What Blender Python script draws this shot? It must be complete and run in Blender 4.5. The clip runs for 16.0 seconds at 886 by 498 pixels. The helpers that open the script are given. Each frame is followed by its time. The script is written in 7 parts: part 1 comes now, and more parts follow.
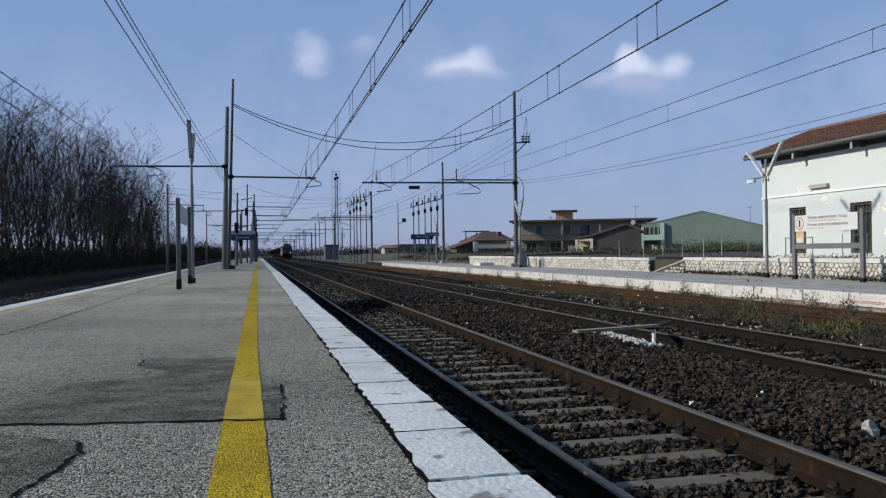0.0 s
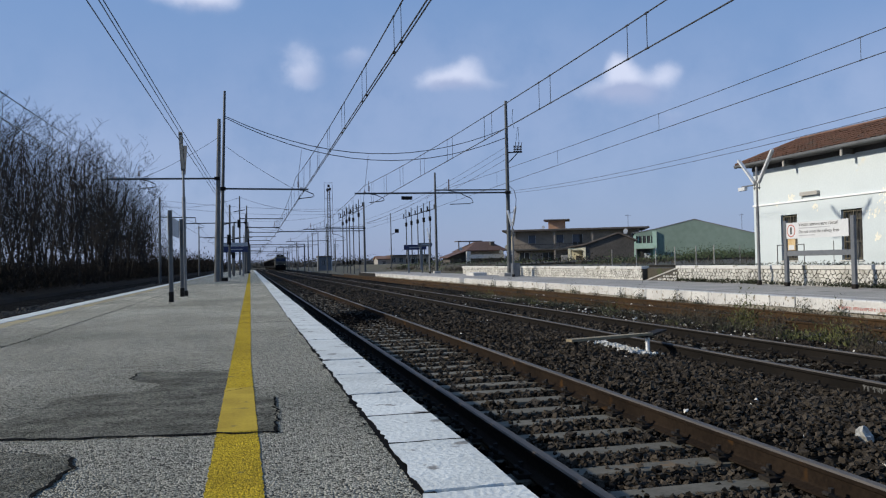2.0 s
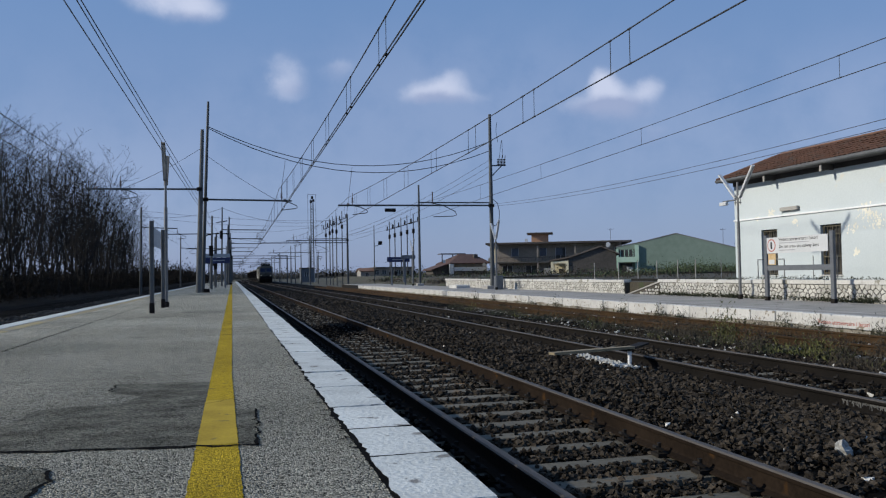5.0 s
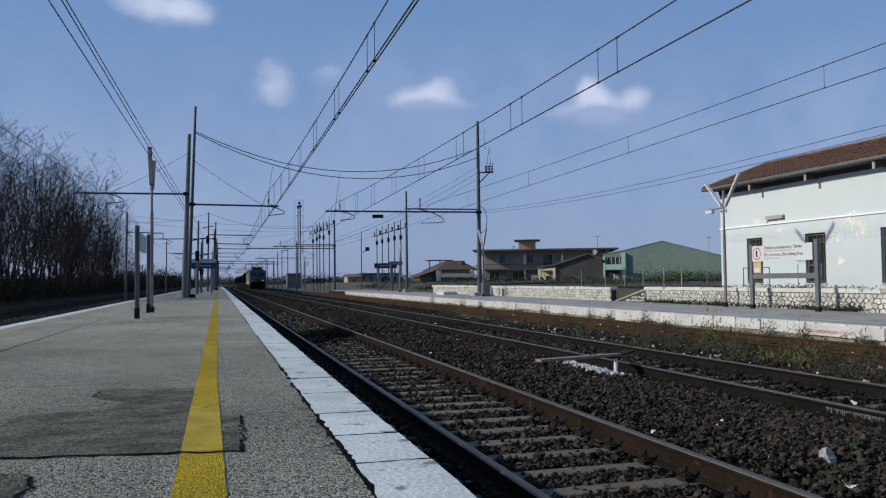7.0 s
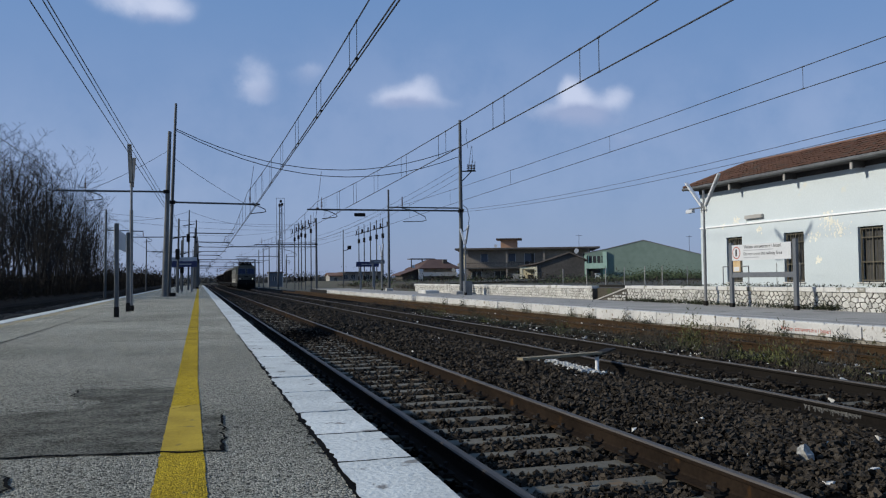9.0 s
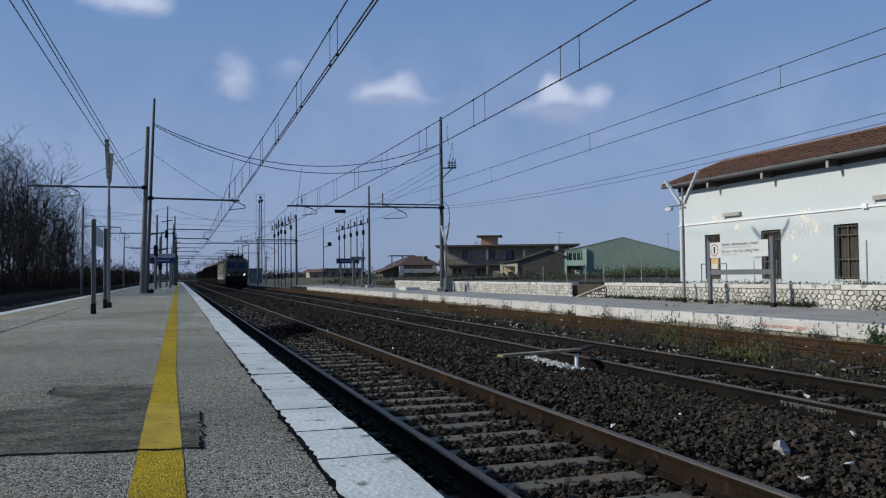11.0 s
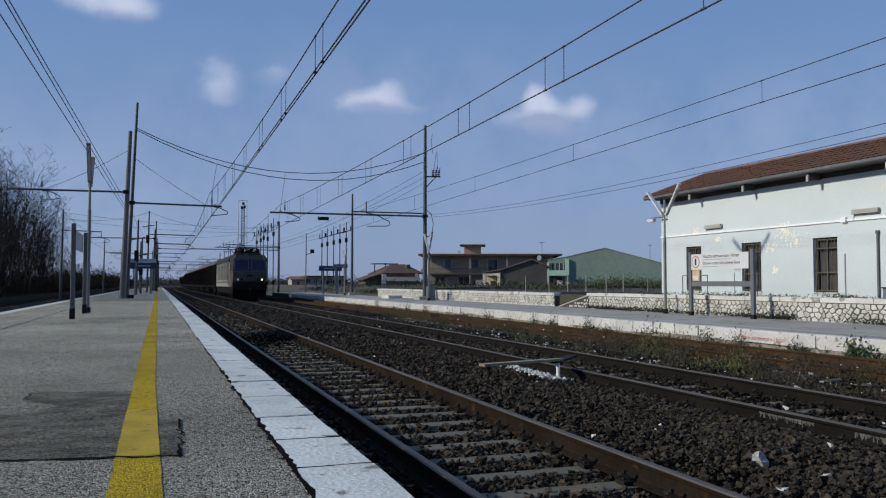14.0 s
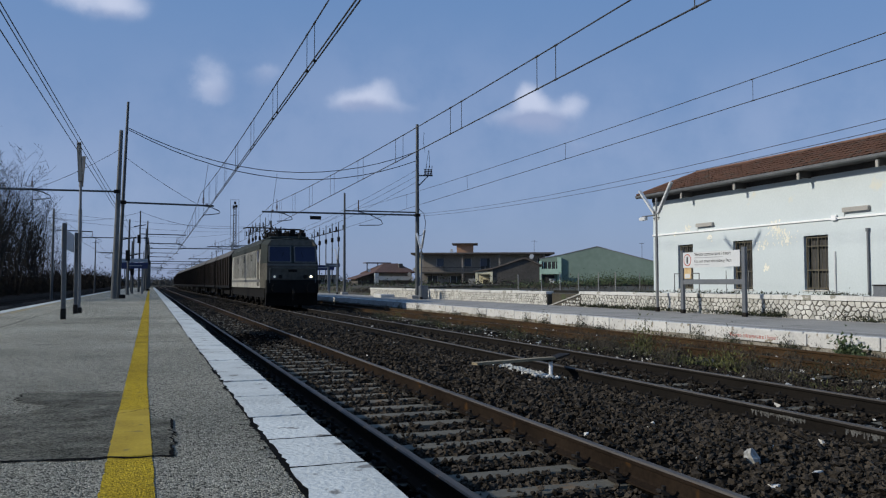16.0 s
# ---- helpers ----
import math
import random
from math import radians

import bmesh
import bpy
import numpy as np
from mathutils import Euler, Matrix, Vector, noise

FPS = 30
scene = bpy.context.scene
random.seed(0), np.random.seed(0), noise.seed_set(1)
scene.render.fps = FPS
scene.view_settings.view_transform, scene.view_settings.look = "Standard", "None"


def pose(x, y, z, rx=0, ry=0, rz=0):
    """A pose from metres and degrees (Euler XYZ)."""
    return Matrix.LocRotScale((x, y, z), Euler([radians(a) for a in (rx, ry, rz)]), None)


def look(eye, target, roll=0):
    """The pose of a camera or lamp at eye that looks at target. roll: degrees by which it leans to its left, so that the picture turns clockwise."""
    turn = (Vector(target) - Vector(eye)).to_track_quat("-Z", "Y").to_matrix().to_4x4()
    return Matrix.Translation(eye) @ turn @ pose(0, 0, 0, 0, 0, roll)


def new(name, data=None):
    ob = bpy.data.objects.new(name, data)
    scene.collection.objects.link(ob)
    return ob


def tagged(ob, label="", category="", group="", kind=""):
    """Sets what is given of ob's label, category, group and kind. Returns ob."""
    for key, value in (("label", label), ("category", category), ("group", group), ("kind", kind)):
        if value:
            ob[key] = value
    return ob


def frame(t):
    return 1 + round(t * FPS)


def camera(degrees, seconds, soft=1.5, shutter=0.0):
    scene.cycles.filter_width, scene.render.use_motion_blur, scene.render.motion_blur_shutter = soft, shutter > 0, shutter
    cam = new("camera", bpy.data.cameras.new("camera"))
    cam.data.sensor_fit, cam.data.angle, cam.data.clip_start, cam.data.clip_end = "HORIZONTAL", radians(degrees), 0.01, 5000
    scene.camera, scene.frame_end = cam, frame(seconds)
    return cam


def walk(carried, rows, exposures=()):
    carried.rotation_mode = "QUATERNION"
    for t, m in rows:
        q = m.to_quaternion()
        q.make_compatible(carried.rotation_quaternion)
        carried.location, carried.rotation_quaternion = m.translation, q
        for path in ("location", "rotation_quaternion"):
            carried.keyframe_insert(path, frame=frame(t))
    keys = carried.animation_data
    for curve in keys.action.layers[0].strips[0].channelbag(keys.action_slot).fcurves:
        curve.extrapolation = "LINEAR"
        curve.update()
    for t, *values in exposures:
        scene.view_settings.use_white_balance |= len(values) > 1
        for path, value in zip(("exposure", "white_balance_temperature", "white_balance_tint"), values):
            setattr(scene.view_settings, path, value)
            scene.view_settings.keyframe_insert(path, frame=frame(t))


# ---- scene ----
cam = camera(57.6, 16.0, soft=1.2)
EYE = (0.0, 0.0, 1.29)
TURNS = [  # seconds, yaw, pitch, roll
    (0.0, -12.96, 0.20, 0.78), (0.5, -12.78, 0.24, 1.08), (1.0, -12.60, 0.74, 1.61), (1.5, -13.22, 0.84, 1.30),
    (2.0, -13.45, 0.92, 1.29), (2.5, -13.96, 1.04, 1.22), (3.0, -14.01, 1.35, 0.90), (3.5, -14.17, 1.67, 1.09),
    (4.0, -14.52, 1.78, 1.08), (4.2, -14.43, 1.79, 1.14), (6.3, -15.28, 1.75, 0.76), (6.5, -15.51, 2.15, 1.08),
    (7.0, -15.56, 2.23, 0.66), (7.5, -16.12, 2.40, 0.71), (8.0, -16.89, 2.54, 0.68), (8.2, -16.78, 2.39, 0.66),
    (10.3, -17.64, 1.93, 0.58), (10.5, -17.98, 1.87, 0.53), (11.0, -18.22, 1.88, 0.55), (11.5, -18.47, 2.02, 0.46),
    (12.0, -18.63, 2.51, -0.14), (12.5, -18.76, 2.60, -0.15), (13.0, -19.12, 2.57, -0.12), (13.5, -19.34, 2.51, -0.15),
    (14.0, -19.45, 2.49, -0.09), (14.5, -19.71, 2.49, 0.03), (15.0, -19.89, 2.45, -0.06), (15.5, -20.26, 2.46, -0.15),
    (16.0, -19.98, 2.41, 0.10)]
walk(cam, [(t, pose(*EYE, 90 + p, r, y)) for t, y, p, r in TURNS], [(0.0, 0.25, 6600, 8), (2.0, 0.27, 6560, 8), (3.0, 0.24, 6520, 8), (4.0, 0.06, 6460, 8), (6.5, 0.09, 6380, 7), (8.0, 0.09, 6340, 7), (10.5, 0.01, 6340, 7), (16.0, 0.0, 6340, 7)])

# ---- light ----
SUN_EL, SUN_ROT = 26.0, -82.0  # degrees; the sun stands nearly square to the tracks, a little ahead
el, ro = radians(SUN_EL), radians(SUN_ROT)
SUN = Vector((math.sin(ro) * math.cos(el), math.cos(ro) * math.cos(el), math.sin(el)))


def direction(yaw, elev):
    """Unit vector; yaw in degrees to the right of the track's line."""
    a, e = radians(yaw), radians(elev)
    return Vector((math.sin(a) * math.cos(e), math.cos(a) * math.cos(e), math.sin(e)))


def make_world():
    w = bpy.data.worlds.new("sky")
    scene.world = w
    w.use_nodes = True
    n, l = w.node_tree.nodes, w.node_tree.links
    n.clear()
    out, bg = n.new("ShaderNodeOutputWorld"), n.new("ShaderNodeBackground")
    sky = n.new("ShaderNodeTexSky")
    sky.sky_type, sky.sun_disc = "NISHITA", False
    sky.sun_elevation, sky.sun_rotation = el, ro
    sky.air_density, sky.dust_density, sky.ozone_density = 1.0, 0.6, 2.2
    bg.inputs[1].default_value = SKY
    tc = n.new("ShaderNodeTexCoord")

    def calc(op, a, b, clamp=False):
        node = n.new("ShaderNodeMath")
        node.operation, node.use_clamp = op, clamp
        for socket, v in zip(node.inputs, (a, b)):
            if isinstance(v, (int, float)):
                socket.default_value = v
            else:
                l.new(v, socket)
        return node.outputs[0]

    def dot(v, axis):
        node = n.new("ShaderNodeVectorMath")
        node.operation = "DOT_PRODUCT"
        l.new(v, node.inputs[0])
        node.inputs[1].default_value = axis
        return node.outputs["Value"]

    def billow(scale, detail, rough):
        node = n.new("ShaderNodeTexNoise")
        node.inputs["Scale"].default_value, node.inputs["Detail"].default_value, node.inputs["Roughness"].default_value = scale, detail, rough
        l.new(tc.outputs["Generated"], node.inputs["Vector"])
        return node

    def ramp(v, lo, hi, smooth=True):
        node = n.new("ShaderNodeMapRange")
        node.interpolation_type = "SMOOTHSTEP" if smooth else "LINEAR"
        l.new(v, node.inputs[0])
        node.inputs[1].default_value, node.inputs[2].default_value = lo, hi
        return node.outputs[0]

    def blend(fac, a, b):
        node = n.new("ShaderNodeMix")
        node.data_type = "RGBA"
        l.new(fac, node.inputs[0])
        for socket, v in ((node.inputs[6], a), (node.inputs[7], b)):
            if isinstance(v, tuple):
                socket.default_value = v
            else:
                l.new(v, socket)
        return node.outputs[2]

    # directions shaken by turbulence, so that outlines billow
    coarse, fine = billow(11.0, 7.0, 0.58), billow(34.0, 6.0, 0.6)
    wob = n.new("ShaderNodeVectorMath")
    wob.operation = "MULTIPLY_ADD"
    wob.inputs[1].default_value = (0.03, 0.03, 0.03)
    l.new(coarse.outputs["Color"], wob.inputs[0])
    shift = n.new("ShaderNodeVectorMath")
    shift.operation = "ADD"
    l.new(tc.outputs["Generated"], shift.inputs[0])
    shift.inputs[1].default_value = (-0.015, -0.015, -0.015)
    l.new(shift.outputs[0], wob.inputs[2])

    def banks(rows):
        total = None
        for yaw, elev, size, tall, amount in rows:
            c = direction(yaw, elev)
            right = Vector((c.y, -c.x, 0)).normalized()
            up = right.cross(c)
            u = calc("MULTIPLY", dot(wob.outputs[0], right), 1 / radians(size))
            v = calc("MULTIPLY", dot(wob.outputs[0], up), 1 / radians(tall))
            far_off = calc("POWER", calc("ADD", calc("MULTIPLY", u, u), calc("MULTIPLY", v, v)), 1.2)
            puff = calc("MULTIPLY", calc("EXPONENT", calc("MULTIPLY", far_off, -1.0), 0.0), amount)
            puff = calc("MULTIPLY", puff, calc("GREATER_THAN", dot(tc.outputs["Generated"], c), 0.0))
            total = puff if total is None else calc("ADD", total, puff)
        return total
    rough = calc("ADD", calc("MULTIPLY", calc("SUBTRACT", coarse.outputs["Fac"], 0.5), 0.9), calc("MULTIPLY", calc("SUBTRACT", fine.outputs["Fac"], 0.5), 0.55))
    puffs = banks(CLOUDS)
    body = calc("MULTIPLY", ramp(calc("ADD", puffs, rough), 0.05, 1.25), ramp(puffs, 0.02, 0.45))
    veil = calc("MULTIPLY", banks(VEILS), ramp(coarse.outputs["Fac"], 0.25, 0.65))
    under = ramp(calc("ADD", banks(BASES), calc("MULTIPLY", rough, 0.4)), 0.1, 0.8)
    # haze: the winter air pales the sky, most of all low down
    low = ramp(dot(tc.outputs["Generated"], Vector((0, 0, 1))), 0.02, 0.36, False)
    pale = n.new("ShaderNodeMix")
    pale.data_type, pale.inputs[0].default_value = "RGBA", HAZE
    l.new(sky.outputs[0], pale.inputs[6])
    l.new(blend(low, HAZE_LOW, HAZE_HIGH), pale.inputs[7])
    whole = blend(calc("ADD", veil, 0.0, True), pale.outputs[2], VEIL_COLOUR)
    whole = blend(body, whole, blend(under, CLOUD_COLOUR, BASE_COLOUR))
    l.new(whole, bg.inputs[0])
    l.new(bg.outputs[0], out.inputs[0])


SKY, HAZE = 0.078, 0.76
HAZE_LOW, HAZE_HIGH = (3.1, 4.12, 7.1, 1), (2.02, 3.66, 7.15, 1)
CLOUD_COLOUR, BASE_COLOUR, VEIL_COLOUR = (7.1, 7.7, 9.9, 1), (4.1, 4.9, 7.4, 1), (6.4, 7.1, 9.6, 1)
CLOUDS = [  # yaw, elevation, half width, half height, amount
    (3.6, 14.0, 1.4, 1.5, 0.7), (4.0, 12.9, 1.5, 0.9, 0.45), (7.1, 14.1, 1.5, 0.8, 0.42), (8.1, 14.6, 0.9, 0.5, 0.22),
    (13.6, 12.8, 1.5, 0.8, 0.6), (15.5, 13.4, 1.3, 1.0, 0.75), (14.5, 12.4, 2.4, 0.6, 0.5), (17.5, 12.5, 1.9, 0.6, 0.25),
    (26.3, 12.8, 0.9, 1.2, 1.0), (27.2, 11.9, 1.5, 1.1, 0.7), (29.4, 12.5, 1.0, 0.8, 0.85), (24.5, 11.6, 1.7, 0.7, 0.6), (27.1, 11.0, 3.2, 0.9, 0.6),
    (28.6, 9.1, 2.0, 0.8, 0.36), (29.7, 9.6, 1.1, 0.6, 0.25), (-3.2, 18.2, 2.2, 1.1, 0.8), (-1.6, 18.0, 1.7, 0.9, 0.5), (-5.9, 18.4, 2.1, 1.2, 0.5)]
BASES = [(26.6, 11.0, 3.6, 1.0, 1.1), (28.8, 9.0, 2.6, 0.9, 1.0), (14.8, 12.0, 3.2, 0.8, 0.8), (5.0, 13.0, 2.4, 0.9, 0.6), (7.4, 14.0, 1.6, 0.9, 0.5), (-2.4, 17.1, 3.2, 0.7, 0.6)]
VEILS = [(10.0, 6.0, 26.0, 3.5, 0.13), (-12.0, 6.5, 14.0, 7.0, 0.16), (45.0, 10.0, 16.0, 4.0, 0.2), (16.0, 12.5, 16.0, 4.5, 0.17)]
make_world()
sun = new("sun", bpy.data.lights.new("sun", "SUN"))
sun.data.energy, sun.data.angle, sun.data.color = 3.7, radians(2.6), (1.0, 0.91, 0.78)
sun.matrix_world = look(SUN * 100, (0, 0, 0))

# ---- materials ----


def material(name, c1, c2, rough=0.8, grain=40.0, stain=0.7, bump=0.3, depth=0.01, metal=0.0, follow=False, mix2=0.5,
             island=0.0, spots=None, stretch=(1, 1, 1), transmit=0.0, aggregate=None, gloss=0.5, along=None):
    """Two colours mixed by fine grain and by broad stains; sizes in waves a metre. follow: the pattern moves with the thing."""
    m = bpy.data.materials.new(name)
    m.use_nodes = True
    n, l = m.node_tree.nodes, m.node_tree.links
    p = n["Principled BSDF"]
    if follow:
        src = n.new("ShaderNodeTexCoord").outputs["Object"]
    else:
        src = n.new("ShaderNodeNewGeometry").outputs["Position"]
    mp = n.new("ShaderNodeMapping")
    mp.inputs["Scale"].default_value = stretch
    l.new(src, mp.inputs[0])
    fine, broad = n.new("ShaderNodeTexNoise"), n.new("ShaderNodeTexNoise")
    for node, s, d in ((fine, grain, 3.0), (broad, stain, 5.0)):
        node.inputs["Scale"].default_value, node.inputs["Detail"].default_value = s, d
        l.new(mp.outputs[0], node.inputs["Vector"])
    sharp = n.new("ShaderNodeMapRange")
    l.new(fine.outputs["Fac"], sharp.inputs[0])
    sharp.inputs[1].default_value, sharp.inputs[2].default_value = 0.35, 0.65
    wide = n.new("ShaderNodeMapRange")
    l.new(broad.outputs["Fac"], wide.inputs[0])
    wide.inputs[1].default_value, wide.inputs[2].default_value = 0.35, 0.65
    blend = n.new("ShaderNodeMix")
    blend.data_type = "FLOAT"
    blend.inputs[0].default_value = mix2
    l.new(sharp.outputs[0], blend.inputs[2])
    l.new(wide.outputs[0], blend.inputs[3])
    fac = blend.outputs[0]
    if island:
        if island > 0:
            rnd = n.new("ShaderNodeNewGeometry").outputs["Random Per Island"]
        else:
            rnd = n.new("ShaderNodeObjectInfo").outputs["Random"]
        b2 = n.new("ShaderNodeMix")
        b2.data_type = "FLOAT"
        b2.inputs[0].default_value = abs(island)
        l.new(fac, b2.inputs[2])
        l.new(rnd, b2.inputs[3])
        fac = b2.outputs[0]
    col = n.new("ShaderNodeMix")
    col.data_type = "RGBA"
    col.inputs[6].default_value, col.inputs[7].default_value = (*c1, 1), (*c2, 1)
    l.new(fac, col.inputs[0])
    res = col.outputs[2]
    if aggregate:  # broken stone set in a binder: waves a metre, darkest and lightest grain
        vo = n.new("ShaderNodeTexVoronoi")
        vo.inputs["Scale"].default_value = aggregate[0]
        l.new(mp.outputs[0], vo.inputs["Vector"])
        sep = n.new("ShaderNodeSeparateColor")
        l.new(vo.outputs["Color"], sep.inputs[0])
        gr = n.new("ShaderNodeMapRange")
        l.new(sep.outputs[0], gr.inputs[0])
        gr.inputs[3].default_value, gr.inputs[4].default_value = aggregate[1], aggregate[2]
        mul = n.new("ShaderNodeMix")
        mul.data_type, mul.blend_type, mul.inputs[0].default_value = "RGBA", "MULTIPLY", 1.0
        l.new(res, mul.inputs[6])
        l.new(gr.outputs[0], mul.inputs[7])
        res = mul.outputs[2]
    if along:  # low-angle brightening put into the colour along the platform: from y, to y, gain
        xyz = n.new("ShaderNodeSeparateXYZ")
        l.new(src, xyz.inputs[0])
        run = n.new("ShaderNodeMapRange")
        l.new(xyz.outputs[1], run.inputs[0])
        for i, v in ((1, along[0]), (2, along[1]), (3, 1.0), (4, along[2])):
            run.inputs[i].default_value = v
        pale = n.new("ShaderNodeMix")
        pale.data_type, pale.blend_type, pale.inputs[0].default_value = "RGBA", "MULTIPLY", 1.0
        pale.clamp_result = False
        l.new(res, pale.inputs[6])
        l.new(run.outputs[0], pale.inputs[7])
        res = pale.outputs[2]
    if spots:  # colour, waves a metre, threshold
        sc, sw, st = spots
        sn = n.new("ShaderNodeTexNoise")
        sn.inputs["Scale"].default_value, sn.inputs["Detail"].default_value = sw, 6.0
        l.new(mp.outputs[0], sn.inputs["Vector"])
        sr = n.new("ShaderNodeMapRange")
        l.new(sn.outputs["Fac"], sr.inputs[0])
        sr.inputs[1].default_value, sr.inputs[2].default_value = st, st + 0.05
        sm = n.new("ShaderNodeMix")
        sm.data_type = "RGBA"
        l.new(sr.outputs[0], sm.inputs[0])
        l.new(res, sm.inputs[6])
        sm.inputs[7].default_value = (*sc, 1)
        res = sm.outputs[2]
    l.new(res, p.inputs["Base Color"])
    p.inputs["Specular IOR Level"].default_value = gloss
    p.inputs["Roughness"].default_value, p.inputs["Metallic"].default_value = rough, metal
    if transmit:
        p.inputs["Transmission Weight"].default_value = transmit
    if bump:
        bp = n.new("ShaderNodeBump")
        bp.inputs["Strength"].default_value, bp.inputs["Distance"].default_value = bump, depth
        if aggregate:  # the grains stand proud of the binder
            up = n.new("ShaderNodeMath")
            up.operation = "SUBTRACT"
            l.new(fine.outputs["Fac"], up.inputs[0])
            l.new(vo.outputs["Distance"], up.inputs[1])
            l.new(up.outputs[0], bp.inputs["Height"])
        else:
            l.new(fine.outputs["Fac"], bp.inputs["Height"])
        l.new(bp.outputs[0], p.inputs["Normal"])
    return m


def glow(name, colour, strength):
    m = bpy.data.materials.new(name)
    m.use_nodes = True
    p = m.node_tree.nodes["Principled BSDF"]
    p.inputs["Base Color"].default_value = (*colour, 1)
    p.inputs["Emission Color"].default_value = (*colour, 1)
    p.inputs["Emission Strength"].default_value = strength
    return m


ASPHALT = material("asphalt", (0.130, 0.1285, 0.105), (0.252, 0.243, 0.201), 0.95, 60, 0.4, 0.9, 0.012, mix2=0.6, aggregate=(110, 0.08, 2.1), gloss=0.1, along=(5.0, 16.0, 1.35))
PATCH = material("asphalt_patch", (0.055, 0.055, 0.043), (0.190, 0.184, 0.150), 0.92, 40, 4.0, 1.0, 0.012, mix2=0.58, stretch=(0.9, 1.3, 1), aggregate=(105, 0.25, 1.75), gloss=0.08)
TAR = material("tar", (0.003, 0.003, 0.003), (0.012, 0.0115, 0.011), 0.95, 60, 4, gloss=0.03)
BLACK_STONE = material("near_black_ballast", (0.002, 0.002, 0.002), (0.006, 0.0055, 0.005), 0.95, 30, 3, 0.6, 0.02, gloss=0.03)
CESS = material("grey_cess_gravel", (0.02, 0.02, 0.0185), (0.10, 0.098, 0.092), 0.95, 20, 0.8, 0.8, 0.03, island=0.4, gloss=0.1)
YELLOW = material("yellow_paint", (0.25, 0.172, 0.009), (0.44, 0.312, 0.018), 0.85, 70, 1.6, 0.7, 0.008, mix2=0.55, spots=((0.19, 0.148, 0.035), 9.0, 0.66), aggregate=(120, 0.5, 1.45), gloss=0.12)
YELLOW_SMOOTH = material("smooth_yellow_paint", (0.29, 0.20, 0.018), (0.47, 0.338, 0.033), 0.8, 50, 3.0, 0.4, 0.004, mix2=0.7, spots=((0.22, 0.165, 0.035), 8.0, 0.67), gloss=0.2)
YELLOW_OLD = material("worn_yellow_paint", (0.33, 0.26, 0.085), (0.25, 0.225, 0.16), 0.85, 50, 1.5, 0.4, 0.004, mix2=0.6, spots=((0.20, 0.19, 0.16), 3.5, 0.55))
KERB = material("white_kerb_paint", (0.385, 0.405, 0.39), (0.64, 0.665, 0.64), 0.85, 34, 2.2, 0.8, 0.010, mix2=0.5, spots=((0.21, 0.205, 0.19), 6.0, 0.63), island=-0.2, gloss=0.15)
KERB_FACE = material("weathered_white_kerb", (0.40, 0.395, 0.38), (0.61, 0.605, 0.585), 0.85, 20, 1.6, 0.5, 0.012, mix2=0.5, spots=((0.23, 0.20, 0.155), 8.0, 0.60), island=-0.3, gloss=0.2)
KERB_BASE = material("mossy_kerb_base", (0.11, 0.098, 0.075), (0.33, 0.31, 0.27), 0.95, 16, 2.6, 0.8, 0.02, mix2=0.6, spots=((0.055, 0.055, 0.03), 5.0, 0.58), gloss=0.1)
CONCRETE = material("concrete", (0.26, 0.25, 0.23), (0.40, 0.39, 0.37), 0.9, 30, 0.7, 0.4, 0.006)
CONCRETE_DARK = material("dark_concrete", (0.008, 0.008, 0.0075), (0.026, 0.0245, 0.022), 0.9, 30, 0.9, 0.4, 0.01, gloss=0.15)
PALE_SLAB = material("pale_platform_paving", (0.235, 0.225, 0.205), (0.37, 0.355, 0.325), 0.95, 40, 0.5, 0.4, 0.004, spots=((0.2, 0.19, 0.17), 1.3, 0.62), gloss=0.1)
SLEEPER = material("sleeper_concrete", (0.06, 0.055, 0.040), (0.145, 0.132, 0.102), 0.9, 35, 2.5, 0.5, 0.006, island=-0.2,
                   spots=((0.16, 0.09, 0.03), 2.3, 0.62))
STONE = material("ballast_stone", (0.0024, 0.002, 0.0016), (0.084, 0.070, 0.055), 0.95, 60, 1.5, 0.9, 0.014, island=0.66, mix2=0.3, gloss=0.08)
STONE_DARK = material("darker_ballast_stone", (0.0016, 0.0013, 0.0011), (0.052, 0.043, 0.034), 0.95, 60, 1.5, 0.9, 0.014, island=0.66, mix2=0.3, gloss=0.08)
STONE_FAR = material("far_ballast_stone", (0.0018, 0.0016, 0.0014), (0.060, 0.052, 0.043), 0.95, 30, 0.8, 0.7, 0.014, island=0.6, mix2=0.4, gloss=0.1)
STONE_PALE = material("pale_ballast_stone", (0.40, 0.39, 0.36), (0.66, 0.65, 0.62), 0.9, 30, 2, 0.4, 0.01, island=0.5)
# near black: the shade in gaps between stones is put into the colour
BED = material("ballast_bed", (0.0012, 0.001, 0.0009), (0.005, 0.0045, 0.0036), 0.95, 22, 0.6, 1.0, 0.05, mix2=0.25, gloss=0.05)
SOIL = material("weedy_soil", (0.032, 0.028, 0.018), (0.07, 0.061, 0.043), 0.95, 12, 0.35, 0.6, 0.04, mix2=0.5,
                spots=((0.045, 0.055, 0.022), 0.9, 0.55))
# dark earth, with the trees' shade on the bank put into its colour
BANK_EARTH = material("darkened_bank_earth", (0.005, 0.0044, 0.0034), (0.015, 0.0125, 0.0095), 0.95, 12, 0.35, 0.6, 0.04, gloss=0.1)
FIELD = material("winter_field", (0.03, 0.032, 0.016), (0.07, 0.062, 0.04), 0.95, 3, 0.05, 0.3, 0.05)
STEEL = material("polished_rail_steel", (0.048, 0.042, 0.036), (0.095, 0.084, 0.073), 0.6, 30, 2, 0.1, 0.001, stretch=(1, 0.1, 1), gloss=0.25)
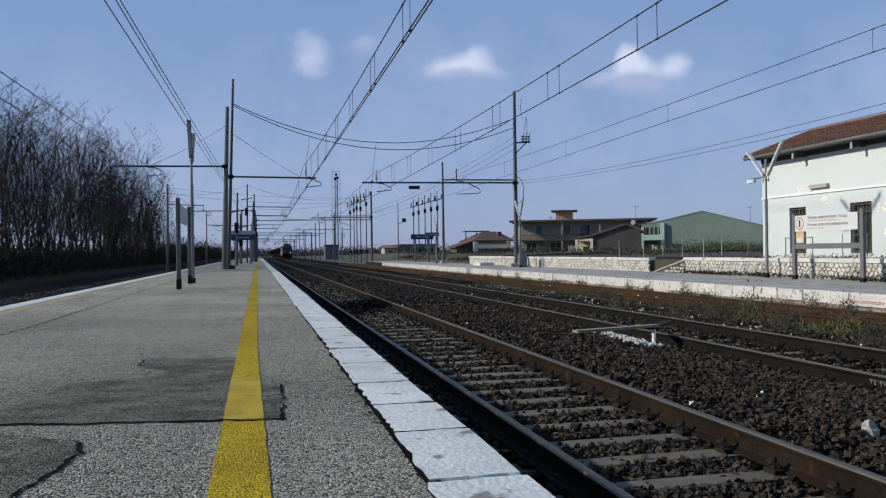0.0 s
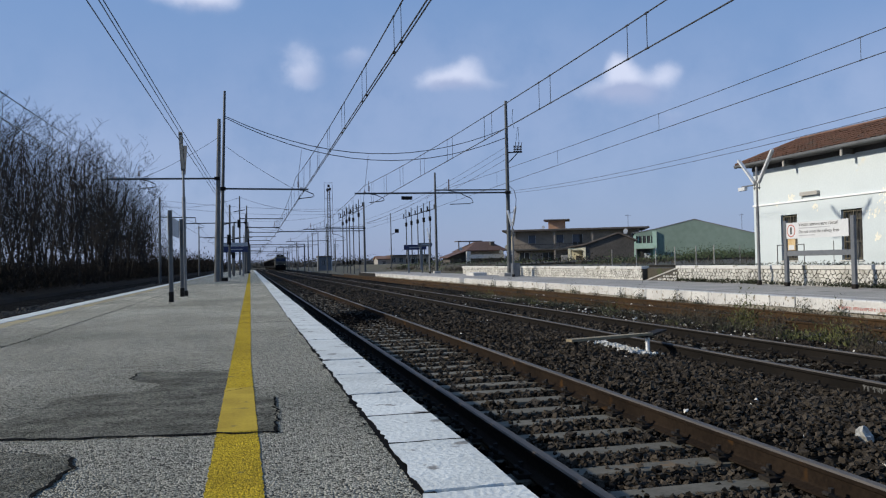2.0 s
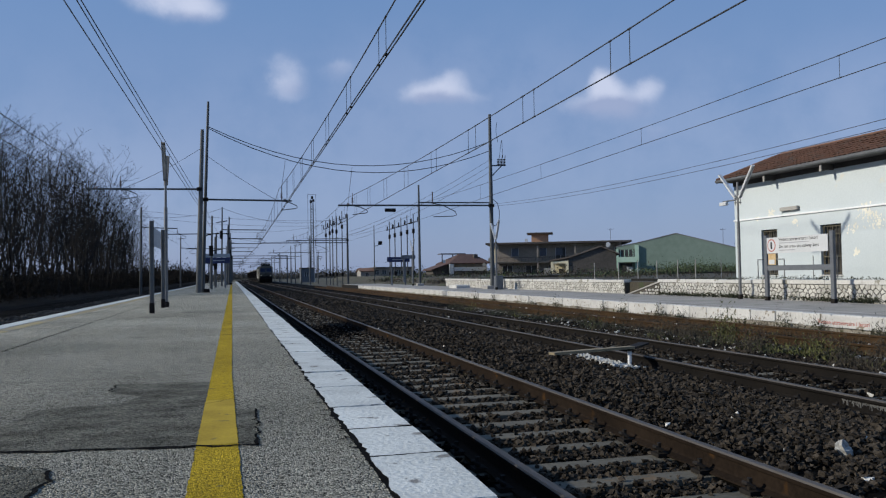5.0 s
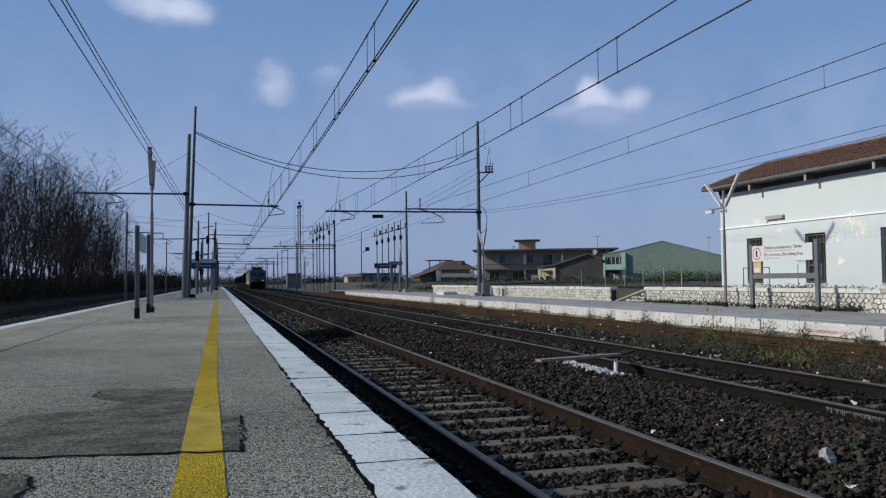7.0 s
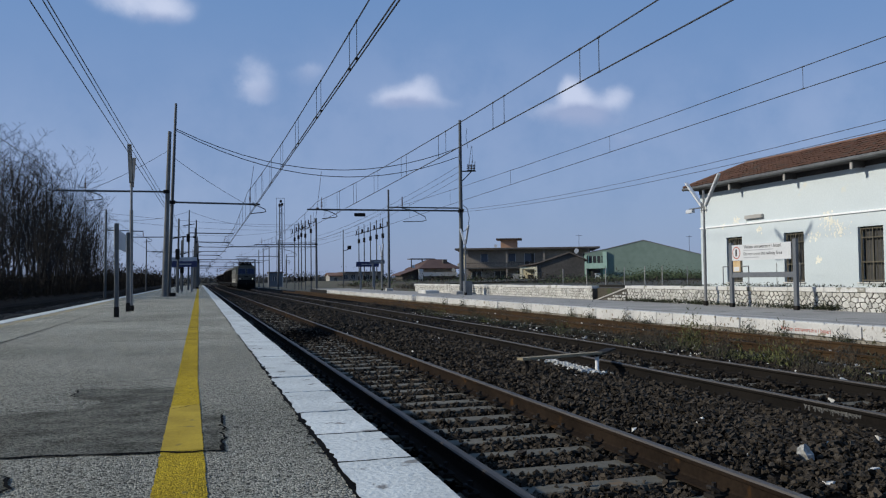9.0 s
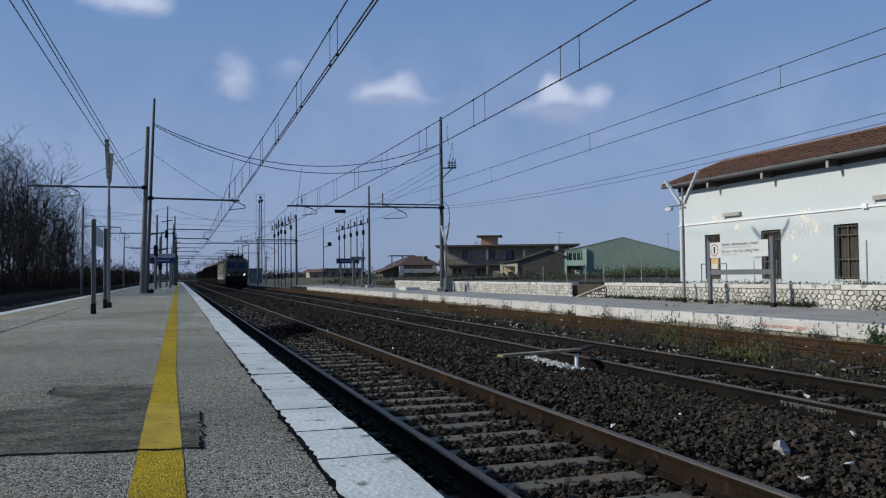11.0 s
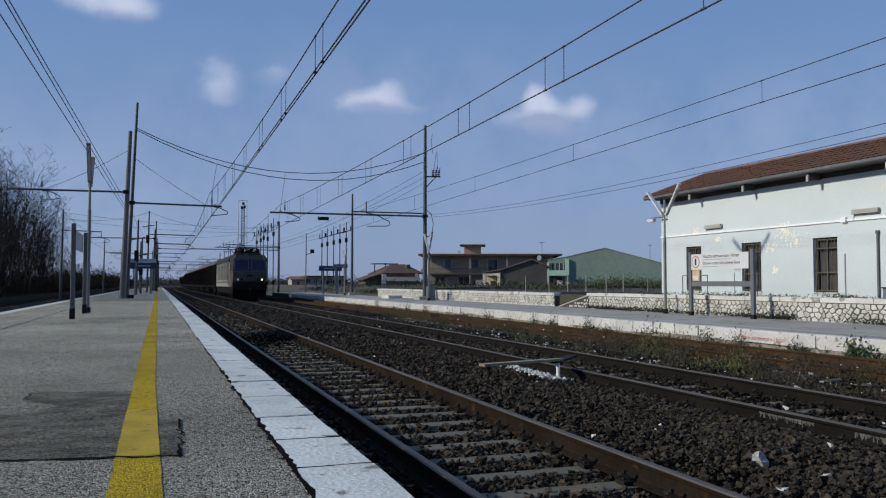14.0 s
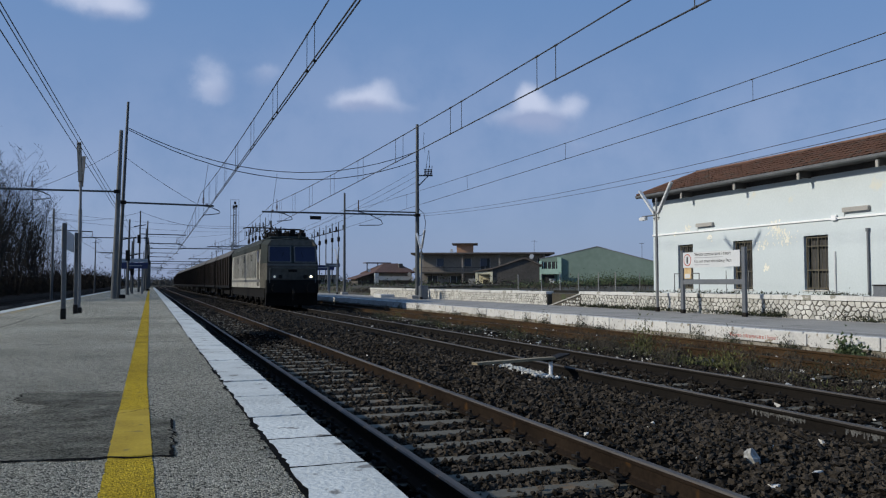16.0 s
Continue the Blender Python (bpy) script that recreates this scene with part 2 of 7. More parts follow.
RUST = material("rail_rust", (0.009, 0.0065, 0.005), (0.024, 0.0168, 0.0118), 0.9, 40, 1.2, 0.3, 0.003, gloss=0.06, spots=((0.05, 0.026, 0.010), 2.6, 0.62))
RUSTY = material("orange_rust", (0.022, 0.0130, 0.0060), (0.060, 0.034, 0.0140), 0.9, 35, 1.2, 0.3, 0.003, gloss=0.2)
SOOTY = material("sooty_rail_side", (0.004, 0.0034, 0.0028), (0.012, 0.0098, 0.008), 0.9, 35, 1.2, 0.3, 0.003, gloss=0.15)
LIME = material("lime_wash", (0.02, 0.02, 0.019), (0.15, 0.15, 0.145), 0.9, 60, 9, 0.3, 0.002)
IRON = material("dark_iron", (0.007, 0.0065, 0.006), (0.022, 0.018, 0.015), 0.8, 60, 6, 0.2, 0.002, gloss=0.2)
MAST = material("grey_green_mast_paint", (0.038, 0.045, 0.05), (0.078, 0.086, 0.092), 0.6, 14, 1.0, 0.15, 0.002, metal=0.2)
MAST_CONC = material("pale_mast_concrete", (0.085, 0.088, 0.088), (0.155, 0.157, 0.152), 0.85, 20, 1.5, 0.3, 0.003)
WEATHERED = material("weathered_lamp_housing", (0.11, 0.10, 0.085), (0.19, 0.175, 0.15), 0.8, 20, 2, 0.1, 0.002)
GALV = material("galvanised_steel", (0.13, 0.135, 0.14), (0.22, 0.225, 0.23), 0.5, 25, 2, 0.15, 0.001, metal=0.5)
WIRE = material("copper_wire_dull", (0.035, 0.04, 0.045), (0.07, 0.07, 0.075), 0.6, 20, 1, 0, metal=0.4)
INSULATOR = material("brown_insulator", (0.05, 0.03, 0.025), (0.10, 0.06, 0.05), 0.35, 20, 3, 0)
PLASTER = material("white_plaster", (0.47, 0.525, 0.545), (0.55, 0.605, 0.625), 0.9, 18, 0.4, 0.25, 0.004, mix2=0.6, spots=((0.58, 0.59, 0.54), 1.1, 0.66), gloss=0.2)
PEELED = material("peeled_plaster", (0.80, 0.78, 0.68), (0.66, 0.65, 0.56), 0.9, 20, 2.0, 0.4, 0.006)
SOFFIT = material("eave_timber", (0.035, 0.032, 0.032), (0.075, 0.07, 0.068), 0.8, 20, 1, 0.2, 0.004)
ROOF = material("terracotta_tile", (0.080, 0.040, 0.025), (0.140, 0.070, 0.042), 0.9, 18, 0.9, 0.4, 0.008, island=-0.2,
                spots=((0.085, 0.060, 0.042), 2.6, 0.57), gloss=0.2)
ROOF_REST = material("terracotta_tiling", (0.080, 0.040, 0.025), (0.140, 0.070, 0.042), 0.9, 18, 0.9, 0.4, 0.008, island=0.2,
                spots=((0.085, 0.060, 0.042), 2.6, 0.57), gloss=0.2)
ROOF_FAR = material("weathered_roof", (0.11, 0.06, 0.04), (0.20, 0.11, 0.075), 0.9, 6, 0.5, 0.4, 0.03)
RUBBLE = material("white_rubble_stone", (0.28, 0.275, 0.245), (0.64, 0.63, 0.59), 0.9, 14, 2.2, 0.5, 0.015, island=-0.5)
RUBBLE_REST = material("white_rubble_facing", (0.28, 0.275, 0.245), (0.64, 0.63, 0.59), 0.9, 14, 2.2, 0.5, 0.015, island=0.6)
MORTAR = material("dark_mortar", (0.035, 0.032, 0.026), (0.11, 0.10, 0.085), 0.95, 25, 2, 0.5, 0.01)
COPING = material("white_coping", (0.42, 0.415, 0.395), (0.60, 0.595, 0.57), 0.85, 20, 1.0, 0.3, 0.005, spots=((0.25, 0.24, 0.20), 3.0, 0.58))
DOOR_DARK = material("shaded_interior", (0.025, 0.025, 0.025), (0.05, 0.05, 0.05), 0.7, 10, 2, 0)
BRASS = material("dull_brass_bars", (0.055, 0.049, 0.034), (0.105, 0.092, 0.062), 0.65, 20, 2, 0)
WHITE = material("white_enamel", (0.48, 0.50, 0.51), (0.58, 0.59, 0.60), 0.45, 15, 1.5, 0.05, 0.001)
BRIGHT = material("bright_white_plastic", (0.72, 0.74, 0.75), (0.80, 0.81, 0.82), 0.5, 15, 1.5, 0.05, 0.001)
SIGN_GREY = material("grey_sign_paint", (0.085, 0.095, 0.11), (0.13, 0.14, 0.155), 0.6, 15, 1.2, 0.1, 0.001)
POST_GREY = material("weathered_grey_post", (0.060, 0.063, 0.064), (0.115, 0.119, 0.12), 0.75, 14, 1.4, 0.15, 0.002)
SIGN_BACK = material("bare_aluminium", (0.30, 0.31, 0.33), (0.46, 0.47, 0.49), 0.5, 12, 1.0, 0.05, 0.001, metal=0.4)
BLUE = material("blue_enamel", (0.007, 0.015, 0.07), (0.012, 0.024, 0.10), 0.4, 15, 1.5, 0)
BLACK_INK = material("black_lettering", (0.012, 0.012, 0.014), (0.03, 0.03, 0.03), 0.6, 30, 3, 0)
GREY_INK = material("grey_lettering", (0.25, 0.26, 0.28), (0.36, 0.37, 0.39), 0.6, 30, 3, 0)
RED_INK = material("red_lettering", (0.33, 0.075, 0.06), (0.44, 0.16, 0.13), 0.7, 30, 3, 0)
ORANGE = material("orange_notice", (0.42, 0.27, 0.11), (0.58, 0.46, 0.28), 0.6, 20, 3, 0)
BARK = material("winter_bark", (0.010, 0.0098, 0.0095), (0.042, 0.0395, 0.038), 0.9, 14, 0.6, 0.4, 0.01, island=0.4, gloss=0.1)
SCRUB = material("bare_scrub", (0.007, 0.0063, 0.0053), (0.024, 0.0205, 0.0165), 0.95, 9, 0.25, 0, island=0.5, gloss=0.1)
# scrub made paler, with the distance haze put into its colour
FAR_SCRUB = material("hazed_far_wood", (0.045, 0.046, 0.046), (0.09, 0.088, 0.082), 0.95, 0.5, 0.05, 0, island=0.5, gloss=0.1)
LEAF = material("bush_leaf", (0.020, 0.036, 0.012), (0.075, 0.108, 0.034), 0.7, 6, 0.35, 0, island=0.6)
WEED_DULL = material("dull_weed", (0.010, 0.014, 0.007), (0.045, 0.052, 0.022), 0.8, 8, 0.5, 0, island=0.6)
WEED = material("weed_green", (0.028, 0.033, 0.009), (0.115, 0.122, 0.030), 0.8, 8, 0.5, 0, island=0.6)
WEED_DRY = material("dry_weed", (0.016, 0.014, 0.010), (0.066, 0.054, 0.035), 0.9, 8, 0.5, 0, island=0.6)

# ---- mesh helpers ----


class Shape:
    """Collects verts and faces for one mesh."""

    def __init__(self):
        self.v, self.f = [], []

    def add(self, verts, faces):
        k = len(self.v)
        self.v += [tuple(p) for p in verts]
        self.f += [tuple(i + k for i in q) for q in faces]
        return self

    def box(self, x0, x1, y0, y1, z0, z1, c=0.0):
        """A box; c chamfers its upright and top edges."""
        if not c:
            vs = [(x, y, z) for x in (x0, x1) for y in (y0, y1) for z in (z0, z1)]
            return self.add(vs, [(0, 1, 3, 2), (4, 6, 7, 5), (0, 4, 5, 1), (2, 3, 7, 6), (0, 2, 6, 4), (1, 5, 7, 3)])

        def ring(d, z):
            return [(x0 + c, y0 + d, z), (x1 - c, y0 + d, z), (x1 - d, y0 + c, z), (x1 - d, y1 - c, z),
                    (x1 - c, y1 - d, z), (x0 + c, y1 - d, z), (x0 + d, y1 - c, z), (x0 + d, y0 + c, z)]
        return self.rings([ring(0, z0), ring(0, z1 - c), ring(c * 0.99, z1)])

    def rings(self, rings, close=True):
        """Skins a row of rings that have as many points each."""
        n, k = len(rings[0]), len(self.v)
        vs = [p for r in rings for p in r]
        fs = [(a * n + i, a * n + (i + 1) % n, (a + 1) * n + (i + 1) % n, (a + 1) * n + i) for a in range(len(rings) - 1) for i in range(n)]
        if close:
            fs += [tuple(range(n - 1, -1, -1)), tuple((len(rings) - 1) * n + i for i in range(n))]
        return self.add(vs, fs)

    def tube(self, pts, r, seg=8, r2=None):
        """A round bar along points; r2 is its end radius."""
        pts = [Vector(p) for p in pts]
        r2 = r if r2 is None else r2
        rings, side = [], None
        for i, p in enumerate(pts):
            d = (pts[min(i + 1, len(pts) - 1)] - pts[max(i - 1, 0)]).normalized()
            if side is None:
                side = d.orthogonal().normalized()
            side = (side - d * side.dot(d)).normalized()
            other = d.cross(side)
            rad = r + (r2 - r) * i / (len(pts) - 1)
            rings.append([p + (side * math.cos(a) + other * math.sin(a)) * rad for a in (2 * math.pi * j / seg for j in range(seg))])
        return self.rings(rings)

    def prism_y(self, profile, y0, y1):
        """An (x, z) outline drawn out along y."""
        return self.rings([[(x, y, z) for x, z in profile] for y in (y0, y1)])

    def prism_x(self, profile, x0, x1):
        """A (y, z) outline drawn out along x."""
        return self.rings([[(x, y, z) for y, z in profile] for x in (x0, x1)])

    def bar(self, p, q, w, h):
        """A square bar from p to q."""
        p, q = Vector(p), Vector(q)
        d = (q - p).normalized()
        s = d.cross(Vector((0, 0, 1)))
        s = (s if s.length > 0.01 else Vector((1, 0, 0))).normalized()
        u = s.cross(d)
        return self.rings([[o + s * (a * w / 2) + u * (b * h / 2) for a, b in ((-1, -1), (1, -1), (1, 1), (-1, 1))] for o in (p, q)])

    def mesh(self, name, mats, smooth=False, weld=False):
        me = bpy.data.meshes.new(name)
        me.from_pydata(self.v, [], self.f)
        for m in mats if isinstance(mats, (list, tuple)) else [mats]:
            me.materials.append(m)
        me.validate()
        b = bmesh.new()
        b.from_mesh(me)
        if weld:
            bmesh.ops.remove_doubles(b, verts=b.verts, dist=0.001)
        bmesh.ops.recalc_face_normals(b, faces=b.faces)
        b.to_mesh(me)
        b.free()
        if smooth:
            me.polygons.foreach_set("use_smooth", [True] * len(me.polygons))
            me.set_sharp_from_angle(angle=radians(40))
        return me


def part(name, shape, mat, parent, label="", smooth=False, weld=False):
    """One mesh object under a thing or a part."""
    ob = new(name, shape.mesh(name, mat, smooth, weld))
    ob.parent = parent
    return tagged(ob, label)


def empty(name, loc, label, category, group="", kind=""):
    ob = new(name)
    ob.location = loc
    return tagged(ob, label, category, group, kind)


def solid(name, shape, mat, label="", category="", group="", kind="", loc=(0, 0, 0), smooth=False):
    ob = new(name, shape.mesh(name, mat, smooth))
    ob.location = loc
    return tagged(ob, label, category, group, kind)


def piece(name, mesh, parent, m):
    """A small piece on shared mesh data."""
    ob = new(name, mesh)
    ob.parent = parent
    ob.matrix_basis = m
    return ob


def fast_mesh(name, verts, faces, mat):
    """Big joined meshes from arrays; all faces have as many corners."""
    me = bpy.data.meshes.new(name)
    nv, (nf, k) = len(verts), faces.shape
    me.vertices.add(nv)
    me.vertices.foreach_set("co", np.ascontiguousarray(verts, np.float32).ravel())
    me.loops.add(nf * k)
    me.loops.foreach_set("vertex_index", np.ascontiguousarray(faces, np.int32).ravel())
    me.polygons.add(nf)
    me.polygons.foreach_set("loop_start", np.arange(0, nf * k, k, dtype=np.int32))
    me.materials.append(mat)
    me.update(calc_edges=True)
    me.shade_flat()
    return me


rng = np.random.default_rng(7)
CUBE_V = np.array([(x, y, z) for x in (-0.75, 0.75) for y in (-0.75, 0.75) for z in (-0.75, 0.75)])
CUBE_F = np.array([(0, 1, 3), (0, 3, 2), (4, 6, 7), (4, 7, 5), (0, 4, 5), (0, 5, 1), (2, 3, 7), (2, 7, 6), (0, 2, 6), (0, 6, 4), (1, 5, 7), (1, 7, 3)])


def stones(centres, sizes, squash=0.8):
    """Angular broken stones: one skewed lump for each centre."""
    n = len(centres)
    q = rng.normal(size=(n, 4))
    q /= np.linalg.norm(q, axis=1)[:, None]
    w, x, y, z = q.T
    rot = np.stack([1 - 2 * (y * y + z * z), 2 * (x * y - z * w), 2 * (x * z + y * w), 2 * (x * y + z * w), 1 - 2 * (x * x + z * z),
                    2 * (y * z - x * w), 2 * (x * z - y * w), 2 * (y * z + x * w), 1 - 2 * (x * x + y * y)], 1).reshape(n, 3, 3)
    v = (CUBE_V[None] + rng.uniform(-0.5, 0.5, (n, 8, 3))) * rng.uniform(0.5, 1.0, (n, 1, 3))
    v = np.einsum("nij,nkj->nki", rot, v) * (sizes[:, None, None] / 2)
    v[:, :, 2] *= squash
    v += centres[:, None]
    f = CUBE_F[None] + (np.arange(n) * 8)[:, None, None]
    return v.reshape(-1, 3), f.reshape(-1, 3)


# ---- setting ----
P1, P2 = 0.43, 0.27  # platform heights over the rail tops
X1, X2, X3, X4 = 2.62, 6.80, 10.98, -6.05  # the tracks' middles


def bed_height(x):
    """The ballast's surface across the tracks."""
    xs = [-11.2, -8.0, -7.0, -5.1, -4.7, 0.9, 1.3, 1.8, 2.0, 3.3, 3.6, 4.6, 5.6, 6.0, 6.2, 7.5, 7.9, 9.2, 10.2, 11.8, 12.3, 12.8]
    zs = [-0.16, -0.2, -0.19, -0.19, -0.3, -0.34, -0.3, -0.2, -0.2, -0.2, -0.075, -0.05, -0.13, -0.17, -0.17, -0.17, -0.12, -0.2, -0.18, -0.18, -0.16, -0.2]
    return np.interp(x, xs, zs)


def make_ground():
    s = Shape()
    s.add([(-3000, -400, -0.5), (3000, -400, -0.5), (3000, 3500, -0.5), (-3000, 3500, -0.5)], [(0, 1, 2, 3)])
    solid("ground", s, FIELD, "flat winter fields of dull grass and earth", "ground", kind="structure")
    for name, xs, y0, y1 in (("track_bed", np.concatenate([np.arange(0.9, 8.0, 0.12), np.arange(8.0, 12.9, 0.3)]), -12, 420),
                             ("track_bed", np.arange(-11.2, -4.4, 0.3), -12, 420)):
        zs = bed_height(xs)
        ys = np.concatenate([np.arange(y0, 40, 0.4), np.arange(40, y1, 4.0)])
        gx, gy = np.meshgrid(xs, ys)
        gz = np.tile(zs - 0.025, (len(ys), 1)) + rng.normal(0, 0.012, gx.shape)
        v = np.stack([gx, gy, gz], -1).reshape(-1, 3)
        i = np.arange(len(xs) - 1)[None] + (np.arange(len(ys) - 1) * len(xs))[:, None]
        f = np.stack([i, i + 1, i + 1 + len(xs), i + len(xs)], -1).reshape(-1, 4)
        tagged(new(name, fast_mesh(name, v, f, BED)), "ballast bed, near black for the shade between the stones", "ballast", kind="structure")
    # the ground behind the far platform and its wall lies higher
    s = Shape()
    s.prism_y([(17.45, -0.5), (17.45, 0.80), (40, 0.95), (90, 0.8), (120, -0.5)], -10, 66)
    s.prism_y([(17.6, -0.5), (20.5, 0.9), (32, 1.15), (90, 0.9), (120, -0.5)], 66, 105)
    s.prism_y([(29.5, -0.5), (33, 1.0), (90, 0.9), (120, -0.5)], 105, 260)
    solid("embankment", s, SOIL, "weedy raised ground behind the far platform", "ground", kind="structure")
    s = Shape()
    s.prism_y([(-60, -0.5), (-40, 0.3), (-16, 0.25), (-12, -0.1), (-10.9, -0.5)], -10, 420)
    solid("embankment", s, BANK_EARTH, "dark earth bank, darkened more for the trees' shade", "ground", kind="structure")


def ballast():
    """Loose stones, finest where the camera is near."""
    bands = [  # x0, x1, y0, y1, stones a square metre, size
        (1.0, 6.1, 3.2, 7.0, 820, 0.046), (1.0, 6.1, 7.0, 12.0, 480, 0.052), (6.1, 9.4, 4.5, 12.0, 330, 0.05),
        (1.0, 8.6, 12.0, 20.0, 230, 0.06), (1.0, 8.8, 20.0, 36.0, 85, 0.09), (1.6, 9.2, 36.0, 75.0, 36, 0.13), (9.0, 12.6, 8.0, 22.0, 70, 0.06),
        (1.0, 9.4, -8.0, 3.2, 70, 0.075), (6.1, 9.4, 3.2, 4.5, 200, 0.058), (-7.1, -4.6, -8.0, 14.0, 40, 0.09), (-7.1, -4.6, 14.0, 40.0, 30, 0.1), (-8.8, -7.15, 14.0, 40.0, 60, 0.08), (-8.8, -7.15, 40.0, 80.0, 40, 0.1)]
    for x0, x1, y0, y1, per, size in bands:
        n = int((x1 - x0) * (y1 - y0) * per)
        x, y = rng.uniform(x0, x1, n), rng.uniform(y0, y1, n)
        z = bed_height(x) + rng.uniform(-0.04, 0.036, n)
        top = np.ones(n, bool)
        for axis in (X1, X2, X3):  # sleepers lie bare in their tracks
            inside = (abs(x - axis) < 1.25) & (abs((y / 0.58 + 0.5) % 1 - 0.5) * 0.58 < 0.105)
            top &= ~(inside & (rng.uniform(size=n) < (np.interp(y, [13, 22], [0.93, 0.1]) if axis == X1 else 0.8)))
            rail = (abs(abs(x - axis) - 0.752) < 0.085)
            top &= ~rail
        c = np.stack([x, y, z], 1)[top]
        s = size * np.clip(rng.lognormal(0, 0.28, len(c)), 0.5, 1.8)
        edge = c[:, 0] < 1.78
        if x0 == 1.0 and 0 < y0 < 12:  # shade below the platform edge, put into these stones' black colour
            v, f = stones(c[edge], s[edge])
            tagged(new("ballast_stones", fast_mesh("ballast_stones", v, f, BLACK_STONE)), "ballast stones coloured black for the shade below the platform edge", "ballast", kind="stuff")
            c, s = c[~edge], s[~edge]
        v, f = stones(c, s)
        # on the tree side the darker stone stands for the trees' shade
        tagged(new("ballast_stones", fast_mesh("ballast_stones", v, f, CESS if x1 < -7.12 else STONE_FAR if y0 >= 20 else STONE_DARK if x0 > 6 or x1 < 0 else STONE)), "dark crushed stone ballast between the rails", "ballast", kind="stuff")
    # limestone bits thrown among them
    n = 2600
    x, y = rng.uniform(3.4, 11.8, n), 4 + 30 * rng.uniform(size=n) ** 1.3
    ok = (abs(abs(x - X2) - 0.75) > 0.1) & (rng.uniform(size=n) < np.where((x > 7.6) & (x < 9.2) & (y > 11), 1.0, np.where(x > 7.6, 0.5, 0.06)))
    c = np.stack([x, y, bed_height(x) + 0.01], 1)[ok]
    v, f = stones(c, 0.048 * np.clip(rng.lognormal(0, 0.4, len(c)), 0.5, 2.2))
    tagged(new("pale_stones", fast_mesh("pale_stones", v, f, STONE_PALE)), "scattered pale limestone pieces on the ballast", "stone", kind="stuff")
    n = 420
    y = rng.uniform(10.4, 12.4, n)
    x = np.interp(y, [10.4, 12.4], [5.42, 5.6]) + rng.normal(0, 0.075, n)
    c = np.stack([x, y, bed_height(x) + 0.03 + rng.uniform(0, 0.03, n)], 1)
    v, f = stones(c, rng.uniform(0.025, 0.065, n))
    tagged(new("pale_stones", fast_mesh("pale_stones", v, f, RUBBLE)), "small heap of pale limestone by the board", "stone", kind="stuff")


def dark_patch():
    """Darker ballast between the near rails."""
    n = 1500
    x, y = 2.62 + rng.normal(0, 0.28, n), 21.6 + rng.normal(0, 0.95, n)
    ok = (abs(x - X1) < 0.66)
    c = np.stack([x, y, bed_height(x) + 0.012 + rng.uniform(0, 0.02, n)], 1)[ok]
    v, f = stones(c, rng.uniform(0.05, 0.11, len(c)))
    tagged(new("ballast_stones", fast_mesh("ballast_stones", v, f, BLACK_STONE)), "near-black ballast between the rails", "ballast", kind="stuff")


def lime_streaks(track):
    """Whitish lime runs down the web of a rail."""
    r = random.Random(4)
    s = Shape()
    for y0, y1 in ((6.25, 7.0), (5.35, 5.75)):
        y = y0
        while y < y1:
            w, top, low = r.uniform(0.006, 0.018), -0.052 - r.random() * 0.008, -0.07 - 0.05 * r.random() ** 1.5
            s.box(-0.752 - 0.0125, -0.752 - 0.0085, y, y + w, low, top)
            y += w + r.choice((0.001, 0.001, 0.003, 0.012))
    part("lime_streak", s, LIME, track, "whitish lime streaks on the rail web")


RAIL = [(-0.075, -0.172), (0.075, -0.172), (0.075, -0.160), (0.018, -0.142), (0.009, -0.13), (0.009, -0.05), (0.033, -0.038), (0.036, -0.012), (0.026, 0.0),
        (-0.026, 0.0), (-0.036, -0.012), (-0.033, -0.038), (-0.009, -0.05), (-0.009, -0.13), (-0.018, -0.142), (-0.075, -0.160)]


def swing(y):
    """The main tracks ease over to one side beyond the platform's end."""
    k = min(1.0, max(0.0, (y - 180) / 62))
    return 1.5 * k * k * (3 - 2 * k)


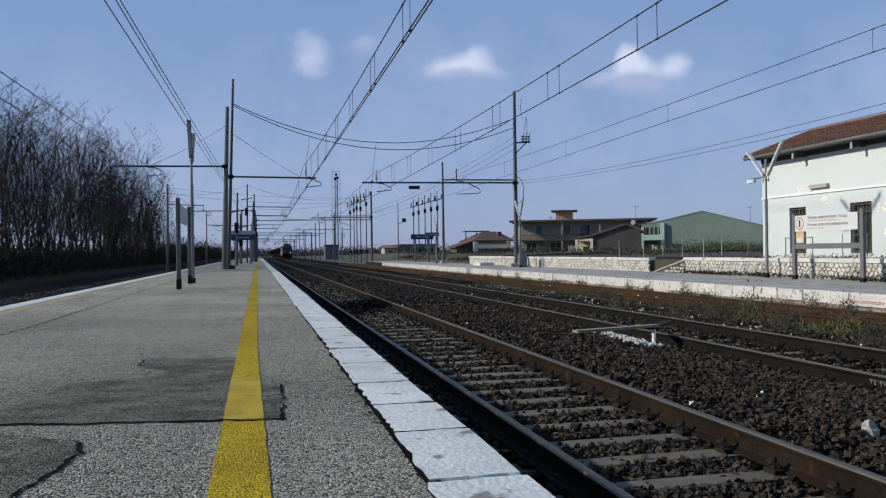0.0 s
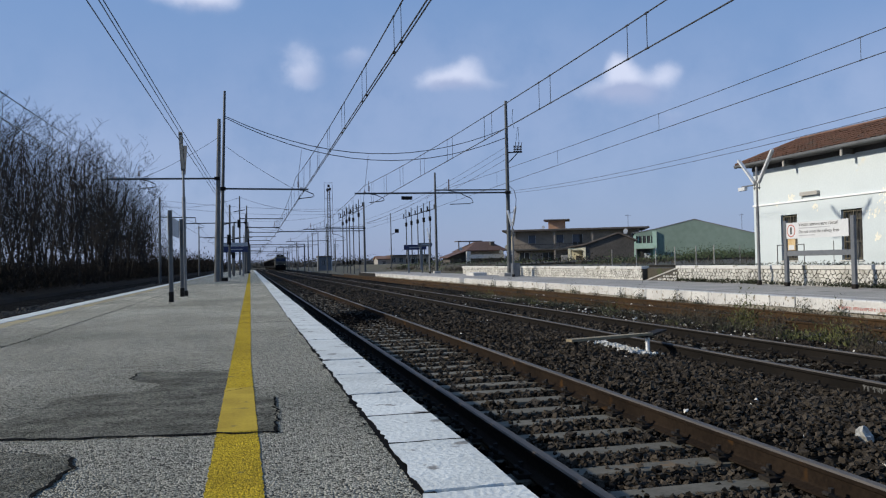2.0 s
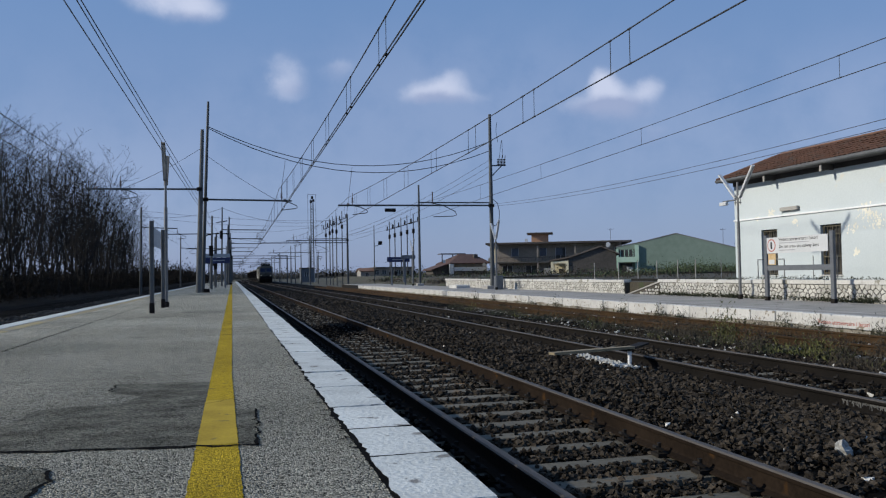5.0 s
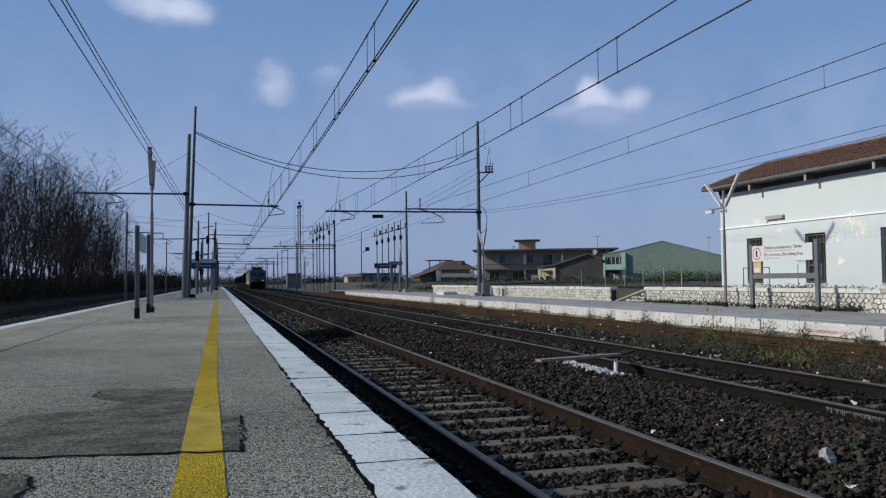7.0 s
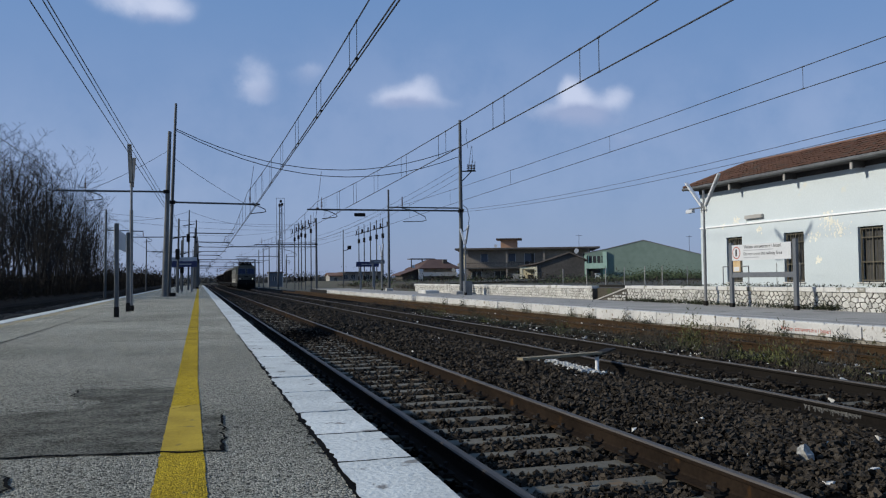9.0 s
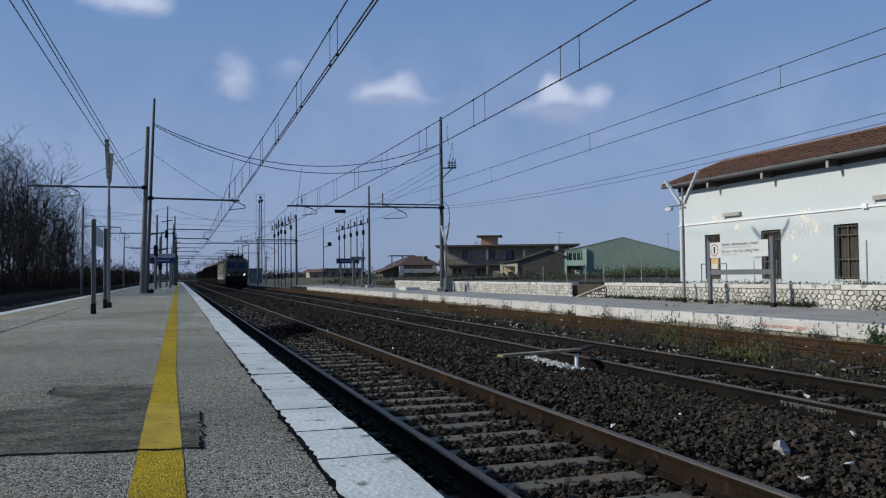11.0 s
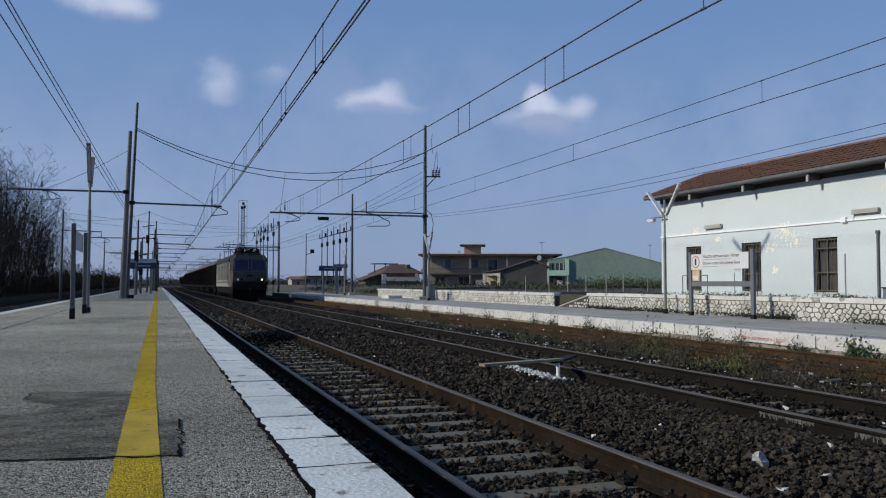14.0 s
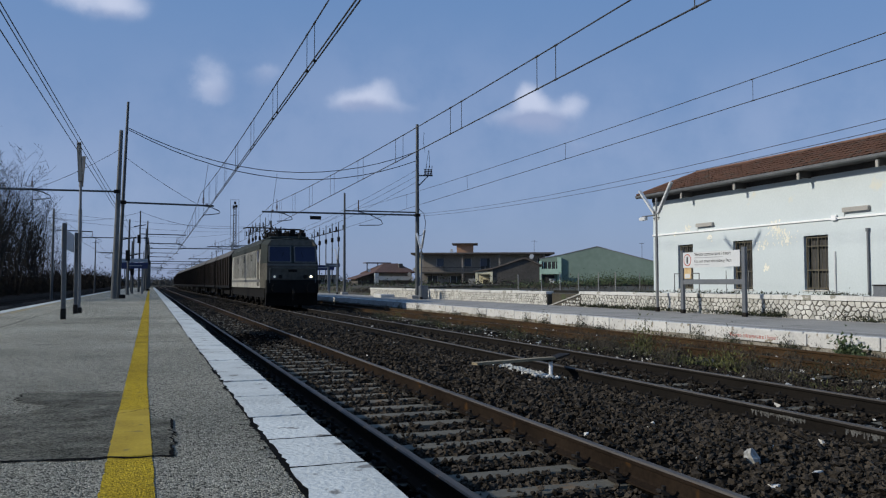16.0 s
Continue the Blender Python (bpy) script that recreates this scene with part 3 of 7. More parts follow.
def railway(axis, head, side, label, near, clips=True, end=420):
    track = empty("railway_track", (axis, 0, 0), label, "railway track", "parallel railway tracks", "structure")
    for x in (-0.752, 0.752):
        stops = [-12, 60, 120, 180] + ([185 + 5 * k for k in range(12)] if axis in (X1, X2) else []) + [245, 420]
        stops = [q for q in stops if q < end] + [end]
        s = Shape().rings([[(px + (swing(y) if axis in (X1, X2) else 0.0), y, pz) for px, pz in RAIL] for y in stops])
        ob = part("rail", s, [side, head], track)
        ob.location.x = x
        for p in ob.data.polygons:  # the running surface is polished
            if p.normal.z > 0.55 and p.center.z > -0.02:
                p.material_index = 1
    sl = Shape()
    sl.rings([[(-1.15, -0.125, -0.35), (1.15, -0.125, -0.35), (1.15, 0.125, -0.35), (-1.15, 0.125, -0.35)],
              [(-1.15, -0.105, -0.185), (1.15, -0.105, -0.185), (1.15, 0.105, -0.185), (-1.15, 0.105, -0.185)],
              [(-1.14, -0.09, -0.178), (1.14, -0.09, -0.178), (1.14, 0.09, -0.178), (-1.14, 0.09, -0.178)]])
    sm = sl.mesh("sleeper", SLEEPER)
    cl = Shape()
    for sx in (-1, 1):  # spring clip, bolt and plate on each side of the rail's foot
        cl.box(min(sx * 0.05, sx * 0.15), max(sx * 0.05, sx * 0.15), -0.06, 0.06, -0.178, -0.150)
        cl.tube([(sx * 0.11, 0, -0.16), (sx * 0.11, 0, -0.075)], 0.018, 6)
        cl.tube([(sx * 0.10, -0.045, -0.13), (sx * 0.145, -0.02, -0.105), (sx * 0.145, 0.02, -0.105), (sx * 0.10, 0.045, -0.13)], 0.014, 5)
    cm = cl.mesh("rail_clip", IRON)
    first = -10
    for k in range(first, near):
        y = k * 0.58
        piece("sleeper", sm, track, pose(rng.normal(0, 0.02), y + rng.normal(0, 0.012), rng.normal(-0.004, 0.004), 0, 0, rng.normal(0, 0.6)))
        if clips and 4 <= k < 48:
            for x in (-0.752, 0.752):
                piece("rail_clip", cm, track, pose(x, y, 0))
    return track


def platform_near():
    """The island platform that the camera stands on."""
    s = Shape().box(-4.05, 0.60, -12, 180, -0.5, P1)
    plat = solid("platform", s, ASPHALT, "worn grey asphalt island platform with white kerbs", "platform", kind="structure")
    # the kerb's shade is put into the wall's near-black colour
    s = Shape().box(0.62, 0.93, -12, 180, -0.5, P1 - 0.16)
    part("edge_wall", s, CONCRETE_DARK, plat, "concrete wall darkened for the shade under the kerb")
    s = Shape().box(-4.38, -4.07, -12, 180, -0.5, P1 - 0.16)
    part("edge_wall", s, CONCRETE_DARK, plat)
    joints = [1.0, 1.95, 2.95, 3.79, 4.51, 5.29, 6.28, 7.25, 8.3, 9.3, 10.47, 11.5, 12.56]
    while joints[-1] < 90:
        joints.append(joints[-1] + float(rng.uniform(0.9, 1.15)))
    kr = np.random.default_rng(3)
    for k, (a, b) in enumerate(zip(joints, joints[1:])):
        inn = 0.603 + float(kr.normal(0, 0.005)) + (0.02 if k == 3 else 0)
        out = 0.985 + float(kr.normal(0, 0.006))
        s = Shape()
        g = 0.013
        js = [float(kr.normal(0, 0.004)) for _ in range(8)]
        corners = [(inn + js[0], a + g), (out + js[1] * 0.5, a + g + js[2]), (out + js[4] * 0.5, b - g + js[5]), (inn + js[6], b - g)]
        steps = (7, 4, 7, 12) if a < 16 else (2, 2, 2, 2)
        outline = []
        for e, ((xa, ya), (xb, yb)) in enumerate(zip(corners, corners[1:] + corners[:1])):  # chipped and wavy where it meets its neighbours
            rag = (0.0045, 0.002, 0.0045, 0.0075)[e]
            outline += [(xa + (xb - xa) * q / steps[e] + float(kr.normal(0, rag)) * (e % 2), ya + (yb - ya) * q / steps[e] + float(kr.normal(0, rag)) * (1 - e % 2)) for q in range(steps[e])]
        c = Vector((0.8, (a + b) / 2))
        tilt = max(-0.002, float(rng.normal(0, 0.003)))
        low = [(x, y, P1 - 0.16) for x, y in outline]
        mid = [(x, y, P1 - 0.006 + tilt) for x, y in outline]
        top = [(c.x + (x - c.x) * 0.985, c.y + (y - c.y) * 0.988, P1 + 0.006 + tilt) for x, y in outline]
        dirty = kr.uniform() < 0.6
        stone = part("kerb_stone", s.rings([low, mid, top]), [KERB, TAR], plat)
        for p in stone.data.polygons:  # the joints' sides are black with dirt
            if (abs(p.normal.y) > 0.75 and dirty) or p.normal.x < -0.75:
                p.material_index = 1
        if a < 40:
            part("joint", Shape().box(0.60, 0.975, a - 0.02, a + 0.02, P1 - 0.15, P1 - 0.035), TAR, plat)
    s = Shape().box(0.605, 0.985, -12, 1.0, P1 - 0.16, P1 + 0.004, 0.006)
    s.box(0.605, 0.985, joints[-1], 180, P1 - 0.16, P1 + 0.004, 0.006)
    part("kerb", s, KERB, plat, "white-painted kerb further along")
    y = -12.0
    while y < 120:  # the far edge's kerb, a little brighter than the paving
        s = Shape().box(-4.40, -4.06, y + 0.008, y + 1.49, P1 - 0.16, P1 + 0.006, 0.008)
        part("kerb_stone", s, KERB, plat)
        y += 1.5
    # tar and dirt where the asphalt meets the kerb
    s = Shape()
    ys = np.concatenate([np.arange(2.0, 9, 0.022), np.arange(9, 60, 0.12)])
    slow = np.interp(ys, np.arange(1, 62, 0.17), rng.normal(0, 1, len(np.arange(1, 62, 0.17))))
    w = 0.004 + 0.010 * np.clip(slow, 0, 1.3) + 0.009 * np.clip(rng.normal(0, 1, len(ys)), -0.3, 2.5) * (0.4 + np.clip(slow, 0, 1))
    for i in range(len(ys) - 1):
        s.add([(0.602 - w[i], ys[i], P1 + 0.002), (0.66, ys[i], P1 + 0.002), (0.66, ys[i + 1], P1 + 0.002), (0.602 - w[i + 1], ys[i + 1], P1 + 0.002)], [(0, 1, 2, 3)])
    part("joint", s, TAR, plat, "dark open joint along the kerb")
    # painted safety lines, edges a little ragged
    for name, x0, x1, ym, mat, rag, z in (("safety_line", -0.185, 0.035, 130, YELLOW, 0.0022, 0.004), ("safety_line", -3.98, -3.72, 120, YELLOW_OLD, 0.03, 0.003)):
        s = Shape()
        ys = np.concatenate([np.arange(-11.5, 1.5, 0.5), np.arange(1.5, 12, 0.03), np.arange(12, ym, 1.0)])
        k = len(s.v)
        for y in ys:  # the repainted stretch is a little wider than the old line beyond it
            edge = x1 - (0.045 * min(1.0, max(0.0, (y - 3.2) / 4.2)) if mat is YELLOW else 0.0)
            s.v += [(x0 + rng.normal(0, rag), y, P1 + z), (edge + rng.normal(0, rag), y, P1 + z)]
        s.f += [(k + 2 * i, k + 2 * i + 1, k + 2 * i + 3, k + 2 * i + 2) for i in range(len(ys) - 1)]
        part(name, s, mat, plat, "yellow painted safety line" if mat is YELLOW else "faded yellow safety line")

    s = Shape()
    for y in np.arange(4.33, 5.9, 0.03):  # smoother over the repair
        s.v += [(-0.186 + rng.normal(0, 0.002), y, P1 + 0.0055), (0.034 - max(0, y - 3.2) * 0.0107 + rng.normal(0, 0.002), y, P1 + 0.0055)]
    s.f += [(2 * i, 2 * i + 1, 2 * i + 3, 2 * i + 2) for i in range(len(s.v) // 2 - 1)]
    part("safety_line", s, YELLOW_SMOOTH, plat, "smoother yellow paint over the repair")

    def ragged(outline, jitter):
        pts = []
        for (xa, ya), (xb, yb) in zip(outline, outline[1:] + outline[:1]):
            n = max(2, int(math.hypot(xb - xa, yb - ya) / 0.07))
            pts += [(xa + (xb - xa) * i / n + rng.normal(0, jitter), ya + (yb - ya) * i / n + rng.normal(0, jitter)) for i in range(n)]
        return pts
    for outline in ([(-1.32, 4.55), (-0.92, 4.45), (-0.2, 4.32), (0.12, 4.26), (0.13, 5.4), (-0.02, 5.5), (-0.12, 6.9), (-0.93, 7.05), (-0.88, 6.55), (-0.66, 6.28), (-0.75, 6.0), (-1.25, 5.9), (-1.3, 5.4), (-1.42, 5.0)],
                    [(-1.6, 4.3), (-1.22, 4.28), (-0.81, 4.0), (-0.76, 3.77), (-0.80, 3.5), (-0.86, 3.2), (-0.95, 2.6), (-1.7, 2.6)]):
        pts = ragged(outline, 0.009)
        s = Shape().add([(x, y, P1 + 0.0025) for x, y in pts], [tuple(range(len(pts)))])
        part("asphalt_patch", s, PATCH, plat, "smoother dark asphalt repair patch")

    def crack(pts, width, z=0.0065):
        s = Shape()
        line = []
        for (xa, ya), (xb, yb) in zip(pts, pts[1:]):
            n = max(2, int(math.hypot(xb - xa, yb - ya) / 0.05))
            line += [Vector((xa + (xb - xa) * i / n, ya + (yb - ya) * i / n)) + Vector((rng.normal(0, 0.010), rng.normal(0, 0.010))) for i in range(n)]
        line.append(Vector(pts[-1]))
        k = 0
        for i, p in enumerate(line):
            d = (line[min(i + 1, len(line) - 1)] - line[max(i - 1, 0)]).normalized()
            o = Vector((-d.y, d.x)) * width * float(rng.uniform(0.3, 1.0)) / 2
            s.v += [(*(p + o), P1 + z), (*(p - o), P1 + z)]
        s.f += [(2 * i, 2 * i + 1, 2 * i + 3, 2 * i + 2) for i in range(len(line) - 1)]
        part("crack", s, TAR, plat, "dark jagged crack in the asphalt")
    crack([(-1.32, 4.55), (-0.92, 4.45), (-0.2, 4.32), (0.12, 4.26)], 0.045)
    crack([(0.12, 4.26), (0.13, 4.8), (0.135, 5.4)], 0.024)
    crack([(-1.6, 4.3), (-1.22, 4.28), (-0.81, 4.0)], 0.010)
    crack([(-0.81, 4.0), (-0.76, 3.77), (-0.80, 3.5), (-0.86, 3.2), (-0.95, 2.6)], 0.024)
    crack([(-2.80, 8.0), (-2.78, 9.87), (-2.72, 10.76), (-2.75, 24.5), (-2.8, 45)], 0.035)
    crack([(-0.14, 6.9), (-0.5, 6.98), (-0.93, 7.05), (-0.9, 6.6)], 0.022)
    crack([(-0.18, 5.75), (0.0, 5.9), (0.04, 5.8)], 0.012)
    crack([(-2.2, 7.6), (-1.6, 7.5), (-0.9, 7.45), (-0.25, 7.5)], 0.014)
    crack([(0.06, 7.3), (0.35, 7.1), (0.6, 7.15)], 0.012)
    for y in (4.0, 4.12, 4.3, 4.46, 4.62, 4.8, 5.0, 5.2, 5.5):  # short tears beside the kerb
        crack([(0.60, y), (0.575, y + 0.02), (0.60 - float(rng.uniform(0.03, 0.09)), y + float(rng.normal(0.02, 0.03)))], 0.022)
    for x, y, n in ((-1.0, 10.2, 5), (-1.7, 13.5, 4), (-2.6, 10.6, 4)):  # faint scrapes
        for _ in range(n):
            xa, ya, ln = x + float(rng.normal(0, 0.3)), y + float(rng.normal(0, 0.25)), float(rng.uniform(0.15, 0.5))
            crack([(xa, ya), (xa + ln, ya + float(rng.normal(0, 0.05)))], 0.012)
    for y, xa in ((12.6, -1.5), (15.7, -4.0), (19.0, -3.0), (21.5, -2.0), (23.4, -4.0), (25.3, -2.6), (30.0, -4.0), (38.0, -4.0)):
        crack([(xa, y), (xa * 0.5, y + float(rng.normal(0, 0.1))), (0.6, y)], 0.05)


def platform_far():
    s = Shape().box(12.86, 17.2, -12, 96, -0.5, P2)
    plat = solid("platform", s, PALE_SLAB, "pale concrete side platform with a white kerb face", "platform", kind="structure")
    y = 6.0
    while y < 82:
        w = float(rng.uniform(0.82, 1.02))
        s = Shape().box(12.60 + float(rng.normal(0, 0.008)), 12.855, y + 0.012, y + w - 0.012, -0.01 + float(rng.normal(0, 0.025)), P2 + 0.004 + float(rng.normal(0, 0.004)), 0.015)
        part("kerb_block", s, KERB_FACE, plat)
        y += w
    part("kerb_base", Shape().box(12.625, 12.853, 6, y, -0.3, 0.1), KERB_BASE, plat, "bare mossy stone base under the painted kerb")
    s = Shape().box(12.62, 12.855, -12, 6, -0.2, P2, 0.01).box(12.62, 12.855, y, 96, -0.5, P2 - 0.03, 0.01)
    part("kerb", s, CONCRETE_DARK, plat, "unpainted dark kerb")
    s = Shape().box(13.5, 13.62, -12, 74, P2 - 0.01, P2 + 0.004)
    part("safety_line", s, CONCRETE, plat, "grey faded line along the platform")
    return plat

# ---- far side: retaining wall, station building ----


def rubble_wall(y0, y1, top, stone_budget):
    s = Shape().box(17.22, 17.5, y0, y1, -0.3, top - 0.13)
    wall = solid("retaining_wall", s, MORTAR, "low retaining wall of white rubble stone with a coping", "wall", kind="structure")
    y = y0
    while y < y1 - 0.2:
        w = min(float(rng.uniform(1.4, 2.0)), y1 - y)
        part("coping_stone", Shape().box(17.16, 17.56, y + 0.006, y + w - 0.006, top - 0.13, top + float(rng.normal(0, 0.006)), 0.012), COPING, wall)
        y += w
    rest = Shape()
    w, zt = 0.205, top - 0.135
    rows = 4
    h = (zt - P2 + 0.02) / rows
    cols = int((y1 - y0) / (w / 2))
    corner = {}
    for i in range(rows + 1):  # a net of uneven six-sided stones with shared corners
        for k in range(cols + 1):
            up = 0.26 * h * (-1 if (k + i) % 2 else 1) * (0 < i < rows)
            corner[i, k] = (y0 + k * w / 2 + float(np.clip(rng.normal(0, 0.036), -0.048, 0.048)) * (0 < k < cols), P2 - 0.02 + i * h + up + float(np.clip(rng.normal(0, 0.028), -0.05, 0.05)) * (0 < i < rows))
    count = 0
    for i in range(rows):
        for k in range(i % 2, cols - 1, 2):
            ring = [corner[i, k], corner[i, k + 1], corner[i, k + 2], corner[i + 1, k + 2], corner[i + 1, k + 1], corner[i + 1, k]]
            cy, cz = sum(p[0] for p in ring) / 6, sum(p[1] for p in ring) / 6
            d, f = float(rng.uniform(0.012, 0.03)), float(rng.uniform(0.74, 0.95))
            rings = [[(17.225, cy + (a - cy) * f, cz + (b - cz) * f) for a, b in ring], [(17.225 - d * 0.7, cy + (a - cy) * f * 0.97, cz + (b - cz) * f * 0.97) for a, b in ring],
                     [(17.225 - d, cy + (a - cy) * f * 0.85, cz + (b - cz) * f * 0.85) for a, b in ring]]
            if count < stone_budget and 14 < cy:
                part("stone", Shape().rings(rings), RUBBLE, wall)
                count += 1
            else:
                rest.rings(rings)
    if rest.f:
        tagged(part("rubble_facing", rest, RUBBLE_REST, wall), kind="stuff")
    return wall


def lettering(text, size, mat, parent, m, label=""):
    """Raised letters from the built-in font, a mesh for each word."""
    cu = bpy.data.curves.new("lettering", "FONT")
    cu.body, cu.size, cu.extrude, cu.resolution_u = text, size, 0.002, 2
    tmp = new("lettering", cu)
    me = bpy.data.meshes.new_from_object(tmp.evaluated_get(bpy.context.evaluated_depsgraph_get()))
    bpy.data.objects.remove(tmp)
    bpy.data.curves.remove(cu)
    faces = sorted((min(me.vertices[v].co.x for v in p.vertices), max(me.vertices[v].co.x for v in p.vertices), p.index) for p in me.polygons)
    words, reach = [[]], faces[0][1]
    for lo, hi, index in faces:  # a wide gap parts two words
        if lo - reach > size * 0.17:
            words.append([])
        words[-1].append(index)
        reach = max(reach, hi)
    for word in words:
        s = Shape()
        for index in word:
            p = me.polygons[index]
            s.add([me.vertices[v].co for v in p.vertices], [tuple(range(len(p.vertices)))])
        part("word", s, mat, parent, label, weld=True).matrix_basis = m
    bpy.data.meshes.remove(me)


FX, FY1, FY0 = 20.1, 29.1, -6.0  # the facade's plane, its far corner, its near end
GZ, EZ = 0.95, 4.89


def station():
    house = empty("station_building", (FX, FY1, GZ), "white plastered station building with a terracotta hip roof", "building", kind="")
    house.location = (0, 0, 0)
    doors = [(27.40, 26.45, 2.81), (24.12, 23.12, 2.80), (20.72, 19.72, 2.80), (16.4, 15.4, 2.80), (12.2, 11.2, 2.8)]
    # front wall with openings cut through
    s = Shape()
    edges = sorted({FY0, FY1, *[e for d in doors for e in d[:2]]})
    t = 0.35
    for a, b in zip(edges, edges[1:]):
        op = [d for d in doors if abs(d[1] - a) < 1e-6 and abs(d[0] - b) < 1e-6]
        if op:
            s.box(FX, FX + t, a, b, 2.80, EZ)
            s.box(FX, FX + t, a, b, 0.3, 1.04)
        else:
            s.box(FX, FX + t, a, b, 0.3, EZ)
    part("wall", s, PLASTER, house, "white plaster front wall with flaking patches", weld=True)
    s = Shape().box(FX + t, 24.3, FY1 - t, FY1, 0.3, EZ).box(FX + t, 24.3, FY0, FY0 + t, 0.3, EZ).box(23.95, 24.3, FY0 + t, FY1 - t, 0.3, EZ)
    part("wall", s, PLASTER, house, weld=True)
    for a, b, top in doors:
        win = part("window", Shape().box(FX + 0.24, FX + 0.28, b, a, 1.04, 2.80), DOOR_DARK, house, "tall barred opening, dark inside")
        for k in range(7):
            y = b + 0.07 + k * (a - b - 0.14) / 6
            part("bar", Shape().tube([(FX + 0.12, y, 1.06), (FX + 0.12, y, 2.78)], 0.013, 6), BRASS, win)
        s = Shape()
        for z in (1.10, 1.68, 2.46, 2.74):
            s.box(FX + 0.095, FX + 0.145, b + 0.02, a - 0.02, z - 0.022, z + 0.022)
        s.box(FX + 0.09, FX + 0.15, b + 0.01, b + 0.05, 1.05, 2.79).box(FX + 0.09, FX + 0.15, a - 0.05, a - 0.01, 1.05, 2.79)
        s.box(FX + 0.09, FX + 0.15, (a + b) / 2 - 0.02, (a + b) / 2 + 0.02, 1.05, 2.79)
        part("frame", s, BRASS, win, "brass-coloured window frame")
        part("sill", Shape().box(FX - 0.05, FX + 0.2, b - 0.05, a + 0.05, 1.0, 1.045, 0.008), COPING, win)
    # flaked places
    for cy, cz, r in ((21.9, 3.05, 0.55), (21.9, 3.1, 0.3), (21.4, 2.75, 0.35), (26.75, 3.42, 0.22), (27.6, 3.3, 0.15), (22.6, 2.6, 0.2), (17.0, 2.7, 0.4), (22.45, 1.8, 0.16), (16.9, 3.0, 0.2), (25.4, 3.0, 0.16)):
        s = Shape()
        for j in range(int(90 * r + 14)):
            y, z = cy + rng.normal(0, r * 0.5), cz + rng.normal(0, r * 0.38)
            n = int(rng.integers(6, 10))
            q = float(rng.uniform(0.008, 0.05))
            s.add([(FX - 0.003 - 0.0001 * j, y + math.cos(i * 6.283 / n) * q * rng.uniform(0.5, 1.2), z + math.sin(i * 6.283 / n) * q * rng.uniform(0.5, 1.5)) for i in range(n)], [tuple(range(n))])
        tagged(part("flaked_paint", s, PEELED, house, "yellowed patches where paint has flaked"), kind="stuff")
    # eaves: boards, gutter, brackets, short pipes
    ex, ey = 19.48, 29.35
    part("soffit", Shape().box(ex + 0.03, 24.95, FY0 - 0.6, ey - 0.03, EZ - 0.03, EZ + 0.03), SOFFIT, house, "dark timber eaves")
    # added board: its dark colour stands for the shade under the eaves
    part("eave_shade_board", Shape().box(FX - 0.03, FX + 0.002, FY0, FY1 + 0.02, EZ - 0.20, EZ - 0.031), SOFFIT, house, "added dark board for the shade under the eaves")
    g = Shape()
    prof = [(ex - 0.10, EZ + 0.07), (ex - 0.09, EZ - 0.01), (ex - 0.03, EZ - 0.05), (ex + 0.03, EZ - 0.02), (ex + 0.04, EZ + 0.06), (ex + 0.02, EZ + 0.06), (ex - 0.03, EZ - 0.01), (ex - 0.08, EZ + 0.07)]
    part("gutter", g.prism_y(prof, FY0 - 0.6, ey), GALV, house, "pale metal gutter")
    for y in (26.43, 23.38, 20.35, 17.35, 14.3, 11.25):
        br = part("bracket", Shape().box(ex + 0.12, FX - 0.031, y - 0.045, y + 0.045, EZ - 0.24, EZ - 0.031), SOFFIT, house, "dark eave bracket")
        part("bracket_end", Shape().box(ex + 0.06, ex + 0.118, y - 0.05, y + 0.05, EZ - 0.30, EZ - 0.07, 0.01), CONCRETE, br, "white bracket end")
    # cable duct, lamps, pipes
    part("cable_duct", Shape().box(FX - 0.05, FX + 0.01, FY0, FY1, 3.25, 3.31), BRIGHT, house, "white cable duct along the wall")
    part("junction_box", Shape().box(FX - 0.10, FX + 0.01, 19.3, 19.5, 3.22, 3.38, 0.015), BRIGHT, house)
    for y0, y1 in ((25.15, 26.12), (18.08, 19.05)):
        lamp = part("wall_lamp", Shape().box(FX - 0.13, FX + 0.01, y0, y1, 3.44, 3.58, 0.02), CONCRETE, house, "grey strip lamp on the wall")
        part("bracket", Shape().tube([(FX - 0.02, y1 - 0.05, 3.5), (FX - 0.02, y1 + 0.02, 3.3)], 0.012, 6), WHITE, lamp)
    part("pipe", Shape().tube([(FX - 0.03, 19.43, 0.9), (FX - 0.03, 19.43, 2.25)], 0.03, 8), WHITE, house, "white pipe on the wall")
    part("pipe", Shape().tube([(FX - 0.05, 18.17, 0.9), (FX - 0.05, 18.17, 2.8)], 0.035, 8).tube([(FX - 0.05, 18.17, 2.8), (FX - 0.05, 18.17, 2.9)], 0.06, 8), SIGN_GREY, house, "grey vent pipe with a cap")
    # hip roof: a deck, and half-round tiles laid on it
    rx, rz, ry = 22.1, 5.95, 28.7
    bx = 2 * rx - ex
    deck = Shape().add([(ex, FY0 - .6, EZ + .04), (ex, ey, EZ + .04), (bx, ey, EZ + .04), (bx, FY0 - .6, EZ + .04), (rx, FY0 - .6, rz), (rx, ry, rz)],
                       [(0, 4, 5, 1), (1, 5, 2), (2, 5, 4, 3), (0, 3, 4), (0, 1, 2, 3)])
    roof = part("roof", deck, ROOF_FAR, house, "terracotta tile hip roof with mossy stains")
    col, row = 0.21, 0.36
    run = math.hypot(rx - ex, rz - EZ)
    tile = Shape()
    arc = [(math.cos(a) * col * 0.47, math.sin(a) * 0.045) for a in (math.pi * i / 5 for i in range(6))]
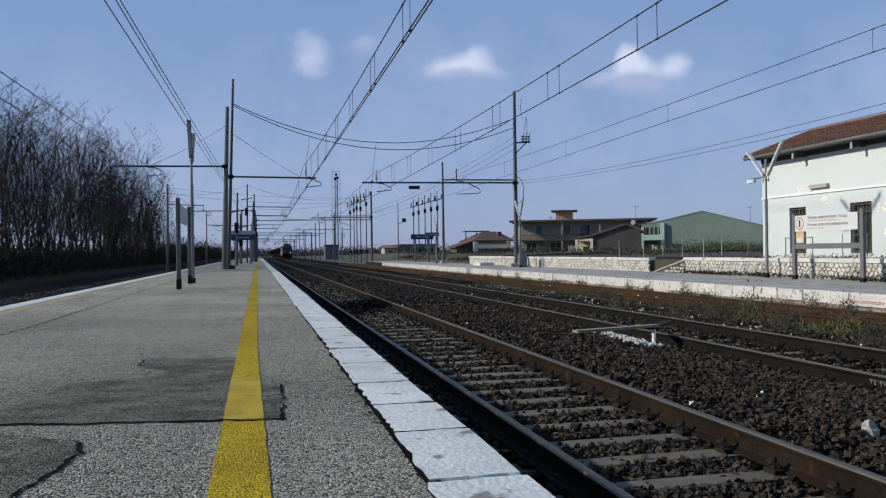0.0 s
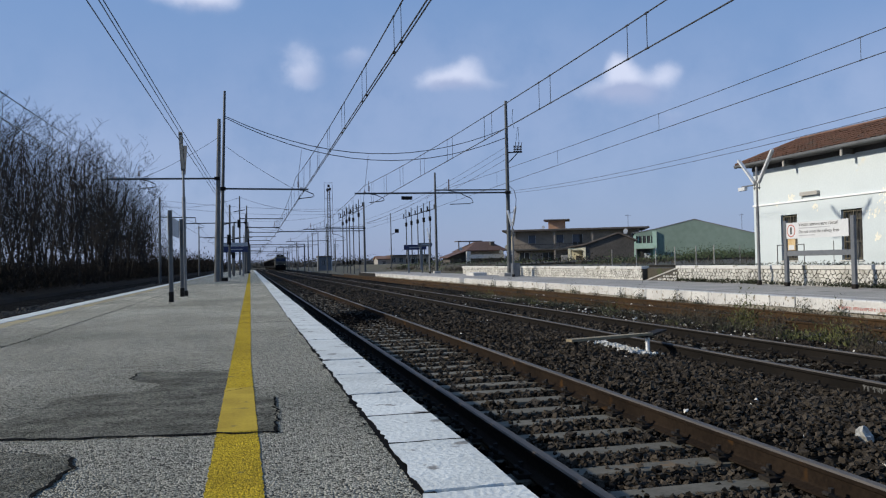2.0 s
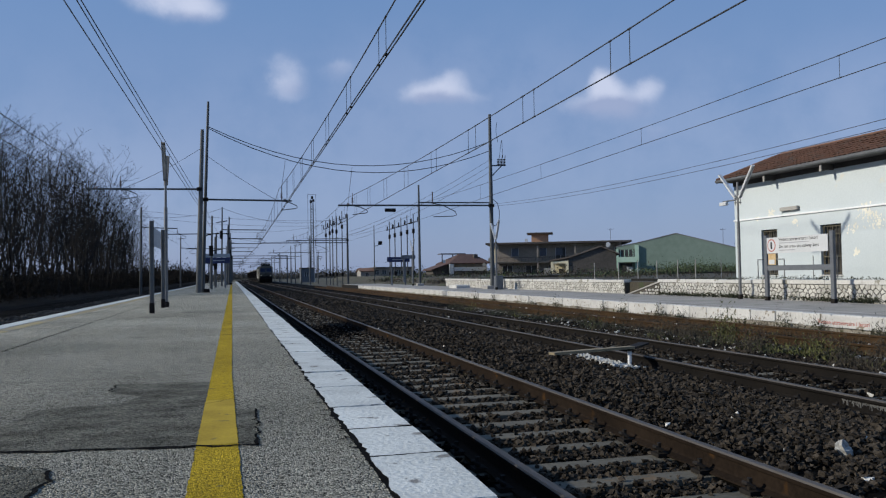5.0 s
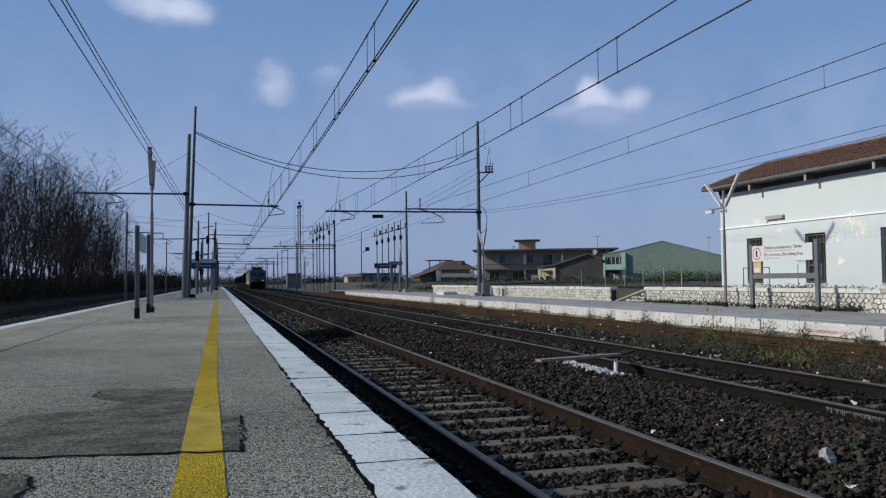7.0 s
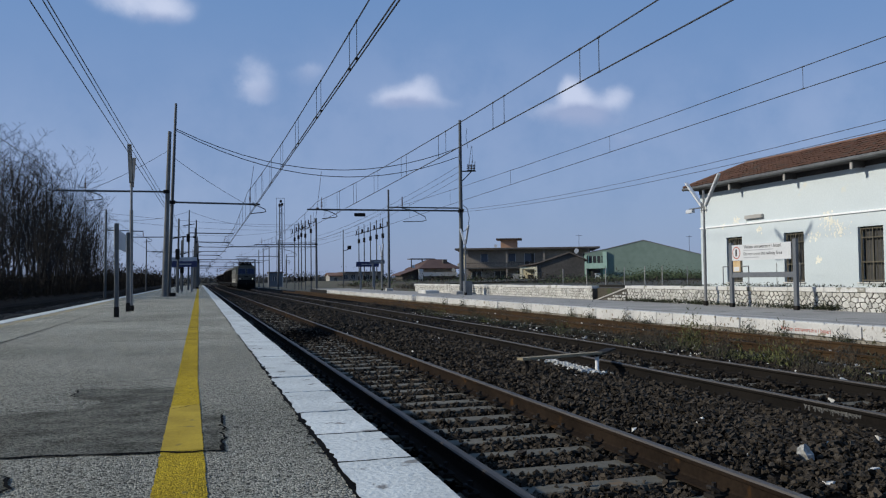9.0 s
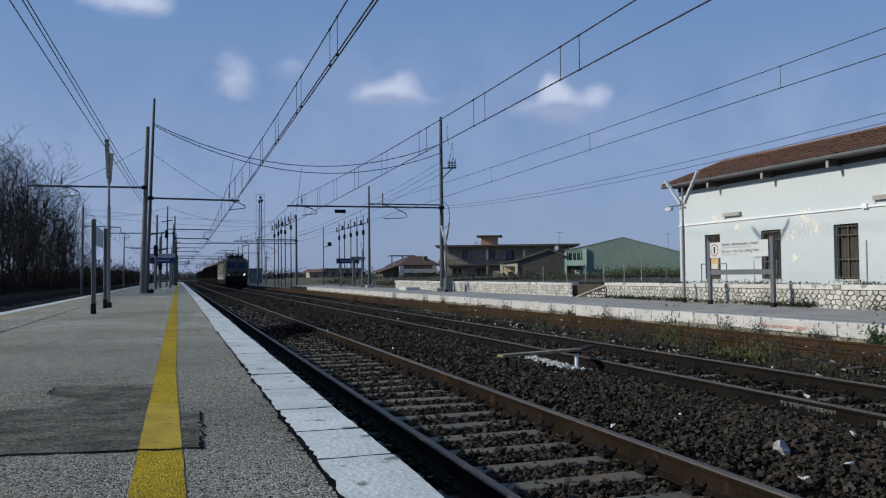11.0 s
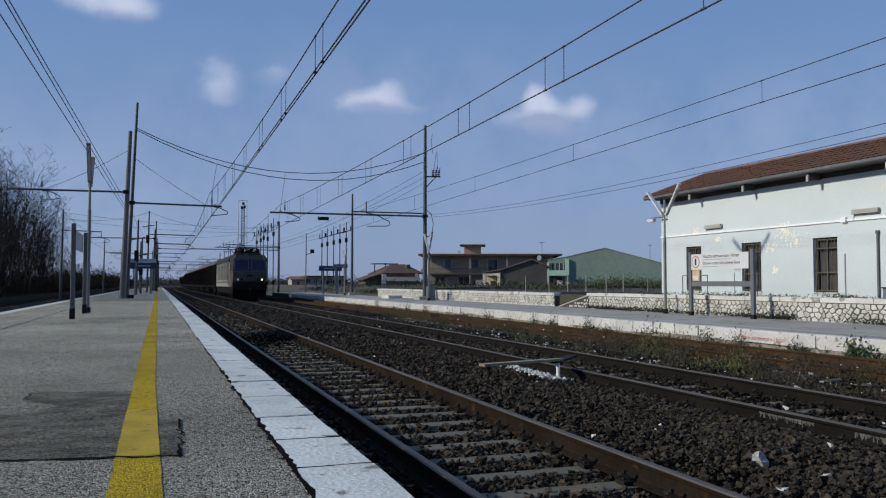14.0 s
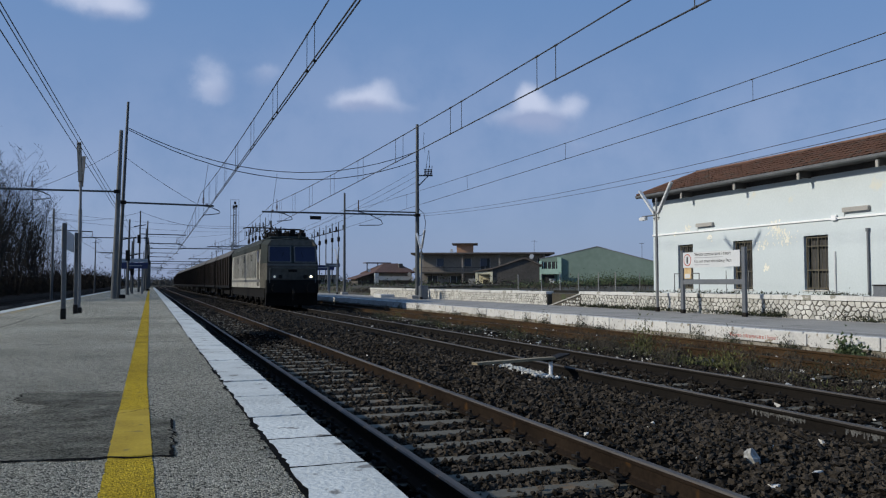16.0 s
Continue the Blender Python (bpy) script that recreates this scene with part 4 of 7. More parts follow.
    tile.add([(x, 0, z + 0.02) for x, z in arc] + [(x * 0.82, row * 1.12, z) for x, z in arc], [(i, i + 1, i + 7, i + 6) for i in range(5)])
    tm = tile.mesh("roof_tile", ROOF)
    slope = math.atan2(rz - EZ, rx - ex)
    base = Matrix((( 0, math.cos(slope), -math.sin(slope), 0), (-1, 0, 0, 0), (0, math.sin(slope), math.cos(slope), 0), (0, 0, 0, 1)))
    rest, count = Shape(), 0
    tv, tf = [v.co.copy() for v in tm.vertices], [tuple(p.vertices) for p in tm.polygons]
    ks = [(k, r) for k in range(int((ey - 10) / col)) for r in range(int(run / row) + 1)]
    for k, r in ks:
        y = ey - 0.1 - k * col
        lim = (ey - y) / (ey - ry) * run  # tiles stop at the hip
        if r * row > min(lim, run - 0.1):
            continue
        m = Matrix.Translation((ex, y, EZ + 0.055)) @ base @ Matrix.Translation((rng.normal(0, 0.006), r * row + rng.normal(0, 0.012), rng.normal(0, 0.004)))
        if count < 300 and 14 < y < 19.6:
            piece("roof_tile", tm, roof, m)
            count += 1
        else:
            rest.add([m @ v for v in tv], tf)
    tagged(part("roof_tiles", rest, ROOF_REST, roof), kind="stuff")
    s = Shape().tube([(ex, ey, EZ + 0.08), (rx, ry, rz + 0.05)], 0.085, 8).tube([(rx, ry, rz + 0.05), (rx, FY0 - 0.5, rz + 0.05)], 0.09, 8)
    part("ridge_tiles", s, ROOF_FAR, roof, "row of ridge tiles")


def warning_sign(name, m, label, front, w=2.95, tall=2.08):
    """Two grey posts that carry a long warning panel and a low rail."""
    sign = empty(name, (0, 0, 0), label, "sign", "warning signs")
    for y in (0, w):
        part("post", Shape().box(-0.05, 0.05, y - 0.07, y + 0.07, 0, tall, 0.01), SIGN_GREY if front else POST_GREY, sign)
        part("foot", Shape().box(-0.058, 0.058, y - 0.078, y + 0.078, 0, 0.13 if front else 0.26, 0.008), IRON, sign, "dark post foot")
    if front:
        part("rail", Shape().box(-0.035, 0.035, 0.07, w - 0.07, 0.96, 1.12, 0.008), SIGN_GREY, sign)
    panel = part("panel", Shape().box(-0.075, -0.052, 0.1, w - 0.12, tall - 0.58, tall - 0.08, 0.006), WHITE if front else SIGN_BACK, sign, "white enamel panel" if front else "pale bare metal panel")
    if front:
        face = Matrix(((0, 0, -1, -0.0765), (-1, 0, 0, 0), (0, 1, 0, 0), (0, 0, 0, 1)))

        def at(u, z):
            return Matrix.Translation((0, w - u, z)) @ face
        lettering("Vietato attraversare i binari", 0.155, BLACK_INK, panel, at(0.72, 1.87), "black Italian warning line")
        lettering("Do not cross the railway lines", 0.145, BLACK_INK, panel, at(0.72, 1.655), "black English warning line")
        part("lettering", Shape().box(-0.0785, -0.075, w - 2.1, w - 0.72, 1.80, 1.825), GREY_INK, panel, "row of small grey writing")
        part("lettering", Shape().box(-0.0785, -0.075, w - 1.45, w - 0.72, 1.575, 1.60), GREY_INK, panel, "row of small grey writing")
        part("symbol", Shape().tube([(-0.076, w - 0.36, 1.75), (-0.079, w - 0.36, 1.75)], 0.2, 24), RED_INK, panel, "red prohibition ring")
        part("symbol", Shape().tube([(-0.077, w - 0.36, 1.75), (-0.0805, w - 0.36, 1.75)], 0.165, 24), WHITE, panel)
        part("symbol", Shape().box(-0.083, -0.08, w - 0.40, w - 0.32, 1.64, 1.86), BLACK_INK, panel, "dark symbol on the ring")
        part("notice", Shape().box(-0.06, -0.045, w - 0.52, w - 0.16, 1.14, 1.49), ORANGE, sign, "orange and white notice")
        part("notice", Shape().box(-0.066, -0.061, w - 0.47, w - 0.21, 1.16, 1.30), WHITE, sign)
    sign.matrix_basis = m
    return sign


def fluorescent_lamp(name, m, height, angles, label, camera_arm=False, head=WHITE):
    """A slim post with tilted strip lamps; angles lean from upright, along the platform."""
    lamp = empty(name, (0, 0, 0), label, "lamp post", "platform lamps")
    part("pole", Shape().tube([(0, 0, 0), (0, 0, height * 0.66)], 0.052, 10).tube([(0, 0, height * 0.66), (0, 0, height)], 0.036, 10), GALV, lamp, smooth=True)
    part("base", Shape().tube([(0, 0, 0), (0, 0, 0.16)], 0.085, 10), IRON, lamp)
    c = Shape()
    c.box(-0.05, 0.05, -0.16, 0.16, height - 0.5, height - 0.46).box(-0.05, 0.05, -0.14, 0.14, height - 0.72, height - 0.69)
    c.tube([(0, -0.14, height - 0.78), (0, -0.14, height - 0.4)], 0.014, 6).tube([(0, 0.14, height - 0.78), (0, 0.14, height - 0.4)], 0.014, 6)
    part("bracket", c, GALV, lamp)
    for lean, base in angles:
        a = radians(lean)
        d = Vector((0, math.sin(a), math.cos(a)))
        p = Vector((0, 0.1 * (1 if lean > 0 else -1), base))
        arm = part("lamp_head", Shape().bar(p, p + d * 1.28, 0.115, 0.06), head, lamp, "tilted strip lamp")
        n = Vector((0, math.cos(a), -math.sin(a))) * (1 if lean > 0 else -1)
        part("diffuser", Shape().bar(p + d * 0.06 + n * 0.037, p + d * 1.22 + n * 0.037, 0.085, 0.026), SIGN_BACK, arm)
    if camera_arm:
        part("arm", Shape().tube([(0, 0, height - 0.6), (0, 0.85, height - 0.6)], 0.025, 8), GALV, lamp)
        part("camera_housing", Shape().box(-0.07, 0.07, 0.62, 1.0, height - 0.74, height - 0.62, 0.02), WHITE, lamp, "white surveillance camera")
    lamp.matrix_basis = m
    return lamp


# ---- overhead line ----


def mast(name, base, top, r, label, mat=MAST, plinth=0.0, group="overhead line masts"):
    b, t = Vector(base), Vector(top)
    ob = empty(name, b, label, "mast", group)
    part("post", Shape().tube([(0, 0, 0), (t - b) * 0.55, t - b], r, 10, r * 0.62), mat, ob, smooth=True)
    if plinth:
        part("plinth", Shape().box(-plinth, plinth, -plinth, plinth, -0.02, 0.22, 0.03), CONCRETE, ob, "concrete plinth")
    return ob


def support(ob, base, x_mast, x_tip, z, x_wire, side):
    """A level beam from a mast with insulators, a register tube and a steady arm over a track."""
    bx, by, bz = base

    def loc(x, zz, y=0.0):
        return (x - bx, y, zz - bz)
    beam = part("beam", Shape().tube([loc(x_mast, z), loc(x_tip, z - 0.05)], 0.055, 8), MAST, ob, "horizontal tube beam", smooth=True)
    part("clamp", Shape().box(x_mast - bx - 0.16, x_mast - bx + 0.16, -0.16, 0.16, z - bz - 0.1, z - bz + 0.1, 0.02), IRON, beam)
    ins = Shape()
    for k in range(4):
        ins.tube([loc(x_wire, z + 0.12 + k * 0.08), loc(x_wire, z + 0.16 + k * 0.08)], 0.065, 8)
    ins.tube([loc(x_wire, z), loc(x_wire, z + 0.72)], 0.02, 6)
    part("insulator", ins, INSULATOR, beam)
    e = x_wire + 0.95 * side
    s = Shape().tube([loc(x_wire - 0.1 * side, z - 0.05), loc(x_wire + 0.45 * side, z - 0.14), loc(e - 0.05 * side, z - 0.34), loc(e, z - 0.46), loc(e - 0.12 * side, z - 0.52), loc(x_wire, z - 0.62)], 0.028, 6)
    part("register_arm", s, MAST, beam, "curved register arm", smooth=True)
    for x in (x_mast + (x_tip - x_mast) * 0.93,):
        k = Shape()
        for j in range(3):
            k.tube([loc(x - 0.05 * j, z + 0.02), loc(x - 0.05 * j - 0.025, z + 0.02)], 0.075, 8)
        part("insulator", k, INSULATOR, beam)


def sagging(p, q, sag, n=14):
    p, q = Vector(p), Vector(q)
    return [p.lerp(q, i / n) - Vector((0, 0, 4 * sag * (i / n) * (1 - i / n))) for i in range(n + 1)]


def catenary(name, label, spans, sags, r, twin=0.0, first=13.3, pitch=4.75, pair=0.38):
    """A carrier wire and a contact wire below it, tied by droppers, single or in close pairs. spans: y, x, z of the carrier and of the contact wire at the supports."""
    ob = empty(name, (0, 0, 0), label, "overhead wire", "overhead wires")
    ties, run = Shape(), []
    for (a, b), sag in zip(zip(spans, spans[1:]), sags):
        p, q = Vector((a[1], a[0], a[2])), Vector((b[1], b[0], b[2]))
        line = sagging(p, q, sag)
        run += line[:-1]
        c0, c1 = Vector((a[1], a[0], a[3])), Vector((b[1], b[0], b[3]))
        if a[0] < 90:
            mids = [first + pitch * k for k in range(-5, 24)]
            for y in (m + d for m in mids for d in ((-pair, pair) if pair else (0.0,))):
                f = (y - a[0]) / (b[0] - a[0])
                if not 0.03 < f < 0.97:
                    continue
                k = f * 14
                u = line[int(k)].lerp(line[min(int(k) + 1, 14)], k - int(k))
                lo = c0.lerp(c1, f)
                part("dropper", Shape().tube([u - Vector((0, 0.05, 0)), u + Vector((0, 0.05, 0))], r * 1.5, 5).tube([u, lo], r * 0.55, 4).tube([lo - Vector((0, 0.05, 0)), lo + Vector((0, 0.05, 0))], r * 1.5, 5), WIRE, ob)
    part("carrier_wire", Shape().tube(run + [line[-1]], r, 5), WIRE, ob)
    for off in ((-twin, twin) if twin else (0,)):
        part("contact_wire", Shape().tube([(a[1] + off, a[0], a[3]) for a in spans], r * 1.05, 5), WIRE, ob)
    return ob


def plain_wire(label, runs, r=0.011):
    s = Shape()
    for p, q, sag in runs:
        s.tube(sagging(p, q, sag), r, 5)
    return solid("overhead_wire", s, WIRE, label, "overhead wire", "overhead wires")


def overhead_line():
    for row, y in enumerate((50, 100, 150, 200, 250, 300, 350)):
        lean = 0.40 if row == 0 else 0.1
        xb = -1.71 if row == 0 else -0.4
        pz = P1 if y < 180 else -0.5
        base = (xb, y, pz)
        top = 11.86 if row == 0 else 8.6
        m = mast("mast", base, (xb + lean, y, top), 0.115, "tall grey-green steel mast on the platform")
        support(m, base, xb + lean * 0.5, 3.55, 5.98, 2.95, 1)
        part("foot", Shape().box(0.05, 0.4, -0.15, 0.15, -0.01, 0.22, 0.03), IRON, m, "dark bolted foot")
        base2 = (xb - 0.22, y - 0.4, pz)
        m2 = mast("mast", base2, (xb + 0.28 * lean - 0.05, y - 0.4, 10.1 if row == 0 else 7.6), 0.165 if row == 0 else 0.12, "pale concrete mast with a steel top beside its twin", MAST_CONC if row == 0 else MAST)
        support(m2, base2, base2[0] + 0.1, -7.9, 6.55, -6.2, 1)
        xr = 16.4 if row < 1 else 13.9
        base3 = (xr, y, P2 if row == 0 else -0.5)
        m3 = mast("mast", base3, (xr, y, 11.7 if row == 0 else 8.8), 0.15, "grey steel mast carrying the far beam", plinth=0.55 if row == 0 else 0.4)
        support(m3, base3, xr, 6.4, 5.72, 7.3, 1)
        if row < 2:
            b3 = part("beam", Shape().tube([(0, 0, 5.9 - base3[2]), (-4.9, 0, 5.88 - base3[2])], 0.045, 8), MAST, m3, "second tube beam")
            part("register_arm", Shape().tube([(-4.0, 0, 5.58), (-3.3, 0, 5.45), (-2.45, 0, 5.05), (-2.35, 0, 4.82), (-2.6, 0, 4.74), (-3.9, 0, 4.7)], 0.028, 6), MAST, b3)
            part("insulator", Shape().tube([(-3.95, 0, 5.6), (-3.95, 0, 6.3)], 0.04, 8), INSULATOR, b3)
        if row == 0:
            sw = part("switch_arm", Shape().bar((0, 0, 8.05), (1.05, 0, 8.1), 0.08, 0.08).bar((0.1, 0, 7.4), (0.75, 0, 8.05), 0.06, 0.06), MAST, m3, "braced switch arm")
            for k in range(3):
                x = 0.55 + 0.2 * k
                ii = Shape()
                for j in range(4):
                    ii.tube([(x, 0, 8.12 + j * 0.11), (x, 0, 8.17 + j * 0.11)], 0.095, 8)
                ii.tube([(x, 0, 8.1), (x + 0.08, 0, 8.75)], 0.02, 6)
                part("insulator", ii, INSULATOR, sw)
            for x, lean2 in ((0.62, 0.16), (0.86, -0.05)):
                part("arc_horn", Shape().tube([(x, 0, 8.6), (x + lean2 * 0.4, 0, 9.1), (x + lean2, 0, 9.75)], 0.012, 5), IRON, sw, "thin arcing horn")
            part("cable_loop", Shape().tube([(0.1, -0.05, 5.85), (0.42, -0.05, 5.6), (0.55, -0.05, 5.0), (0.5, -0.05, 4.5), (0.3, -0.05, 4.15), (0.1, -0.05, 4.1)], 0.02, 6), WIRE, m3, "hanging cable loop", smooth=True)
            part("jumper", Shape().tube([(0.45, -0.1, 10.9), (0.38, -0.1, 10.3), (0.5, -0.1, 9.6)], 0.014, 5), WIRE, m3)
            part("plate", Shape().box(-7.05, -6.35, -0.02, 0.02, 5.0, 5.22, 0.005), IRON, m3, "small dark plate hung from the beam")
    # carrier and contact wires over each track
    def rows(x, carrier, contact, dx, c0, t0):
        return [(-14, x + dx, c0, t0)] + [(y, x + (0.15 if k % 2 else -0.1), carrier, contact) for k, y in enumerate((50, 100, 150, 200, 250, 300, 350, 400))]
    catenary("catenary_wire", "twin contact wires and carrier over the near track", rows(2.9, 6.65, 5.12, -0.1, 6.75, 5.6), [0.62] + [0.7] * 7, 0.014, 0.03, 15.0, 4.6)
    catenary("catenary_wire", "contact wire and carrier over the second track", rows(7.1, 6.15, 4.78, -0.3, 6.1, 5.12), [0.53] + [0.55] * 7, 0.014)
    catenary("catenary_wire", "contact wire and carrier over the rusty siding", [(-14, 11.3, 5.8, 5.1), (50, 11.5, 5.75, 4.75), (100, 11.4, 5.9, 4.8), (150, 11.3, 5.9, 4.8)], [0.4, 0.5, 0.5], 0.009, 0.0, 13.0, 7.85, 0.0)
    catenary("catenary_wire", "contact wire and carrier over the shaded track", rows(-6.15, 6.6, 5.25, 0.0, 6.45, 5.3), [0.6] + [0.6] * 7, 0.014, 0.0, 12.0, 5.5, 0.0)
    plain_wire("thin feeder wires past the station building", [((15.2, -4, 5.55), (16.4, 50, 5.8), 0.75), ((15.2, -4, 5.25), (16.4, 50, 5.65), 0.72)], 0.0085)
    plain_wire("feeder wires strung along the platform masts", [((-3.24, -4.0, 6.46), (-1.94, 49.6, 5.62), 0.03), ((-3.3, -4.0, 7.02), (-1.94, 49.6, 5.85), 0.03), ((-3.32, -4.0, 7.08), (-1.94, 49.6, 6.19), 0.03),
                                                                 ((-2.0, 49.6, 6.0), (-1.3, 99.6, 6.0), 0.5), ((-1.9, 49.6, 6.5), (-1.2, 99.6, 6.4), 0.5)], 0.012)
    plain_wire("feeder wires beyond the far platform mast", [((16.35, 50, 8.7), (13.9, 100, 6.7), 0.5), ((16.35, 50, 8.3), (13.9, 100, 6.3), 0.5), ((16.35, 50, 7.9), (17.25, 124, 7.4), 0.8)], 0.012)
    plain_wire("sagging cross-span wires between the masts", [((-1.32, 50, 10.35), (16.35, 50, 9.9), 1.95), ((-1.32, 50, 10.25), (16.35, 50, 9.3), 2.0)], 0.024)
    plain_wire("thin stay wires hung from the cross-span", [((3.2, 50, 8.4), (2.95, 50, 6.65), 0.0), ((7.3, 50, 8.05), (6.9, 50, 4.9), 0.0), ((-1.4, 50, 8.6), (2.7, 50, 5.95), 0.1), ((-1.7, 49.6, 9.0), (-6.1, 50, 6.6), 0.15)], 0.012)
    plain_wire("cross-span wires between the far masts", [((-1.0, 100, 9.6), (13.6, 100, 8.6), 1.2), ((-1.0, 150, 8.8), (13.6, 150, 8.4), 1.0), ((-1.1, 100, 9.6), (-12.0, 100, 9.0), 0.8), ((-12, 100, 9), (-12, 150, 9), 0.5),
                                                           ((-12, 110, 10.2), (17.25, 124, 9.9), 0.6), ((-12, 110, 9.4), (17.25, 124, 9.2), 0.7), ((-1.0, 150, 9.6), (18.1, 137, 10.6), 0.8)], 0.016)

# ---- distance ----


def simple_house(name, x0, x1, y0, y1, z0, z1, wall_mat, label, windows, roof=None, overhang=0.5):
    """Walls with real window recesses on the side that faces the tracks, and a roof. windows: (x, width, z, height) on the front at y0."""
    ob = empty(name, (0, 0, 0), label, "house")
    xs = sorted({x0, x1, *[w[0] for w in windows], *[w[0] + w[1] for w in windows]})
    s = Shape()
    for a, b in zip(xs, xs[1:]):
        mid = (a + b) / 2
        cuts = sorted((w[2], w[2] + w[3]) for w in windows if w[0] < mid < w[0] + w[1])
        z = z0
        for lo, hi in cuts:
            if lo > z:
                s.box(a, b, y0, y0 + 0.3, z, lo)
            z = hi
        s.box(a, b, y0, y0 + 0.3, z, z1)
    s.box(x0, x0 + 0.3, y0 + 0.3, y1, z0, z1).box(x1 - 0.3, x1, y0 + 0.3, y1, z0, z1).box(x0 + 0.3, x1 - 0.3, y1 - 0.3, y1, z0, z1)
    part("wall", s, wall_mat, ob, weld=True)
    for x, w, z, h in windows:
        win = part("window", Shape().box(x, x + w, y0 + 0.2, y0 + 0.24, z, z + h), DOOR_DARK, ob, "dark window")
        part("frame", Shape().box(x, x + 0.08, y0 + 0.12, y0 + 0.19, z, z + h).box(x + w - 0.08, x + w, y0 + 0.12, y0 + 0.19, z, z + h).box(x + w / 2 - 0.04, x + w / 2 + 0.04, y0 + 0.12, y0 + 0.19, z, z + h), WHITE, win)
    o = overhang
    if roof and roof[0] == "flat":
        part("roof", Shape().box(x0 - o, x1 + o, y0 - o, y1 + o, z1, z1 + 0.35, 0.05), roof[1], ob, "flat overhanging concrete roof")
    elif roof:  # a gable, its ridge along y or along x
        kind, mat, rise = roof
        if kind == "y":
            mx = (x0 + x1) / 2
            s = Shape().prism_y([(x0 - o, z1 - 0.1), (mx, z1 + rise), (x1 + o, z1 - 0.1), (x1 + o, z1 + 0.15), (mx, z1 + rise + 0.25), (x0 - o, z1 + 0.15)], y0 - o, y1 + o)
            g = Shape().prism_y([(x0, z1), (x1, z1), (mx, z1 + rise)], y0 + 0.01, y0 + 0.3)
        else:
            my = (y0 + y1) / 2
            s = Shape().prism_x([(y0 - o, z1 - 0.1), (my, z1 + rise), (y1 + o, z1 - 0.1), (y1 + o, z1 + 0.15), (my, z1 + rise + 0.25), (y0 - o, z1 + 0.15)], x0 - o, x1 + o)
            g = Shape().prism_x([(y0, z1), (y1, z1), (my, z1 + rise)], x0 + 0.01, x0 + 0.3)
        part("roof", s, mat, ob, "tiled gable roof")
        part("gable", g, wall_mat, ob)
    return ob


DUN = material("dun_render", (0.19, 0.162, 0.136), (0.30, 0.258, 0.215), 0.9, 3, 0.3, 0.2, 0.02)
DARKWALL = material("dark_bare_block", (0.055, 0.05, 0.045), (0.10, 0.092, 0.082), 0.9, 4, 0.4, 0.2, 0.02)
CREAM = material("cream_render", (0.70, 0.62, 0.40), (0.80, 0.74, 0.55), 0.9, 3, 0.4, 0.1, 0.01)
GREEN = material("green_render", (0.155, 0.215, 0.175), (0.205, 0.27, 0.225), 0.9, 1.5, 0.15, 0.15, 0.02)
MINT = material("mint_render", (0.32, 0.47, 0.38), (0.42, 0.57, 0.47), 0.9, 2, 0.3, 0.1, 0.01)
SALMON = material("salmon_render", (0.40, 0.22, 0.13), (0.50, 0.30, 0.19), 0.9, 2, 0.3, 0.1, 0.01)
BLUE_SHUTTER = material("grey_blue_shutter", (0.06, 0.07, 0.10), (0.10, 0.115, 0.15), 0.7, 3, 0.5, 0)
GREY_SHEET = material("grey_roof_sheet", (0.12, 0.12, 0.12), (0.20, 0.20, 0.20), 0.7, 3, 0.3, 0.1, 0.01)
ROOF_RED = material("dull_red_roofing", (0.055, 0.030, 0.024), (0.105, 0.058, 0.046), 0.9, 3, 0.4, 0.2, 0.02)
ROOF_OLD = material("old_brown_roofing", (0.10, 0.082, 0.068), (0.18, 0.15, 0.128), 0.9, 3, 0.4, 0.2, 0.02)
ROOF_DARK = material("dark_roofing", (0.06, 0.05, 0.045), (0.115, 0.10, 0.09), 0.9, 3, 0.3, 0.2, 0.02)


def dish(ob, p, r):
    s = Shape()
    rings = []
    for k in range(4):
        q = k / 3 * r
        rings.append([(p[0] + math.cos(a) * q, p[1] - 0.25 * (q / r) ** 2 * r, p[2] + math.sin(a) * q) for a in (2 * math.pi * j / 12 for j in range(12))])
    s.rings(rings[1:], close=True)
    s.tube([p, (p[0], p[1] + 0.4, p[2] - 0.3)], 0.05, 6)
    part("satellite_dish", s, WHITE, ob, "white satellite dish")


def turned(ob, x, y, degrees):
    """Turns a thing about a plan point; its width shrinks as it turns to face the line."""
    k = math.cos(radians(degrees))
    ob.matrix_basis = Matrix.Translation((x, y, 0)) @ Matrix.Rotation(radians(-degrees), 4, "Z") @ Matrix.Diagonal((k, 1, 1, 1)) @ Matrix.Translation((-x, -y, 0))


